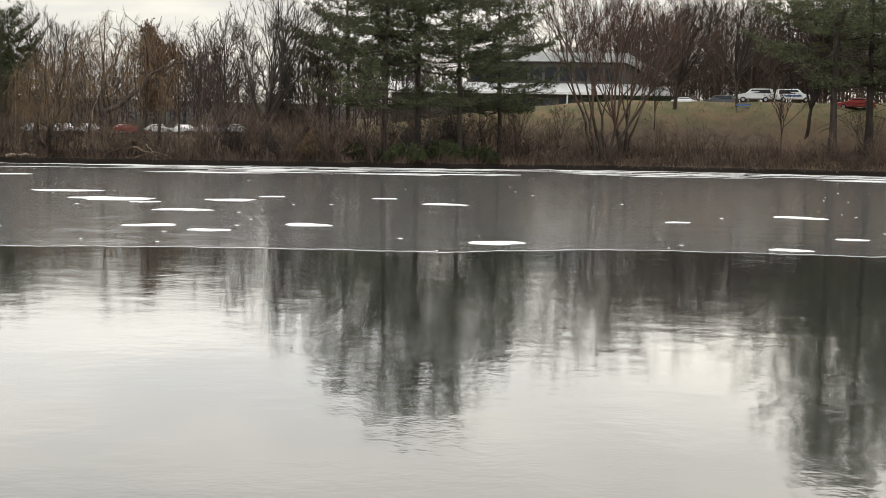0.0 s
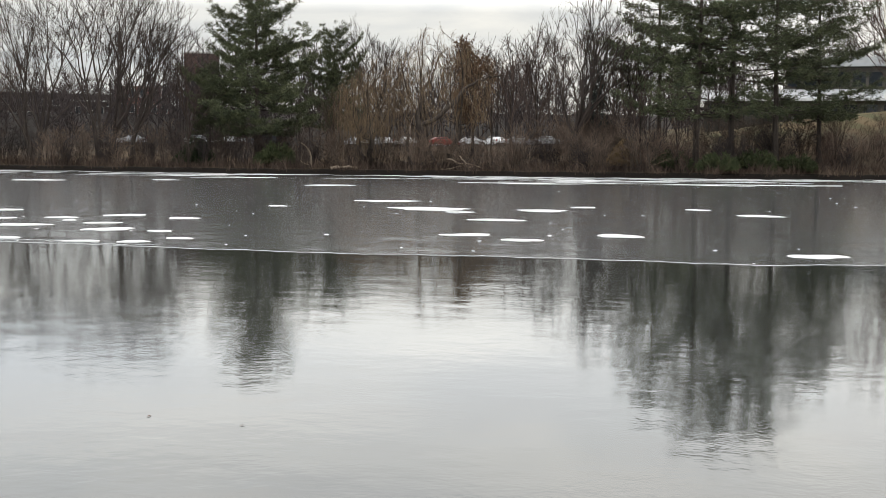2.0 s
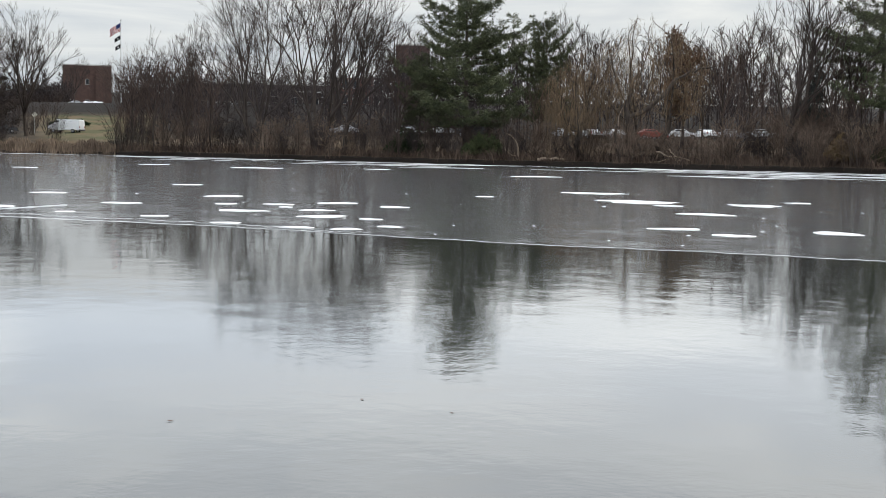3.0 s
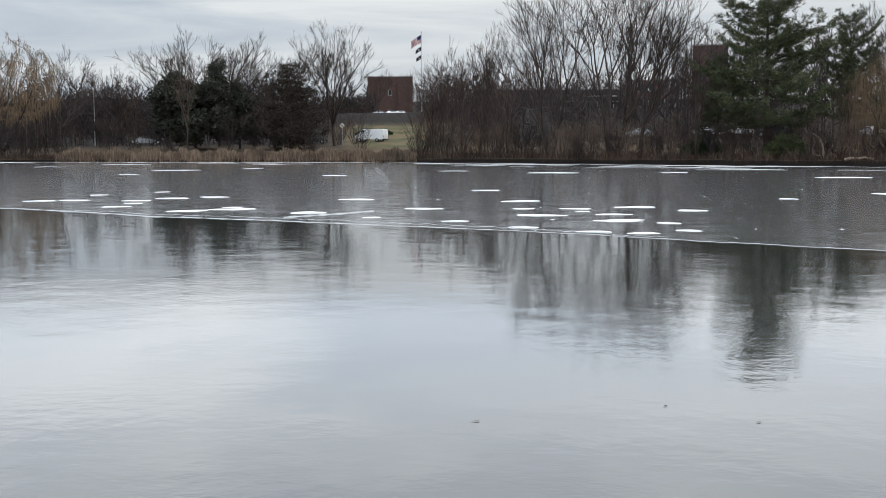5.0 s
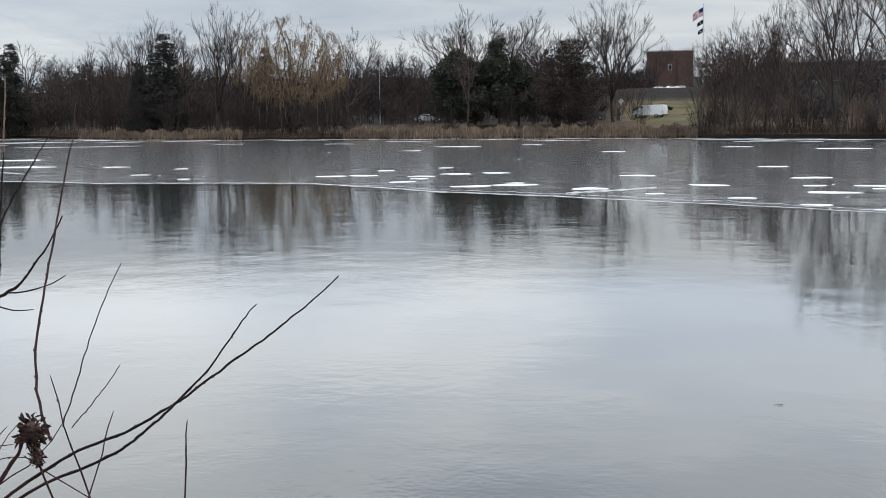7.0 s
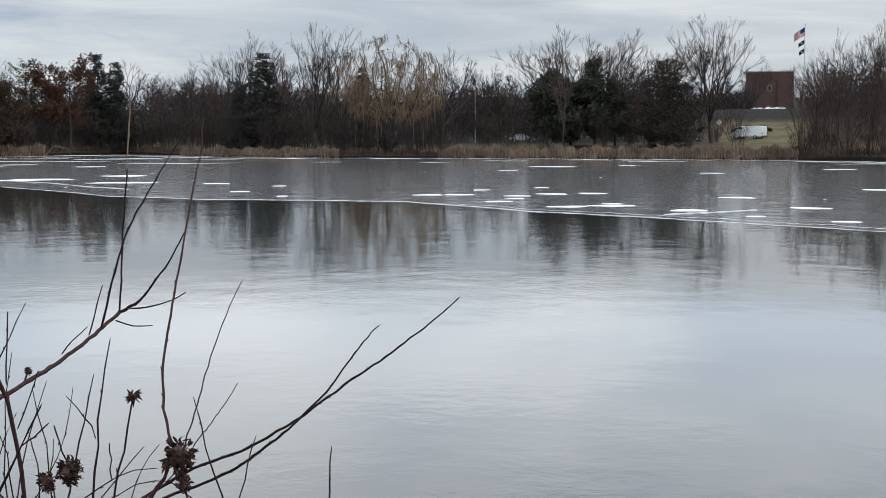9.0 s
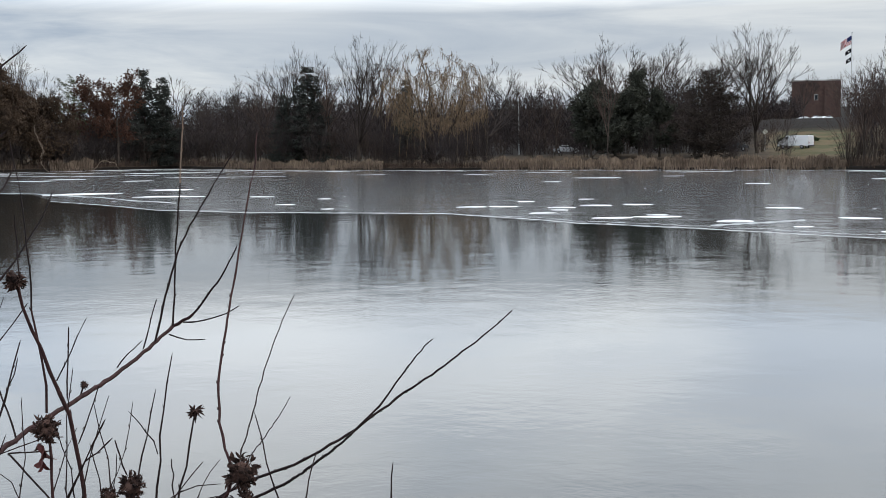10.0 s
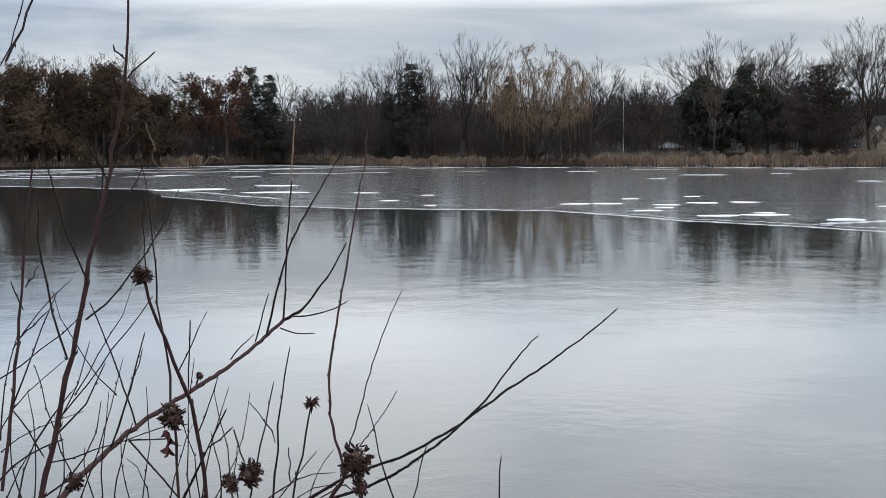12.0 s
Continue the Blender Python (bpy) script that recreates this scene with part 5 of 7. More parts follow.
def low_building():
    """The long low building with pale roofs above the lawn."""
    b = thing("low_building", facing(-5.0, 192), "long two-storey building with pale grey roofs and dark windows", "building")
    g = b.matrix_basis.translation.z

    def up(r, el):
        return 2.41 + r * math.tan(radians(el)) - g
    e, rr = up(191, 2.48), up(196, 2.9)
    # lower storey under a deep pale roof skirt
    one_box("wall", (-25, 0, -2), (18.0, 12, e), "siding", b, label="grey wall under a deep eave")
    bm = bmesh.new()
    v = [bm.verts.new(p) for p in ((-25.8, -1.2, e), (18.8, -1.2, e), (18.8, 4.5, rr), (-25.8, 4.5, rr), (-25.8, 12.6, e), (18.8, 12.6, e))]
    for q in ((0, 1, 2, 3), (3, 2, 5, 4), (0, 3, 4), (1, 5, 2), (0, 4, 5, 1)):
        bm.faces.new([v[i] for i in q])
    part("roof", bm, M["roof"], b, "pale grey pitched roof")
    one_box("fascia", (-25.85, -1.3, e - 0.3), (18.85, -1.2, e + 0.06), "white", b)
    for i in range(15):
        window_at(b, -23.4 + i * 2.8, 0, 0.6, 1.9, 1.5, False, "siding")
    for x in (-12.0, 2.0, 15.6):
        one_box("post", (x, -1.1, -0.6), (x + 0.22, -0.88, e - 0.3), "white", b)
    # upper storey, its roof sloping down at one end
    t1, t2, z3 = up(198, 3.84), up(198, 4.24), up(198, 3.1)
    profile("upper_wall", ((-13.5, rr - 0.6), (17.2, rr - 0.6), (17.2, z3 - 0.7), (11.0, t1 - 0.1), (-13.5, t1 - 0.1)), 4.8, 12.0, "siding", b)
    profile("upper_roof", ((-14.2, t1), (11.0, t1), (18.2, z3 - 0.75), (18.8, z3 - 0.1), (11.4, t2), (-14.2, t2)), 3.6, 12.8, "roof", b, "pale roof with a sloping end")
    for i in range(10):
        window_at(b, -12.2 + i * 2.35, 4.8, rr + 0.4, 1.9, max(1.0, t1 - rr - 1.2), False, "siding")


brick_campus()
low_building()


# ---- vehicles ----
M["tyre"] = material("tyre_rubber", (0.025, 0.025, 0.027), 0.85, (0.016, 0.016, 0.017), 6)
M["rim"] = material("wheel_rim", (0.5, 0.5, 0.52), 0.35, (0.35, 0.35, 0.37), 4, metal=0.8)
M["lamp_clear"] = material("lamp_clear", (0.75, 0.76, 0.78), 0.15, (0.6, 0.61, 0.63), 3)
M["lamp_red"] = material("lamp_red", (0.35, 0.02, 0.02), 0.2, (0.25, 0.015, 0.015), 3)
M["trim_black"] = material("black_trim", (0.03, 0.03, 0.032), 0.5, (0.02, 0.02, 0.022), 4)
for nm, c in (("white", (0.80, 0.81, 0.82)), ("silver", (0.45, 0.46, 0.48)), ("red", (0.30, 0.04, 0.035)), ("dark", (0.06, 0.065, 0.075)), ("blue", (0.07, 0.14, 0.30))):
    M["paint_" + nm] = material("car_paint_" + nm, c, 0.28, tuple(q * 0.88 for q in c), 0.8)

PROFILES = {
    "suv": (4.7, 1.85, ((-2.3, 0.45), (-2.35, 1.0), (-2.2, 1.62), (-1.9, 1.72), (0.25, 1.72), (0.55, 1.66), (1.15, 1.12), (2.15, 0.98), (2.33, 0.75), (2.3, 0.45)),
            ((-1.95, 1.12), (-1.85, 1.6), (0.35, 1.6), (0.9, 1.14))),
    "sedan": (4.6, 1.8, ((-2.25, 0.4), (-2.3, 0.85), (-2.1, 1.0), (-1.6, 1.08), (-0.95, 1.42), (0.3, 1.44), (1.0, 1.02), (2.05, 0.86), (2.28, 0.65), (2.25, 0.4)),
              ((-1.45, 1.05), (-0.9, 1.36), (0.25, 1.37), (0.85, 1.03))),
    "van": (5.6, 2.0, ((-2.75, 0.45), (-2.8, 1.2), (-2.72, 2.05), (-2.5, 2.15), (1.15, 2.15), (1.4, 2.08), (1.95, 1.32), (2.65, 1.12), (2.8, 0.8), (2.75, 0.45)),
            ((0.75, 1.35), (0.75, 1.98), (1.3, 1.98), (1.72, 1.37))),
}


def vehicle(kind, paint, label, bar=False):
    """A vehicle: body from a side profile with rounded shoulders, glass, wheels, lamps and bumpers. x forward."""
    L, W, prof, glass = PROFILES[kind]
    ob = thing("parked_car" if kind != "van" else "van", Matrix(), label, "car" if kind != "van" else "van", "vehicles beyond the lake")

    def slab(points, y0, y1, tuck, bevel):
        bm = bmesh.new()
        lo, hi = min(p[1] for p in points), max(p[1] for p in points)
        rings = []
        for y in (y0, y1):
            rings.append([bm.verts.new((x, y * (1 - tuck * max(0.0, (z - 0.95) / (hi - 0.95 + 1e-6))), z)) for x, z in points])
        n = len(points)
        bm.faces.new(rings[0])
        bm.faces.new(rings[1][::-1])
        for i in range(n):
            bm.faces.new((rings[0][i], rings[1][i], rings[1][(i + 1) % n], rings[0][(i + 1) % n]))
        bmesh.ops.recalc_face_normals(bm, faces=bm.faces)
        if bevel:
            bmesh.ops.bevel(bm, geom=list(bm.edges), offset=bevel, segments=2, affect="EDGES", profile=0.5)
        return bm
    part("body", slab(prof, -W / 2, W / 2, 0.14, 0.05), M[paint], ob)
    for s in (-1, 1):
        y = s * W / 2 * 0.94
        part("side_window", slab(glass, y - 0.035, y + 0.035, 0.085, 0), M["window"], ob)
        part("headlight", slab(((L / 2 - 0.12, 0.68), (L / 2 - 0.1, 0.86), (L / 2 - 0.45, 0.9), (L / 2 - 0.4, 0.72)), s * W * 0.33, s * W * 0.485, 0, 0), M["lamp_clear"], ob)
        part("tail_light", slab(((-L / 2 + 0.03, 0.85), (-L / 2 + 0.0, 1.1), (-L / 2 - 0.03, 1.1), (-L / 2 - 0.02, 0.85)), s * W * 0.38, s * W * 0.47, 0, 0), M["lamp_red"], ob)
        for x in (-L * 0.29, L * 0.31):
            bm = bmesh.new()
            bmesh.ops.create_cone(bm, cap_ends=True, segments=18, radius1=0.34, radius2=0.34, depth=0.24,
                                  matrix=Matrix.Translation((x, s * (W / 2 - 0.1), 0.34)) @ Matrix.Rotation(math.pi / 2, 4, "X"))
            bmesh.ops.bevel(bm, geom=list(bm.edges), offset=0.02, segments=1, affect="EDGES")
            wh = part("wheel", bm, M["tyre"], ob)
            bm = bmesh.new()
            bmesh.ops.create_cone(bm, cap_ends=True, segments=14, radius1=0.21, radius2=0.19, depth=0.27,
                                  matrix=Matrix.Translation((x, s * (W / 2 - 0.1), 0.34)) @ Matrix.Rotation(math.pi / 2, 4, "X"))
            part("rim", bm, M["rim"], wh)
    # windscreen lies on the sloping nose of the cabin
    i = max(range(len(prof) - 1), key=lambda k: (prof[k][1] - prof[k + 1][1]) if prof[k][0] > 0 else -9)
    (x0, z0), (x1, z1) = prof[i], prof[i + 1]
    part("windscreen", slab(((x0 + 0.03, z0 - 0.06), (x1 - 0.02, z1 + 0.06), (x1 + 0.02, z1 + 0.09), (x0 + 0.07, z0 - 0.03)), -W * 0.38, W * 0.38, 0.05, 0), M["window"], ob)
    for x, nm in ((L / 2 - 0.06, "bumper"), (-L / 2 - 0.06, "bumper")):
        one_box(nm, (x, -W / 2 + 0.06, 0.36), (x + 0.14, W / 2 - 0.06, 0.58), "trim_black", ob, 0.02)
    if bar:
        one_box("roof_bar", (-0.25, -0.55, 1.74), (0.05, 0.55, 1.88), "paint_blue", ob, 0.03, "blue roof light bar")
        one_box("door_stripe", (-1.2, W / 2 * 0.985, 0.75), (0.9, W / 2 + 0.012, 0.98), "paint_blue", ob)
        one_box("door_stripe", (-1.2, -W / 2 - 0.012, 0.75), (0.9, -W / 2 * 0.985, 0.98), "paint_blue", ob)
    return ob


def park(ob, az, r, turn=0.0, first=False, label=""):
    """turn 0: broadside to the lake, its nose to the right."""
    m = facing(az, r) @ Matrix.Rotation(radians(turn), 4, "Z")
    c = ob if first else copy_thing(ob, Matrix())
    c.matrix_basis = m
    if label:
        c["label"] = label
    return c


def vehicles():
    suv = vehicle("suv", "paint_white", "white station wagon parked above the lawn")
    patrol = vehicle("suv", "paint_white", "white utility vehicle with a blue roof bar", True)
    red = vehicle("sedan", "paint_red", "dark red car parked among the trees")
    wsed = vehicle("sedan", "paint_white", "white car in a parking lot beyond the trees")
    ssed = vehicle("sedan", "paint_silver", "silver car in a parking lot beyond the trees")
    dark = vehicle("suv", "paint_dark", "dark utility vehicle behind bare branches")
    van = vehicle("van", "paint_white", "white cargo van on the road behind the reeds")
    park(suv, -14.0, 165, 180, True)
    park(patrol, -15.7, 166, 0, True)
    park(red, -18.3, 160, 180, True)
    park(wsed, -11.0, 186, 0, True)
    park(dark, -12.4, 185, 180, True)
    park(van, 40.73, 210, 152, True)
    park(ssed, 10.7, 178, 10, True)
    rng = random.Random(8)
    for i, az in enumerate((11.9, 12.9, 14.6, 16.0, 17.1, 18.3, 9.4)):
        park(rng.choice((wsed, wsed, ssed)), az, 176 + rng.uniform(0, 5), rng.choice((0, 180, 60, 115)))
    park(red, 14.3, 172, 20, label="red car parked behind the old willow")
    for az in (33.5, 34.2, 35.0, 35.7, 31.8):
        park(rng.choice((wsed, wsed, ssed)), az, 330 + rng.uniform(-3, 3), rng.choice((0, 180)), label="white car parked on the rise by the brick building")
    for az in (39.35, 39.75, 40.3):
        park(rng.choice((wsed, ssed)), az, 334 + rng.uniform(-3, 3), rng.choice((0, 30)), label="pale car parked on the rise by the brick building")
    for az, r in ((43.4, 205), (44.6, 207), (50.9, 212), (24.0, 190), (22.6, 190), (28.4, 195), (25.4, 192)):
        park(rng.choice((wsed, ssed, dark)), az, r, rng.choice((0, 180)), label="parked car half hidden by bare branches")


vehicles()


# ---- flagpole, signs, hedges, deadwood ----
M["flag_red"] = material("flag_red", (0.42, 0.03, 0.04), 0.8, (0.34, 0.025, 0.03), 2)
M["flag_white"] = material("flag_white", (0.75, 0.74, 0.72), 0.8, (0.65, 0.64, 0.62), 2)
M["flag_blue"] = material("flag_blue", (0.03, 0.04, 0.12), 0.8, (0.02, 0.03, 0.09), 2)
M["flag_black"] = material("flag_black", (0.015, 0.015, 0.018), 0.8, (0.01, 0.01, 0.012), 2)
M["sign_yellow"] = material("sign_yellow", (0.62, 0.60, 0.50), 0.5, (0.52, 0.50, 0.42), 3)
M["hedge"] = material("hedge_leaves", (0.03, 0.05, 0.022), 0.8, (0.018, 0.03, 0.014), 3)
M["olive"] = material("olive_leaves", (0.075, 0.085, 0.04), 0.75, (0.04, 0.05, 0.025), 1.5, spread=0.25)
M["tan_leaves"] = material("tan_leaves", (0.30, 0.21, 0.11), 0.85, (0.18, 0.12, 0.07), 2)


def cloth(name, parent, z0, w, h, u0, u1, v0, v1, mat, n=8):
    """A strip of a flag that droops and ripples from the pole; u along the fly, v down the hoist."""
    V = []
    for s in (0.0, 0.02):
        for v in (v0, v1):
            for i in range(n):
                u = u0 + (u1 - u0) * i / (n - 1)
                x = -u * w * 0.82
                y = 0.16 * w * math.sin(u * 7 + v * 1.5) * u + s
                z = z0 - v * h * (1 - 0.12 * u) - 0.55 * w * u ** 1.2
                V.append((x, y, z))
    F = []
    for i in range(n - 1):
        F.append((i, i + 1, n + i + 1, n + i))
        F.append((2 * n + i, 3 * n + i, 3 * n + i + 1, 2 * n + i + 1))
        F.append((i, 2 * n + i, 2 * n + i + 1, i + 1))
        F.append((n + i, n + i + 1, 3 * n + i + 1, 3 * n + i))
    F += [(0, n, 3 * n, 2 * n), (n - 1, 3 * n - 1, 4 * n - 1, 2 * n - 1)]
    return mesh_object(name, V, F, M[mat], parent)


def flags():
    az, r = 38.4, 300
    pole = thing("flagpole", facing(az, r), "tall white flagpole behind the bare trees", "flagpole")
    g = pole.matrix_basis.translation.z
    top = 2.41 + r * math.tan(radians(4.96)) - g
    bm = bmesh.new()
    bmesh.ops.create_cone(bm, cap_ends=True, segments=12, radius1=0.16, radius2=0.08, depth=top, matrix=Matrix.Translation((0, 0, top / 2)))
    part("shaft", bm, M["steel"], pole)
    bm = bmesh.new()
    bmesh.ops.create_uvsphere(bm, u_segments=10, v_segments=8, radius=0.2, matrix=Matrix.Translation((0, 0, top + 0.15)))
    part("finial", bm, M["steel"], pole)
    f = thing("striped_flag", pole.matrix_basis.copy(), "red and white striped flag with a blue corner", "flag")
    for i in range(13):
        u0 = 0.42 if i < 7 else 0.03
        cloth("stripe", f, top - 0.5, 3.0, 1.9, u0, 1.0, i / 13, (i + 1) / 13, "flag_red" if i % 2 == 0 else "flag_white")
    cloth("canton", f, top - 0.5, 3.0, 1.9, 0.03, 0.42, 0.0, 7 / 13, "flag_blue")
    for k, z in enumerate((3.3, 5.3)):
        f2 = thing("dark_flag", pole.matrix_basis.copy(), "small black flag flying below the striped flag", "flag", "dark flags on the pole")
        w = 1.7 - 0.2 * k
        cloth("field", f2, top - z, w, 1.0, 0.04, 1.0, 0, 1, "flag_black")
        bm = bmesh.new()
        bmesh.ops.create_cone(bm, cap_ends=True, segments=14, radius1=0.2, radius2=0.2, depth=0.05,
                              matrix=Matrix.Translation((-w * 0.42, -0.05, top - z - 0.85)) @ Matrix.Rotation(math.pi / 2, 4, "X"))
        part("emblem", bm, M["flag_white"], f2, "pale round emblem")


def mast_and_signs():
    r = 205
    m = thing("light_mast", facing(53.1, r), "slender pale lamp mast behind the reeds", "street lamp")
    top = 2.41 + r * math.tan(radians(2.43)) - m.matrix_basis.translation.z
    bm = bmesh.new()
    bmesh.ops.create_cone(bm, cap_ends=True, segments=10, radius1=0.07, radius2=0.035, depth=top, matrix=Matrix.Translation((0, 0, top / 2)))
    part("pole", bm, M["steel"], m)
    one_box("lamp_head", (-0.1, -0.5, top - 0.1), (0.1, 0.2, top + 0.06), "steel", m, 0.02)
    s = thing("road_sign", facing(42.05, 188), "pale diamond road sign on a post", "sign")
    one_box("post", (-0.04, 0, -0.3), (0.04, 0.06, 2.9), "steel", s)
    bm = bmesh.new()
    box(bm, (-0.3, -0.03, -0.3), (0.3, 0, 0.3), 0.01)
    bmesh.ops.transform(bm, matrix=Matrix.Translation((0, 0, 2.9)) @ Matrix.Rotation(math.pi / 4, 4, "Y"), verts=bm.verts)
    part("plate", bm, M["sign_yellow"], s)
    # bench on the lawn
    b = thing("bench", facing(-13.5, 158), "blue bench on the winter lawn", "bench")
    for i in range(3):
        one_box("slat", (-0.9, -0.25 + i * 0.17, 0.43), (0.9, -0.11 + i * 0.17, 0.47), "paint_blue", b, 0.01)
    for z in (0.62, 0.78):
        one_box("back_slat", (-0.9, 0.24, z), (0.9, 0.28, z + 0.12), "paint_blue", b, 0.01)
    for x in (-0.75, 0.75):
        one_box("leg", (x - 0.03, -0.22, -0.1), (x + 0.03, 0.28, 0.43), "trim_black", b)


def leaf_clump(name, az, r, w, d, h, n, mat, label, category="shrub", group=""):
    """A low leafy mound: a core of twigs and many small leaves with an uneven outline."""
    rng = np.random.default_rng(int(abs(az) * 100) + n)
    ob = thing(name, facing(az, r), label, category, group)
    a = rng.uniform(0, 2 * np.pi, n)
    q = np.sqrt(rng.uniform(0, 1, n))
    top = h * (1 - 0.55 * q ** 3) * (0.8 + 0.2 * np.sin(a * 3 + 1))
    C = np.stack([np.cos(a) * q * w / 2, np.sin(a) * q * d / 2, top * rng.uniform(0.1, 1.0, n) ** 0.6], -1)
    mesh_object("leaves_mass", *tufts(rng, C, C * np.array([1, 1, 0.6]) + np.array([0, 0, 0.3]), 0.3, 8, 0.06), M[mat], ob)
    k = 14
    P = np.zeros((k, 3, 3))
    P[:, 1:, 0] = (np.cos(a[:k]) * w * 0.2)[:, None] * np.array([0.5, 1])
    P[:, 1:, 1] = (np.sin(a[:k]) * d * 0.2)[:, None] * np.array([0.5, 1])
    P[:, :, 2] = np.array([-0.1, h * 0.35, h * 0.75])
    mesh_object("stem_clump", *tubes(P, np.full((k, 3), 0.03), 3), M["bark"], ob)
    return ob


def low_plants():
    h = leaf_clump("hedge", 40.6, 225, 6.5, 1.6, 1.2, 900, "hedge", "clipped dark green hedge beside the road", "hedge")
    for az, back, w, hh, mt, lab in ((0.2, 3.2, 4.5, 2.4, "olive", "low olive-green evergreen shrub at the water edge"),
                                     (1.8, 3.0, 4.0, 2.0, "olive", "low olive-green evergreen shrub at the water edge"),
                                     (-1.6, 3.4, 4.0, 1.7, "olive", "low olive-green evergreen shrub at the water edge"),
                                     (3.9, 3.2, 4.5, 2.2, "olive", "low olive-green evergreen shrub at the water edge"),
                                     (5.9, 5.0, 3.6, 3.0, "tan_leaves", "shrub holding dry tan leaves on the bank"),
                                     (25.6, 4.0, 4.0, 2.4, "hedge", "dark evergreen shrub in the thicket"),
                                     (22.0, 4.5, 4.0, 2.6, "olive", "dull green evergreen shrub under the pine"),
                                     (-9.2, 54, 9.0, 1.6, "hedge", "dark clipped hedge below the building"),
                                     (-7.0, 54, 7.0, 1.5, "hedge", "dark clipped hedge below the building")):
        leaf_clump("shrub", az, float(shore_at(az)) + back, w, w * 0.6, hh, 500, mt, lab, group="low evergreen shrubs")


def dead_limb(parent, name, p0, p1, bow, r0, r1, seed, k=9, mat="dead_wood"):
    rng = np.random.default_rng(seed)
    t = np.linspace(0, 1, k)
    P = np.array(p0)[None, :] * (1 - t[:, None]) + np.array(p1)[None, :] * t[:, None] + np.array(bow)[None, :] * (4 * t * (1 - t))[:, None]
    P[1:-1] += rng.normal(size=(k - 2, 3)) * np.linalg.norm(np.array(p1) - np.array(p0)) * 0.02
    R = np.linspace(r0, r1, k) * rng.uniform(0.9, 1.1, k)
    return mesh_object(name, *tubes(P[None], R[None], 6), M[mat], parent, smooth_shade=True)


def deadwood():
    s = thing("dead_snag", facing(20.45, 123.5), "pale broken dead stem leaning over the ice", "dead tree")
    dead_limb(s, "trunk", (0.2, 0, -0.2), (0.1, -0.2, 1.7), (0.1, 0, 0), 0.13, 0.10, 1)
    dead_limb(s, "limb", (0.1, -0.2, 1.6), (-1.0, -0.4, 2.6), (0.1, 0, 0.2), 0.09, 0.04, 2)
    dead_limb(s, "limb", (0.0, 0.0, 0.4), (-0.9, -0.4, 0.9), (0, 0, -0.1), 0.06, 0.03, 3)
    f = thing("fallen_branch", facing(13.3, 122.6), "pile of pale fallen branches at the foot of the willow", "fallen branches")
    for i, (x0, z0, x1, z1) in enumerate(((-1.6, 1.1, 1.6, -0.1), (-0.9, 0.8, 1.9, 0.2), (-2.2, 0.1, 1.2, 0.35), (-0.4, 1.4, 0.6, 0.0), (0.2, 0.7, 2.3, -0.1))):
        dead_limb(f, "limb", (x0, 0.2 * i - 0.4, z0), (x1, 0.1 * i - 0.5, z1), (0, 0, 0.1), 0.07, 0.03, 20 + i)
    w = thing("split_trunk", facing(15.6, 123.8), "split willow stem with a pale torn limb", "dead tree")
    dead_limb(w, "trunk", (0.1, 0, -0.3), (-0.5, 0.3, 3.6), (-0.35, 0, 0), 0.26, 0.12, 31, 9, "bark")
    dead_limb(w, "limb", (-0.45, 0.2, 3.4), (0.0, 0.2, 5.2), (-0.2, 0, 0), 0.08, 0.04, 32)
    h = thing("hanging_limb", facing(74.5, 186), "pale crooked dead limb hanging over the ice", "dead tree")
    dead_limb(h, "limb", (-1.0, 0, 7.2), (0.2, -0.3, 3.4), (-0.4, 0, 0.3), 0.05, 0.04, 41, 12)
    dead_limb(h, "limb", (0.2, -0.3, 3.4), (1.2, -0.8, 0.1), (-0.9, 0, 0), 0.055, 0.035, 42, 12)
    dead_limb(h, "limb", (-0.4, -0.3, 2.6), (-0.2, -0.3, 4.6), (0.3, 0, 0), 0.05, 0.03, 43)
    g = thing("fallen_branch", facing(72.0, 195), "pale arched fallen branch by the inlet", "fallen branches")
    dead_limb(g, "limb", (-1.5, 0, 0.1), (1.4, 0, 1.6), (0, 0, 1.0), 0.07, 0.04, 51)
    dead_limb(g, "limb", (1.0, 0, 1.6), (2.6, 0, 0.2), (0, 0, 0.7), 0.05, 0.03, 52)
    lg = thing("driftwood_log", facing(18.8, 121.6), "weathered log lying at the ice edge", "log")
    dead_limb(lg, "trunk", (-1.3, 0, 0.1), (1.3, -0.2, 0.16), (0, 0, 0.12), 0.17, 0.12, 61)


flags()
mast_and_signs()
low_plants()
deadwood()


def old_limbs():
    """The crooked main limbs of the old leaning willow."""
    w = thing("willow_limb", facing(15.35, 124.6), "crooked dark trunk and limbs of the old willow", "willow tree")
    dead_limb(w, "trunk", (-0.2, 0.6, -0.3), (0.0, 0.6, 4.4), (0.35, 0, 0), 0.48, 0.36, 71, 9, "bark")
    dead_limb(w, "limb", (0.0, 0.6, 4.2), (0.9, 0.5, 8.6), (-0.5, 0, 0), 0.30, 0.16, 72, 9, "bark")
    dead_limb(w, "limb", (0.1, 0.6, 4.2), (4.4, 0.4, 7.9), (0.1, 0, -0.5), 0.30, 0.2, 74, 9, "bark")
    dead_limb(w, "limb", (4.3, 0.4, 7.8), (8.3, 0.3, 9.4), (0, 0, 0.3), 0.19, 0.07, 75, 9, "bark")


old_limbs()


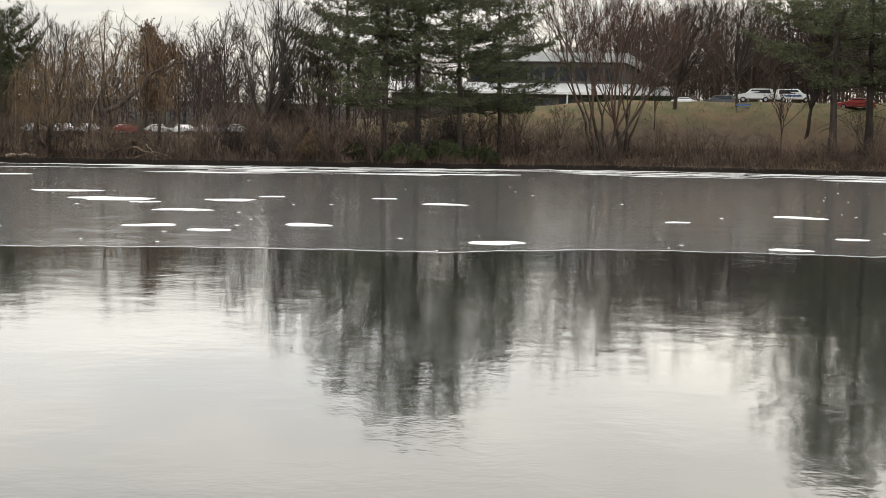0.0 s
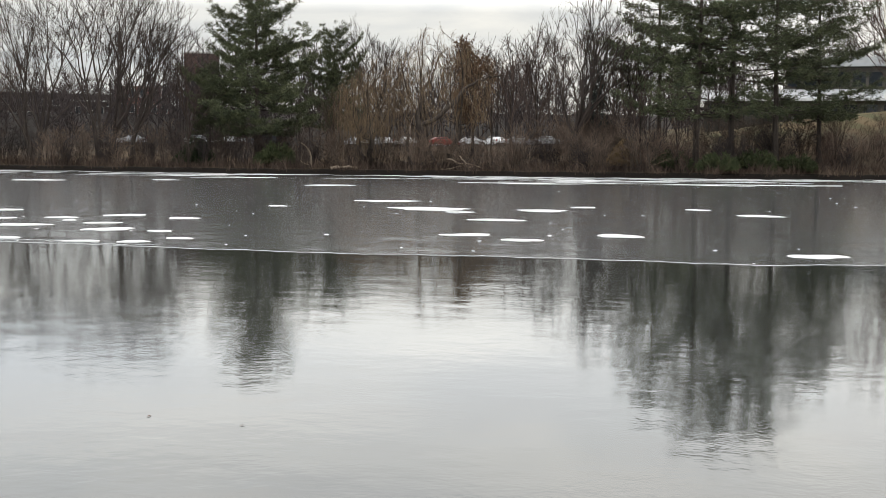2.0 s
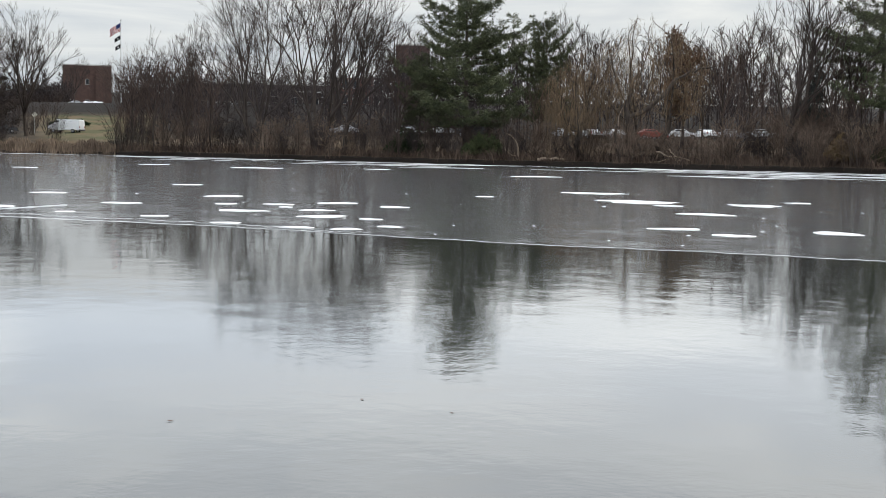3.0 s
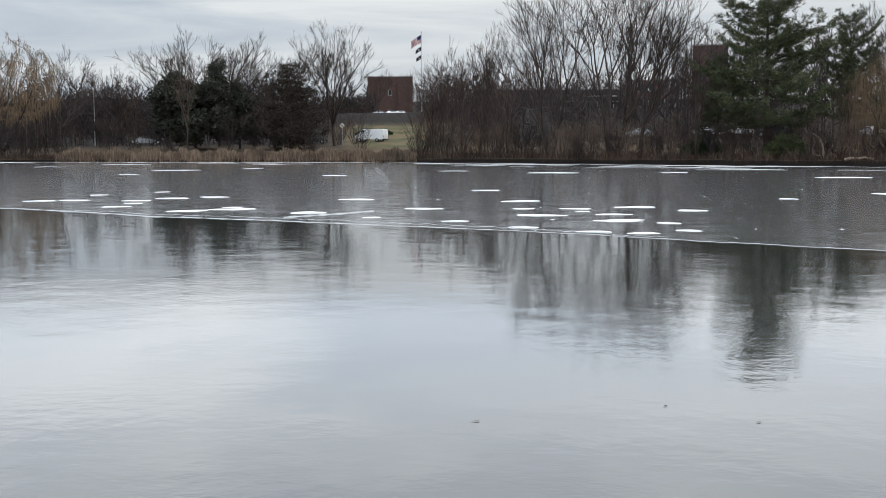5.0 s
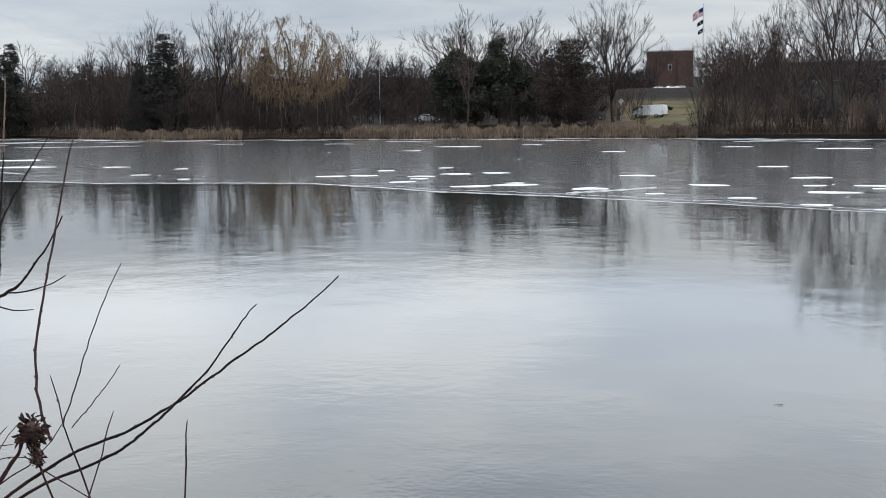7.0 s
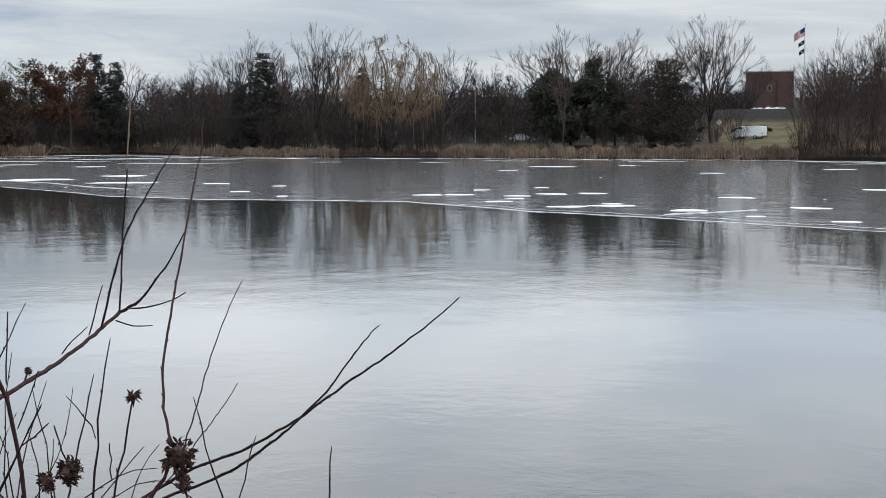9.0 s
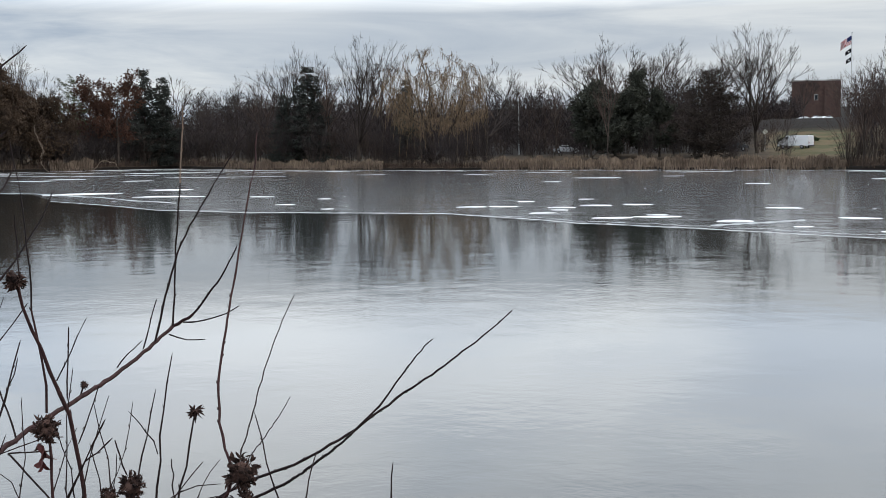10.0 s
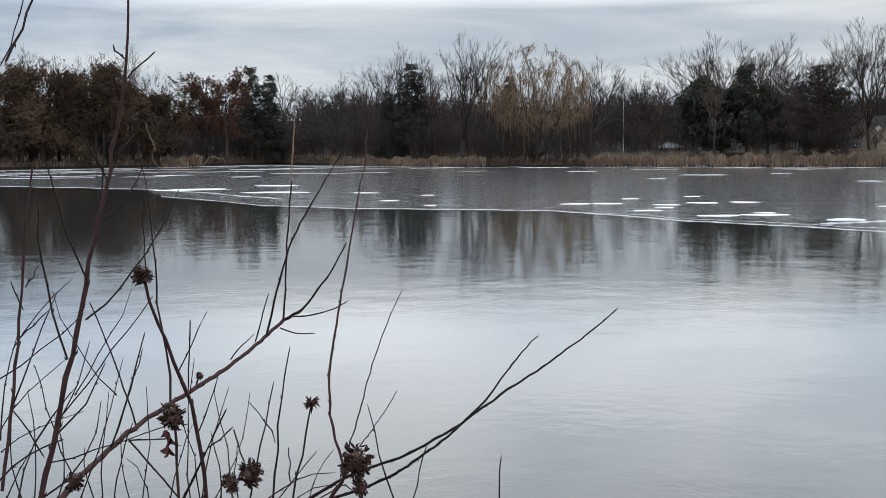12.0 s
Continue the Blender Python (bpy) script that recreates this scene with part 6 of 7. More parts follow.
def fallen_leaves():
    """Single dark leaves frozen onto the near ice."""
    rng = np.random.default_rng(61)
    made = None
    for az, r, s in ((6.42, 14.9, 0.032), (26.9, 11.7, 0.026), (35.4, 10.9, 0.03), (22.8, 11.2, 0.022)):
        if made is None:
            made = thing("fallen_leaf", Matrix(), "small dark dead leaf lying on the ice", "leaf", "leaves on the ice")
            bm = bmesh.new()
            ring = []
            for k in range(10):
                a = k * math.pi / 5
                q = 1.0 + 0.15 * math.cos(5 * a)
                ring.append(bm.verts.new((math.cos(a) * q, math.sin(a) * 0.45 * q, 0.14 * math.sin(a) ** 2 + 0.08 * math.cos(a) ** 2)))
            c = bm.verts.new((0, 0, 0.03))
            for k in range(10):
                bm.faces.new((c, ring[k], ring[(k + 1) % 10]))
            part("blade", bm, M["dead_leaves"], made)
            bm = bmesh.new()
            box(bm, (0.95, -0.03, 0.02), (1.7, 0.03, 0.08))
            part("stalk", bm, M["dead_leaves"], made)
            ob = made
        else:
            ob = copy_thing(made, Matrix())
        ob.matrix_basis = Matrix.Translation(polar(az, r, 0.004)) @ Matrix.Rotation(rng.uniform(0, 6), 4, "Z") @ Matrix.Scale(s, 4)


fallen_leaves()


# ---- the bush on the near bank ----
M["stem"] = material("red_brown_stem", (0.054, 0.027, 0.026), 0.75, (0.024, 0.013, 0.013), 60, bump=0.0008, bump_scale=300, stain=(0.045, 0.022, 0.022), stain_scale=14)
M["shoot"] = material("young_shoot", (0.024, 0.015, 0.015), 0.65, (0.012, 0.008, 0.008), 60, bump=0.0005, bump_scale=300)
M["dry_shoot"] = material("dry_shoot", (0.24, 0.17, 0.13), 0.75, (0.15, 0.105, 0.08), 60)
M["head"] = material("dry_seed_head", (0.075, 0.045, 0.037), 0.85, (0.018, 0.012, 0.011), 70, spread=0.55, per_island=True)
M["red_leaf"] = material("red_leaf", (0.10, 0.035, 0.032), 0.7, (0.05, 0.02, 0.02), 60)
bush = thing("near_bush", Matrix.Translation((-2.2, 0.9, 0.5)), "leafless red-brown bush with dry seed heads on the near bank", "bush")
bush_count = [0]


def branch_piece(name, p0, p1, bow, r0, r1, mat):
    """One branch: slightly kinked from bud to bud, with small buds standing off it. Radii in millimetres."""
    bush_count[0] += 1
    rng = np.random.default_rng(900 + bush_count[0])
    p0, p1, bow = np.array(p0), np.array(p1), np.array(bow)
    L = np.linalg.norm(p1 - p0)
    k = int(min(22, max(5, L / 0.03)))
    t = np.linspace(0, 1, k)
    P = p0 + (p1 - p0) * t[:, None] + bow * (4 * t * (1 - t))[:, None]
    P[1:-1] += rng.normal(size=(k - 2, 3)) * 0.0013 + 0.0015 * L * np.sin(t[1:-1] * rng.uniform(5, 9) + rng.uniform(0, 6))[:, None] * rng.normal(size=3)
    R = (r0 + (r1 - r0) * t) * 0.00082
    R = R * (1 + 0.2 * (np.arange(k) % 2) * rng.random(k))
    pieces = [tubes(P[None], R[None], 7)]
    # buds
    n = max(1, int(L / 0.045))
    for i in range(n):
        u = (i + rng.uniform(0.2, 0.8)) / n
        x = min(int(u * (k - 1)), k - 2)
        T = P[x + 1] - P[x]
        T /= np.linalg.norm(T) + 1e-9
        N = np.cross(T, rng.normal(size=3))
        N /= np.linalg.norm(N) + 1e-9
        b = P[x] + N * R[x] * 0.7
        s = 1.15 * min(0.006, 0.0022 + R[x])
        Q = np.stack([b, b + (T * 0.75 + N * 0.45) * s * 0.7, b + (T * 0.9 + N * 0.35) * s * 1.6])
        pieces.append(tubes(Q[None], np.array([[0.8, 0.75, 0.1]]) * s * 0.32, 5))
    tip = tubes(np.stack([P[-1], P[-1] + (P[-1] - P[-2]) / (np.linalg.norm(P[-1] - P[-2]) + 1e-9) * 0.006])[None], np.array([[R[-1], 0.0003]]), 7)
    pieces.append(tip)
    V, F = joined(pieces)
    o = np.array(bush.matrix_basis.translation)
    return mesh_object(name, V - o, F, M[mat], bush, smooth_shade=True)


def stem(p0, p1, bow, r0, r1):
    branch_piece("stem", p0, p1, bow, r0, r1, "stem")


def shoot(p0, p1, bow, r0, r1):
    branch_piece("shoot", p0, p1, bow, r0, r1, "shoot")


def dry_shoot(p0, p1, bow, r0, r1):
    branch_piece("shoot", p0, p1, bow, r0, r1, "dry_shoot")


def curled_leaf(rng, b, d, L, ww, V, F):
    """Adds one small curled leaf from b along d to the lists."""
    s = np.cross(d, rng.normal(size=3))
    s /= np.linalg.norm(s)
    q = np.cross(d, s)
    o = len(V)
    curl = rng.uniform(-1.2, 1.6)
    for u, k in ((0.0, 0.5), (0.35, 1.0), (0.7, 0.8), (1.0, 0.1)):
        c0 = b + d * L * u * (1 - 0.3 * u * abs(curl)) + q * L * curl * u * u * 0.6
        V += [tuple(c0 - s * ww * k), tuple(c0 + q * ww * 0.6 * k), tuple(c0 + s * ww * k)]
    for j in range(3):
        a = o + j * 3
        F += [(a, a + 1, a + 4, a + 3), (a + 1, a + 2, a + 5, a + 4)]


def dry_leaf(c, w):
    """A withered leaf, folded along its rib, hanging by its stalk."""
    bush_count[0] += 1
    rng = np.random.default_rng(700 + bush_count[0])
    V, F = [], []
    for d in ((0.2, 0.1, -1), (0.9, 0.2, -0.5), (-0.7, 0.3, -0.6)):
        d = np.array(d) / np.linalg.norm(d)
        curled_leaf(rng, np.zeros(3), d, w, w * 0.3, V, F)
    o = np.array(c) - np.array(bush.matrix_basis.translation)
    mesh_object("leaf", np.array(V) + o, F, M["red_leaf"], bush, "withered dark red leaf")


def seed_head(c, w, tall=1.0):
    """A dry rosette: many small curled leaves crumpled round a knot."""
    bush_count[0] += 1
    rng = np.random.default_rng(700 + bush_count[0])
    V, F = [], []
    full = tall > 0.8
    for i in range(190 if full else 46):
        d = rng.normal(size=3)
        d /= np.linalg.norm(d)
        b = d * w * (rng.uniform(0.16, 0.36) if full else 0.1) * np.array((1, 1, tall))
        t = d + rng.normal(size=3) * 0.55
        curled_leaf(rng, b, t / np.linalg.norm(t), w * (rng.uniform(0.10, 0.27) if full else rng.uniform(0.2, 0.5)), w * rng.uniform(0.022, 0.065), V, F)
    bm = bmesh.new()
    bmesh.ops.create_icosphere(bm, subdivisions=2, radius=w * (0.26 if full else 0.14))
    base = len(V)
    V += [tuple(np.array(v.co) * (1, 1, tall) * rng.uniform(0.85, 1.15)) for v in bm.verts]
    F += [tuple(base + v.index for v in f.verts) for f in bm.faces]
    bm.free()
    o = np.array(c) - np.array(bush.matrix_basis.translation)
    ob = mesh_object("seed_head", np.array(V) + o, F, M["head"], bush, "dry dark brown seed head")


stem((-2.185, 0.523, 1.935), (-2.223, 0.624, 2.322), (0.001, 0.001, -0.003), 4.7, 3.6)
stem((-2.223, 0.624, 2.322), (-2.277, 0.688, 2.673), (0.006, 0.011, -0.004), 3.6, 1.7)
shoot((-2.193, 0.599, 2.226), (-2.216, 0.547, 2.410), (-0.002, -0.004, -0.001), 1.7, 1.2)
shoot((-2.180, 0.564, 2.125), (-2.238, 0.540, 2.358), (-0.004, -0.008, -0.002), 1.9, 1.3)
shoot((-2.220, 0.637, 2.368), (-2.218, 0.590, 2.448), (0.000, 0.001, 0.001), 1.8, 1.4)
shoot((-2.219, 0.630, 2.315), (-2.248, 0.693, 2.384), (0.002, 0.004, -0.004), 1.8, 1.3)
shoot((-2.226, 0.652, 2.405), (-2.237, 0.680, 2.434), (0.000, 0.000, 0.000), 1.8, 1.6)
shoot((-2.249, 0.665, 2.480), (-2.236, 0.653, 2.516), (0.000, 0.000, 0.000), 1.5, 1.3)
shoot((-2.251, 0.673, 2.544), (-2.239, 0.655, 2.559), (0.000, 0.000, 0.000), 1.5, 1.3)
shoot((-2.247, 0.676, 2.517), (-2.271, 0.721, 2.555), (0.000, 0.000, 0.000), 1.5, 1.2)
shoot((-2.778, 0.746, 2.247), (-2.836, 0.778, 2.445), (0.002, 0.003, -0.001), 2.1, 1.7)
shoot((-2.192, 0.593, 2.177), (-2.270, 0.752, 2.349), (0.006, 0.008, -0.013), 1.7, 1.1)
stem((-2.108, 0.461, 1.972), (-2.221, 0.533, 2.387), (0.001, 0.000, -0.007), 2.9, 1.6)
shoot((-2.173, 0.492, 2.238), (-2.163, 0.503, 2.205), (0.000, 0.000, 0.000), 0.9, 1.1)
shoot((-2.163, 0.509, 2.230), (-2.178, 0.528, 2.255), (0.000, 0.000, 0.000), 1.2, 0.8)
shoot((-2.151, 0.498, 2.165), (-2.178, 0.538, 2.193), (0.000, 0.000, 0.000), 1.4, 0.8)
shoot((-2.130, 0.481, 2.077), (-2.194, 0.553, 2.211), (-0.001, -0.002, -0.001), 1.6, 0.8)
stem((-2.409, 0.828, 1.835), (-2.393, 0.787, 2.037), (0.004, 0.007, 0.003), 4.2, 3.7)
stem((-2.393, 0.787, 2.037), (-2.384, 0.728, 2.209), (-0.002, -0.003, -0.000), 3.7, 2.7)
stem((-2.400, 0.769, 2.005), (-2.421, 0.757, 2.164), (0.002, 0.004, 0.001), 2.4, 1.8)
shoot((-2.421, 0.757, 2.164), (-2.503, 0.755, 2.423), (0.003, 0.006, -0.001), 1.8, 1.0)
shoot((-2.393, 0.730, 2.314), (-2.385, 0.731, 2.231), (0.000, 0.000, 0.000), 1.1, 1.3)
stem((-3.181, 0.745, 1.655), (-3.924, 1.280, 1.722), (-0.017, -0.033, -0.005), 8.1, 7.6)
stem((-3.924, 1.280, 1.722), (-4.421, 1.748, 1.828), (-0.001, -0.005, -0.018), 7.6, 7.0)
stem((-4.421, 1.748, 1.828), (-4.345, 1.791, 1.873), (0.001, 0.001, -0.002), 6.6, 5.8)
shoot((-4.345, 1.791, 1.873), (-4.107, 1.846, 2.106), (0.005, 0.008, -0.003), 4.6, 2.6)
shoot((-4.374, 1.730, 1.835), (-4.393, 1.776, 2.307), (-0.001, -0.002, 0.000), 3.9, 3.1)
dry_shoot((-4.393, 1.776, 2.307), (-4.405, 1.796, 2.557), (0.000, 0.001, -0.000), 3.3, 2.5)
shoot((-4.305, 1.642, 1.799), (-4.289, 1.720, 2.085), (-0.001, -0.002, 0.001), 4.5, 3.8)
shoot((-4.289, 1.720, 2.085), (-4.300, 1.972, 2.465), (-0.004, -0.008, 0.002), 3.8, 2.1)
shoot((-4.359, 1.761, 1.846), (-4.093, 1.841, 1.919), (0.004, 0.005, -0.012), 3.3, 2.0)
shoot((-4.378, 1.718, 1.807), (-4.414, 1.857, 1.773), (-0.000, -0.002, -0.009), 2.9, 2.0)
shoot((-4.227, 1.574, 1.792), (-4.123, 1.583, 1.955), (-0.000, -0.000, 0.001), 2.8, 1.8)
shoot((-4.071, 1.436, 1.768), (-4.042, 1.502, 1.844), (-0.002, -0.002, 0.003), 2.4, 1.7)
shoot((-3.972, 1.295, 1.716), (-3.969, 1.307, 1.753), (0.000, 0.000, -0.000), 3.3, 2.3)
shoot((-3.514, 0.978, 1.686), (-3.467, 1.065, 1.689), (0.000, -0.000, -0.001), 2.6, 1.8)
shoot((-3.514, 0.978, 1.686), (-3.347, 1.054, 1.568), (0.001, 0.001, -0.001), 2.8, 2.8)
shoot((-3.606, 1.020, 1.702), (-3.786, 0.953, 2.005), (0.004, 0.007, 0.000), 2.9, 1.8)
shoot((-2.590, 0.716, 1.896), (-2.625, 0.789, 2.084), (0.001, 0.002, -0.002), 2.4, 1.3)
shoot((-2.612, 0.751, 1.970), (-2.625, 0.784, 2.055), (0.000, 0.000, 0.000), 1.6, 1.1)
stem((-3.026, 1.348, 1.685), (-3.237, 1.430, 1.979), (-0.011, -0.022, -0.007), 3.8, 3.4)
stem((-3.237, 1.430, 1.979), (-3.460, 1.597, 2.290), (-0.000, -0.002, -0.007), 3.4, 2.6)
stem((-3.460, 1.597, 2.290), (-3.551, 1.668, 2.457), (0.002, 0.003, -0.002), 2.6, 1.9)
stem((-2.039, 0.892, 1.915), (-2.030, 0.915, 1.963), (0.002, 0.003, -0.001), 3.4, 2.8)
shoot((-2.025, 0.922, 1.943), (-2.016, 0.933, 1.914), (0.001, 0.002, 0.001), 2.1, 1.8)
shoot((-4.121, 1.902, 1.348), (-3.938, 2.046, 1.454), (0.002, 0.002, -0.004), 5.6, 5.1)
shoot((-4.296, 1.769, 1.220), (-4.121, 1.902, 1.348), (-0.001, -0.001, 0.005), 6.6, 5.6)
shoot((-3.938, 2.046, 1.454), (-3.905, 2.343, 1.616), (0.001, 0.001, -0.006), 5.1, 4.7)
shoot((-3.905, 2.343, 1.616), (-3.470, 2.458, 1.919), (0.007, 0.012, -0.003), 4.7, 2.1)
shoot((-4.337, 1.900, 1.203), (-4.155, 2.044, 1.310), (0.002, 0.003, -0.005), 6.3, 5.6)
shoot((-4.155, 2.044, 1.310), (-3.551, 1.942, 1.594), (0.004, 0.008, 0.002), 5.6, 4.0)
shoot((-3.551, 1.942, 1.594), (-3.488, 2.086, 1.770), (0.003, 0.004, -0.004), 4.0, 3.0)
shoot((-3.488, 2.086, 1.770), (-3.246, 2.028, 1.900), (-0.001, -0.002, 0.005), 3.0, 1.8)
shoot((-3.427, 1.543, 1.607), (-3.682, 1.728, 1.756), (-0.001, -0.003, -0.004), 2.4, 2.1)
shoot((-3.682, 1.728, 1.756), (-3.877, 1.932, 1.968), (-0.004, -0.008, -0.001), 2.1, 1.4)
shoot((-3.507, 1.601, 1.581), (-3.996, 1.969, 1.627), (-0.000, -0.002, -0.009), 2.0, 1.5)
shoot((-2.127, 1.037, 1.872), (-2.156, 1.009, 2.013), (-0.001, -0.002, -0.000), 1.6, 0.9)
shoot((-2.069, 1.040, 1.886), (-2.109, 1.085, 1.954), (0.000, 0.000, 0.000), 1.3, 0.9)
shoot((-2.007, 1.154, 1.885), (-2.010, 1.159, 1.945), (0.000, 0.000, 0.000), 1.5, 1.1)
shoot((-2.170, 0.856, 1.888), (-2.174, 0.888, 2.111), (-0.002, -0.003, 0.000), 2.0, 1.0)
shoot((-2.185, 0.837, 1.941), (-2.200, 0.871, 2.056), (0.000, 0.000, -0.000), 1.5, 0.9)
shoot((-2.193, 0.870, 1.968), (-2.196, 0.833, 2.031), (0.001, 0.003, 0.002), 1.2, 0.8)
shoot((-2.156, 0.882, 1.888), (-2.134, 0.903, 2.024), (0.000, 0.001, 0.000), 1.9, 1.5)
shoot((-2.164, 0.880, 1.965), (-2.160, 0.880, 1.915), (0.000, 0.000, 0.000), 1.0, 1.2)
shoot((-2.397, 0.953, 1.821), (-2.464, 1.047, 1.871), (-0.000, -0.000, -0.001), 1.4, 1.0)
shoot((-2.442, 0.889, 1.937), (-2.430, 0.902, 1.883), (0.000, 0.000, 0.000), 1.3, 1.5)
shoot((-2.187, 0.825, 1.888), (-2.216, 0.839, 1.913), (0.000, 0.000, 0.000), 1.7, 1.6)
shoot((-2.186, 0.725, 1.907), (-2.166, 0.783, 2.030), (-0.000, -0.001, 0.000), 2.5, 1.5)
shoot((-2.175, 0.757, 1.976), (-2.160, 0.789, 2.005), (0.000, 0.000, -0.001), 1.3, 1.3)
stem((-2.142, 0.704, 1.917), (-2.151, 0.704, 2.017), (0.000, 0.000, 0.000), 2.4, 2.1)
shoot((-2.111, 0.458, 1.985), (-2.177, 0.551, 2.014), (-0.003, -0.004, 0.006), 1.5, 1.2)
shoot((-2.183, 0.527, 1.936), (-2.254, 0.624, 2.043), (0.008, 0.013, -0.012), 1.7, 0.8)
shoot((-2.231, 0.555, 2.010), (-2.256, 0.631, 2.099), (0.004, 0.006, -0.006), 1.8, 1.1)
shoot((-2.281, 0.572, 2.023), (-2.319, 0.624, 2.122), (0.002, 0.004, -0.003), 1.3, 0.8)
shoot((-2.510, 0.578, 2.066), (-2.470, 0.622, 1.894), (-0.002, -0.004, -0.001), 0.9, 1.3)
shoot((-2.315, 0.510, 2.036), (-2.290, 0.546, 1.970), (0.000, 0.000, 0.000), 1.2, 1.3)
shoot((-2.484, 0.612, 1.982), (-2.525, 0.776, 2.160), (-0.000, -0.001, -0.003), 1.5, 1.0)
shoot((-2.432, 0.511, 2.062), (-2.377, 0.628, 2.160), (0.001, 0.002, -0.003), 1.4, 0.9)
shoot((-2.587, 0.862, 2.110), (-2.581, 0.854, 1.990), (0.000, 0.000, 0.000), 1.3, 1.6)
shoot((-2.591, 0.840, 2.019), (-2.575, 0.887, 2.120), (0.000, 0.001, -0.000), 1.6, 1.0)
shoot((-2.557, 0.901, 2.008), (-2.566, 0.868, 1.915), (0.000, 0.000, 0.000), 1.0, 1.5)
shoot((-2.490, 0.588, 1.907), (-2.499, 0.787, 1.943), (-0.000, -0.001, -0.004), 1.5, 1.0)
shoot((-2.026, 0.508, 2.600), (-1.984, 0.466, 2.519), (0.001, 0.002, -0.002), 1.5, 1.9)
shoot((-2.137, 0.516, 2.613), (-2.092, 0.478, 2.523), (0.000, 0.001, -0.001), 0.9, 1.1)
shoot((-2.034, 0.461, 2.409), (-2.023, 0.484, 2.424), (0.000, 0.000, 0.000), 1.2, 0.8)
shoot((-2.114, 0.462, 2.038), (-2.112, 0.489, 2.177), (-0.003, -0.005, 0.001), 1.2, 0.7)
shoot((-2.097, 0.479, 1.962), (-2.176, 0.563, 2.076), (-0.006, -0.010, 0.003), 1.5, 0.8)
shoot((-2.680, 0.844, 1.765), (-2.667, 0.892, 1.912), (-0.003, -0.005, 0.002), 1.5, 0.9)
shoot((-2.548, 1.085, 1.760), (-2.603, 1.204, 1.824), (0.004, 0.006, -0.010), 1.5, 1.0)
shoot((-2.334, 0.658, 1.876), (-2.329, 0.688, 1.991), (-0.002, -0.004, 0.001), 1.3, 0.9)
shoot((-2.350, 0.834, 1.847), (-2.365, 0.825, 1.951), (0.002, 0.004, 0.001), 1.4, 0.9)
shoot((-2.175, 0.745, 1.903), (-2.197, 0.726, 2.026), (0.001, 0.003, 0.001), 1.2, 0.7)
shoot((-2.323, 0.679, 1.876), (-2.336, 0.672, 1.975), (-0.002, -0.004, -0.001), 1.1, 0.8)
shoot((-2.341, 0.850, 1.846), (-2.414, 0.848, 2.005), (0.003, 0.005, -0.000), 1.4, 0.8)
shoot((-2.406, 0.731, 1.848), (-2.426, 0.705, 1.911), (0.002, 0.005, 0.003), 1.2, 0.8)
shoot((-2.249, 0.609, 1.904), (-2.261, 0.600, 1.974), (-0.002, -0.004, -0.001), 1.2, 0.8)
shoot((-2.376, 0.582, 1.877), (-2.386, 0.584, 2.002), (0.006, 0.011, -0.000), 1.3, 0.8)
shoot((-2.190, 0.922, 1.874), (-2.269, 0.996, 1.922), (-0.003, -0.004, 0.001), 1.0, 0.7)
shoot((-2.128, 0.830, 1.902), (-2.067, 0.908, 1.945), (-0.002, -0.003, 0.010), 1.2, 0.8)
shoot((-2.061, 0.953, 1.901), (-2.109, 0.867, 1.902), (-0.000, 0.004, 0.023), 1.0, 0.8)
shoot((-2.095, 0.483, 1.961), (-2.108, 0.475, 2.052), (-0.002, -0.004, -0.001), 1.2, 0.7)
shoot((-2.207, 0.481, 1.934), (-2.224, 0.580, 2.074), (-0.002, -0.004, 0.001), 1.2, 0.6)
shoot((-2.240, 0.524, 1.919), (-2.306, 0.532, 2.057), (0.003, 0.005, -0.001), 1.3, 0.7)
shoot((-2.309, 0.602, 1.891), (-2.342, 0.679, 2.088), (0.002, 0.003, -0.003), 1.4, 0.7)
shoot((-2.343, 0.643, 1.876), (-2.349, 0.658, 2.036), (-0.003, -0.005, 0.000), 1.3, 0.7)
shoot((-2.411, 0.722, 1.848), (-2.469, 0.749, 2.015), (0.004, 0.007, -0.002), 1.3, 0.8)
shoot((-2.470, 0.819, 1.819), (-2.531, 0.850, 2.044), (-0.004, -0.007, -0.001), 1.5, 0.8)
shoot((-2.269, 0.777, 1.875), (-2.309, 0.836, 2.033), (-0.002, -0.003, -0.000), 1.3, 0.7)
shoot((-2.148, 0.794, 1.903), (-2.154, 0.796, 1.980), (-0.003, -0.005, -0.000), 1.2, 0.7)
shoot((-2.218, 0.479, 2.030), (-2.234, 0.569, 2.114), (-0.004, -0.006, 0.005), 1.1, 0.6)
shoot((-2.269, 0.506, 2.131), (-2.288, 0.591, 2.221), (-0.003, -0.005, 0.003), 1.1, 0.7)
shoot((-2.475, 0.633, 2.017), (-2.493, 0.732, 2.175), (0.003, 0.004, -0.004), 1.3, 0.7)
shoot((-2.542, 0.717, 1.997), (-2.606, 0.630, 2.170), (-0.005, -0.011, -0.008), 1.3, 0.7)
shoot((-2.545, 0.886, 1.790), (-2.575, 0.966, 1.965), (0.006, 0.010, -0.005), 1.2, 0.7)
shoot((-2.527, 0.524, 1.926), (-2.469, 0.640, 1.989), (-0.002, -0.003, 0.007), 1.1, 0.7)
stem((-2.011, 0.067, 0.200), (-2.185, 0.523, 1.935), (-0.000, 0.001, -0.000), 5.1, 4.7)
stem((-2.583, 1.067, 0.200), (-2.409, 0.828, 1.835), (0.001, -0.001, -0.000), 4.7, 4.2)
stem((-2.705, 0.469, 0.200), (-3.181, 0.745, 1.655), (0.217, -0.125, 0.340), 8.9, 8.1)
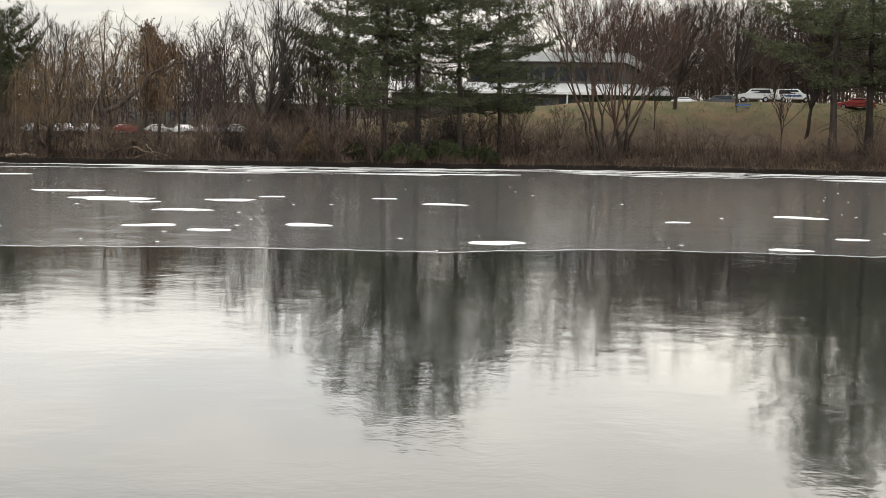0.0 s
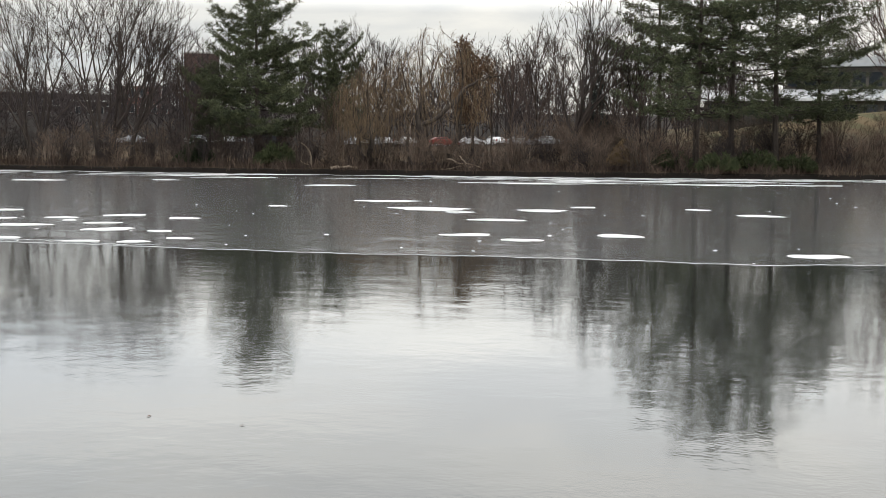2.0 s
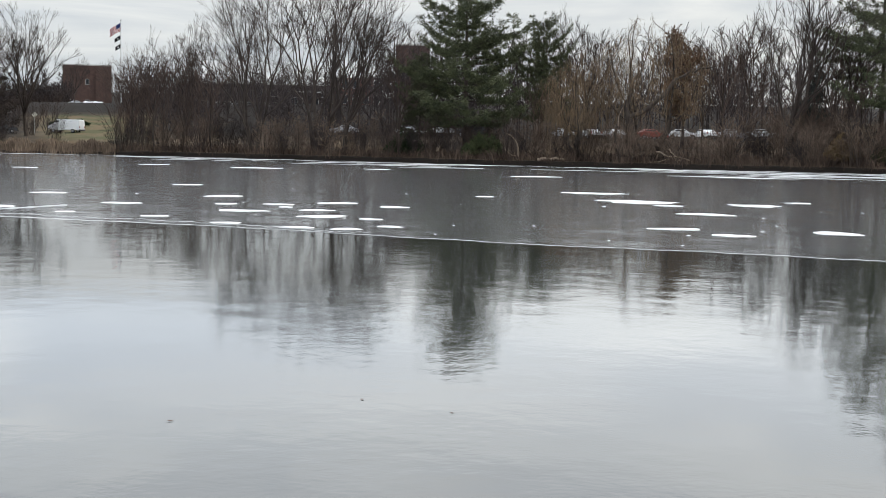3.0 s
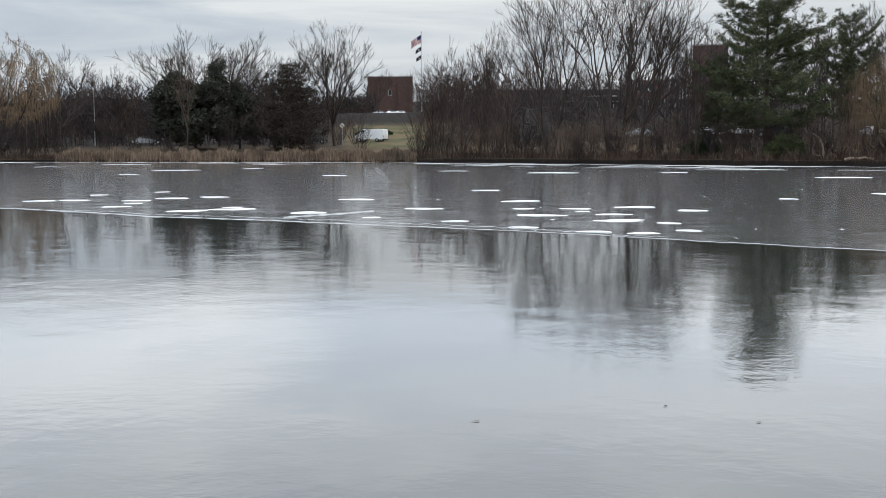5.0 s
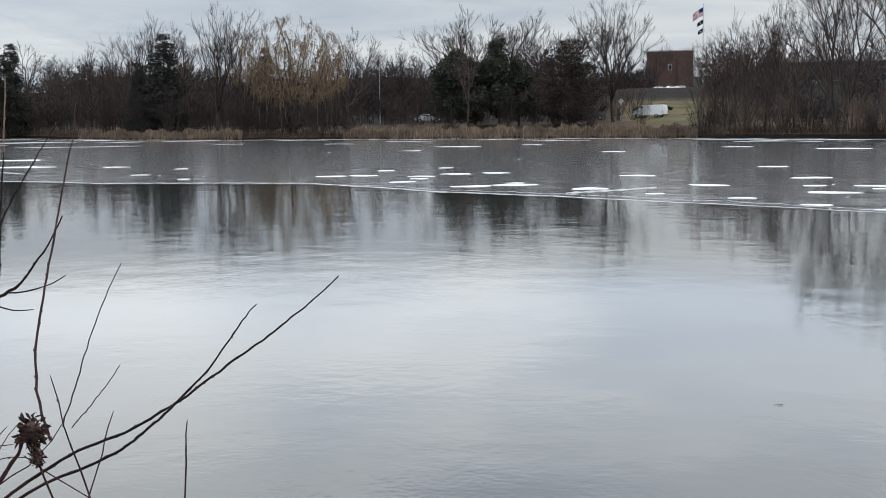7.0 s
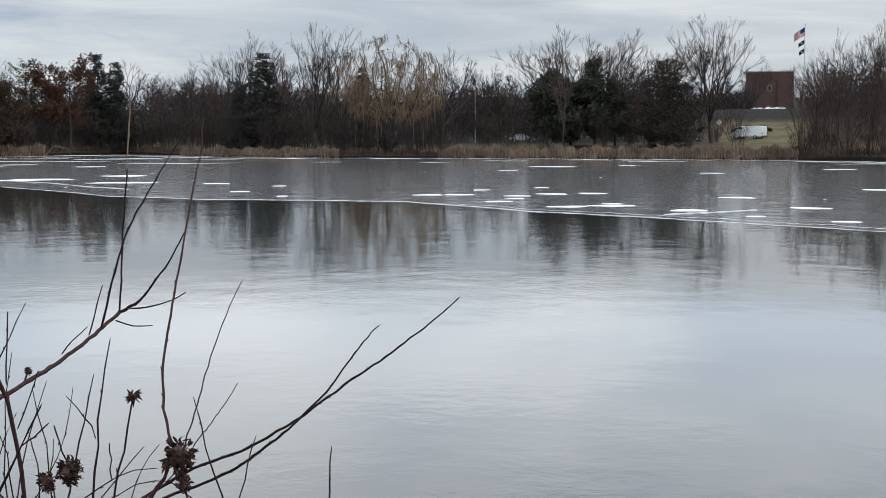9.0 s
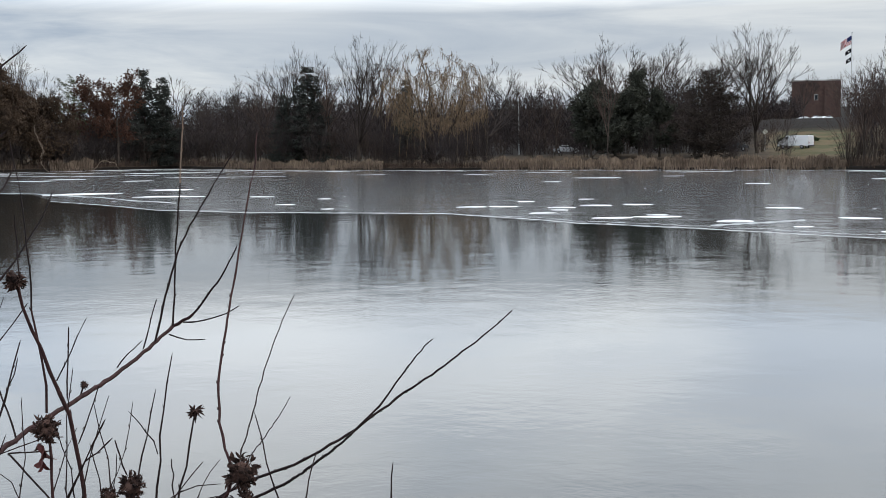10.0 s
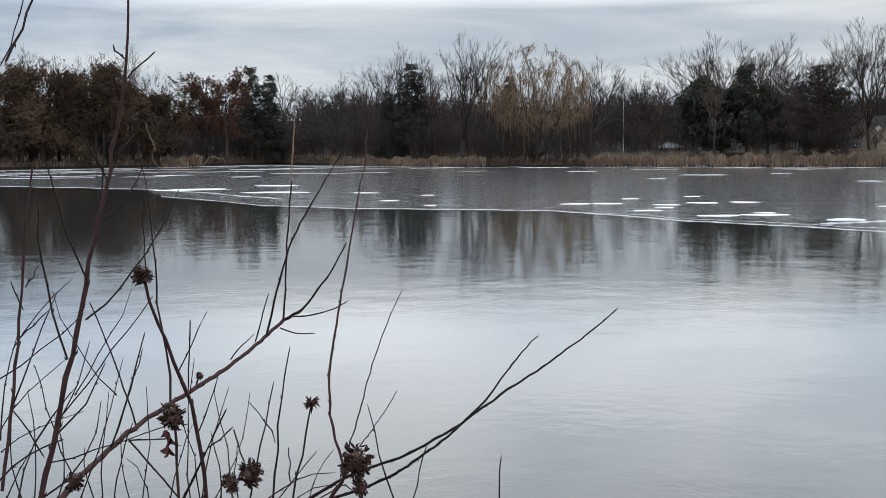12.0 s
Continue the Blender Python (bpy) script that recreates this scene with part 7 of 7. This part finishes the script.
stem((-2.845, 1.278, -0.250), (-3.347, 1.054, 1.568), (0.240, 0.107, 0.200), 3.0, 2.8)
stem((-2.241, 0.380, 0.200), (-2.039, 0.892, 1.915), (-0.040, -0.102, 0.052), 3.7, 3.4)
stem((-1.644, 1.337, 0.200), (-2.016, 0.933, 1.914), (0.004, 0.004, 0.002), 1.9, 1.8)
stem((-4.735, 1.437, -0.250), (-4.296, 1.769, 1.220), (-0.155, -0.117, 0.157), 7.2, 6.6)
stem((-4.767, 1.557, -0.250), (-4.337, 1.900, 1.203), (-0.174, -0.138, 0.216), 6.9, 6.3)
stem((-1.763, 1.417, 0.200), (-2.127, 1.037, 1.872), (-0.001, -0.001, -0.001), 1.7, 1.6)
stem((-1.783, 0.656, 0.200), (-2.069, 1.040, 1.886), (0.120, -0.121, 0.092), 1.4, 1.3)
stem((-1.927, 1.011, 0.200), (-2.007, 1.154, 1.885), (-0.000, 0.000, -0.000), 1.7, 1.5)
stem((-2.117, 0.665, 0.200), (-2.170, 0.856, 1.888), (-0.000, 0.001, -0.000), 2.2, 2.0)
stem((-2.433, 0.611, 0.200), (-2.156, 0.882, 1.888), (0.001, 0.001, -0.000), 2.1, 1.9)
stem((-2.073, 0.509, 0.200), (-2.397, 0.953, 1.821), (0.153, -0.209, 0.245), 1.6, 1.4)
stem((-1.794, 0.627, 0.200), (-2.187, 0.825, 1.888), (0.213, -0.097, 0.154), 1.9, 1.7)
stem((-2.364, 0.205, 0.200), (-2.186, 0.725, 1.907), (-0.018, -0.053, 0.022), 2.7, 2.5)
stem((-1.986, 0.695, 0.200), (-2.142, 0.704, 1.917), (-0.000, 0.000, -0.000), 2.6, 2.4)
stem((-1.959, 0.024, 0.200), (-2.183, 0.527, 1.936), (0.102, -0.229, 0.196), 1.9, 1.7)
stem((-1.890, 0.194, 0.200), (-2.097, 0.479, 1.962), (0.199, -0.100, 0.110), 1.6, 1.5)
stem((-2.761, 0.422, 0.200), (-2.680, 0.844, 1.765), (0.001, 0.003, -0.001), 1.6, 1.5)
stem((-2.375, 0.563, 0.200), (-2.548, 1.085, 1.760), (0.082, -0.247, 0.278), 1.6, 1.5)
stem((-2.367, 0.311, 0.200), (-2.334, 0.658, 1.876), (0.000, 0.001, -0.000), 1.4, 1.3)
stem((-2.174, 0.872, 0.200), (-2.350, 0.834, 1.847), (-0.001, -0.000, -0.000), 1.5, 1.4)
stem((-1.916, 0.928, 0.200), (-2.175, 0.745, 1.903), (-0.001, -0.000, -0.000), 1.3, 1.2)
stem((-2.030, 0.927, 0.200), (-2.323, 0.679, 1.876), (-0.001, -0.001, -0.000), 1.2, 1.1)
stem((-1.796, 0.773, 0.200), (-2.341, 0.850, 1.846), (0.032, -0.005, 0.012), 1.5, 1.4)
stem((-2.051, 1.152, 0.200), (-2.406, 0.731, 1.848), (0.017, 0.020, 0.010), 1.3, 1.2)
stem((-1.879, 1.016, 0.200), (-2.249, 0.609, 1.904), (0.005, 0.005, 0.002), 1.4, 1.2)
stem((-2.416, 0.221, 0.200), (-2.376, 0.582, 1.877), (0.000, 0.001, -0.000), 1.4, 1.3)
stem((-1.802, 0.601, 0.200), (-2.190, 0.922, 1.874), (0.214, -0.161, 0.229), 1.2, 1.0)
stem((-2.468, 0.398, 0.200), (-2.128, 0.830, 1.902), (-0.142, -0.180, 0.170), 1.3, 1.2)
stem((-1.772, 1.421, 0.200), (-2.061, 0.953, 1.901), (0.124, 0.200, 0.179), 1.1, 1.0)
stem((-2.360, 0.377, 0.200), (-2.109, 0.867, 1.902), (-0.132, -0.257, 0.291), 0.9, 0.8)
stem((-1.757, 0.803, 0.200), (-2.095, 0.483, 1.961), (-0.000, -0.000, -0.000), 1.3, 1.2)
stem((-2.078, -0.053, 0.200), (-2.207, 0.481, 1.934), (0.025, -0.105, 0.050), 1.3, 1.2)
stem((-1.860, 0.387, 0.200), (-2.240, 0.524, 1.919), (0.080, -0.022, 0.029), 1.4, 1.3)
stem((-2.133, 0.081, 0.200), (-2.309, 0.602, 1.891), (0.016, -0.048, 0.020), 1.5, 1.4)
stem((-2.209, 0.599, 0.200), (-2.343, 0.643, 1.876), (-0.000, 0.000, -0.000), 1.4, 1.3)
stem((-1.987, 0.372, 0.200), (-2.411, 0.722, 1.848), (0.016, -0.014, 0.008), 1.4, 1.3)
stem((-1.955, 0.705, 0.200), (-2.470, 0.819, 1.819), (-0.003, 0.001, -0.001), 1.7, 1.5)
stem((-1.915, 0.357, 0.200), (-2.269, 0.777, 1.875), (0.023, -0.028, 0.014), 1.4, 1.3)
stem((-1.882, 0.989, 0.200), (-2.148, 0.794, 1.903), (-0.001, -0.001, -0.000), 1.3, 1.2)
stem((-2.457, 0.343, 0.200), (-2.545, 0.886, 1.790), (0.014, -0.086, 0.042), 1.3, 1.2)
seed_head((-1.997, 0.915, 1.976), 0.056, 1.06)
seed_head((-1.992, 0.919, 1.941), 0.027, 1.33)
seed_head((-2.134, 0.905, 2.036), 0.033, 0.76)
seed_head((-2.217, 0.839, 1.919), 0.046, 1.13)
seed_head((-2.156, 0.784, 1.928), 0.028, 1.20)
seed_head((-2.154, 0.701, 2.034), 0.046, 1.04)
seed_head((-2.386, 0.725, 2.215), 0.041, 1.00)
seed_head((-2.365, 0.606, 1.904), 0.034, 1.29)
seed_head((-3.970, 1.305, 1.746), 0.027, 1.14)
seed_head((-2.153, 0.788, 1.918), 0.019, 1.10)
dry_leaf((-2.154, 0.696, 2.007), 0.025)
dry_leaf((-2.154, 0.694, 1.990), 0.021)
dry_leaf((-2.158, 0.691, 2.014), 0.017)
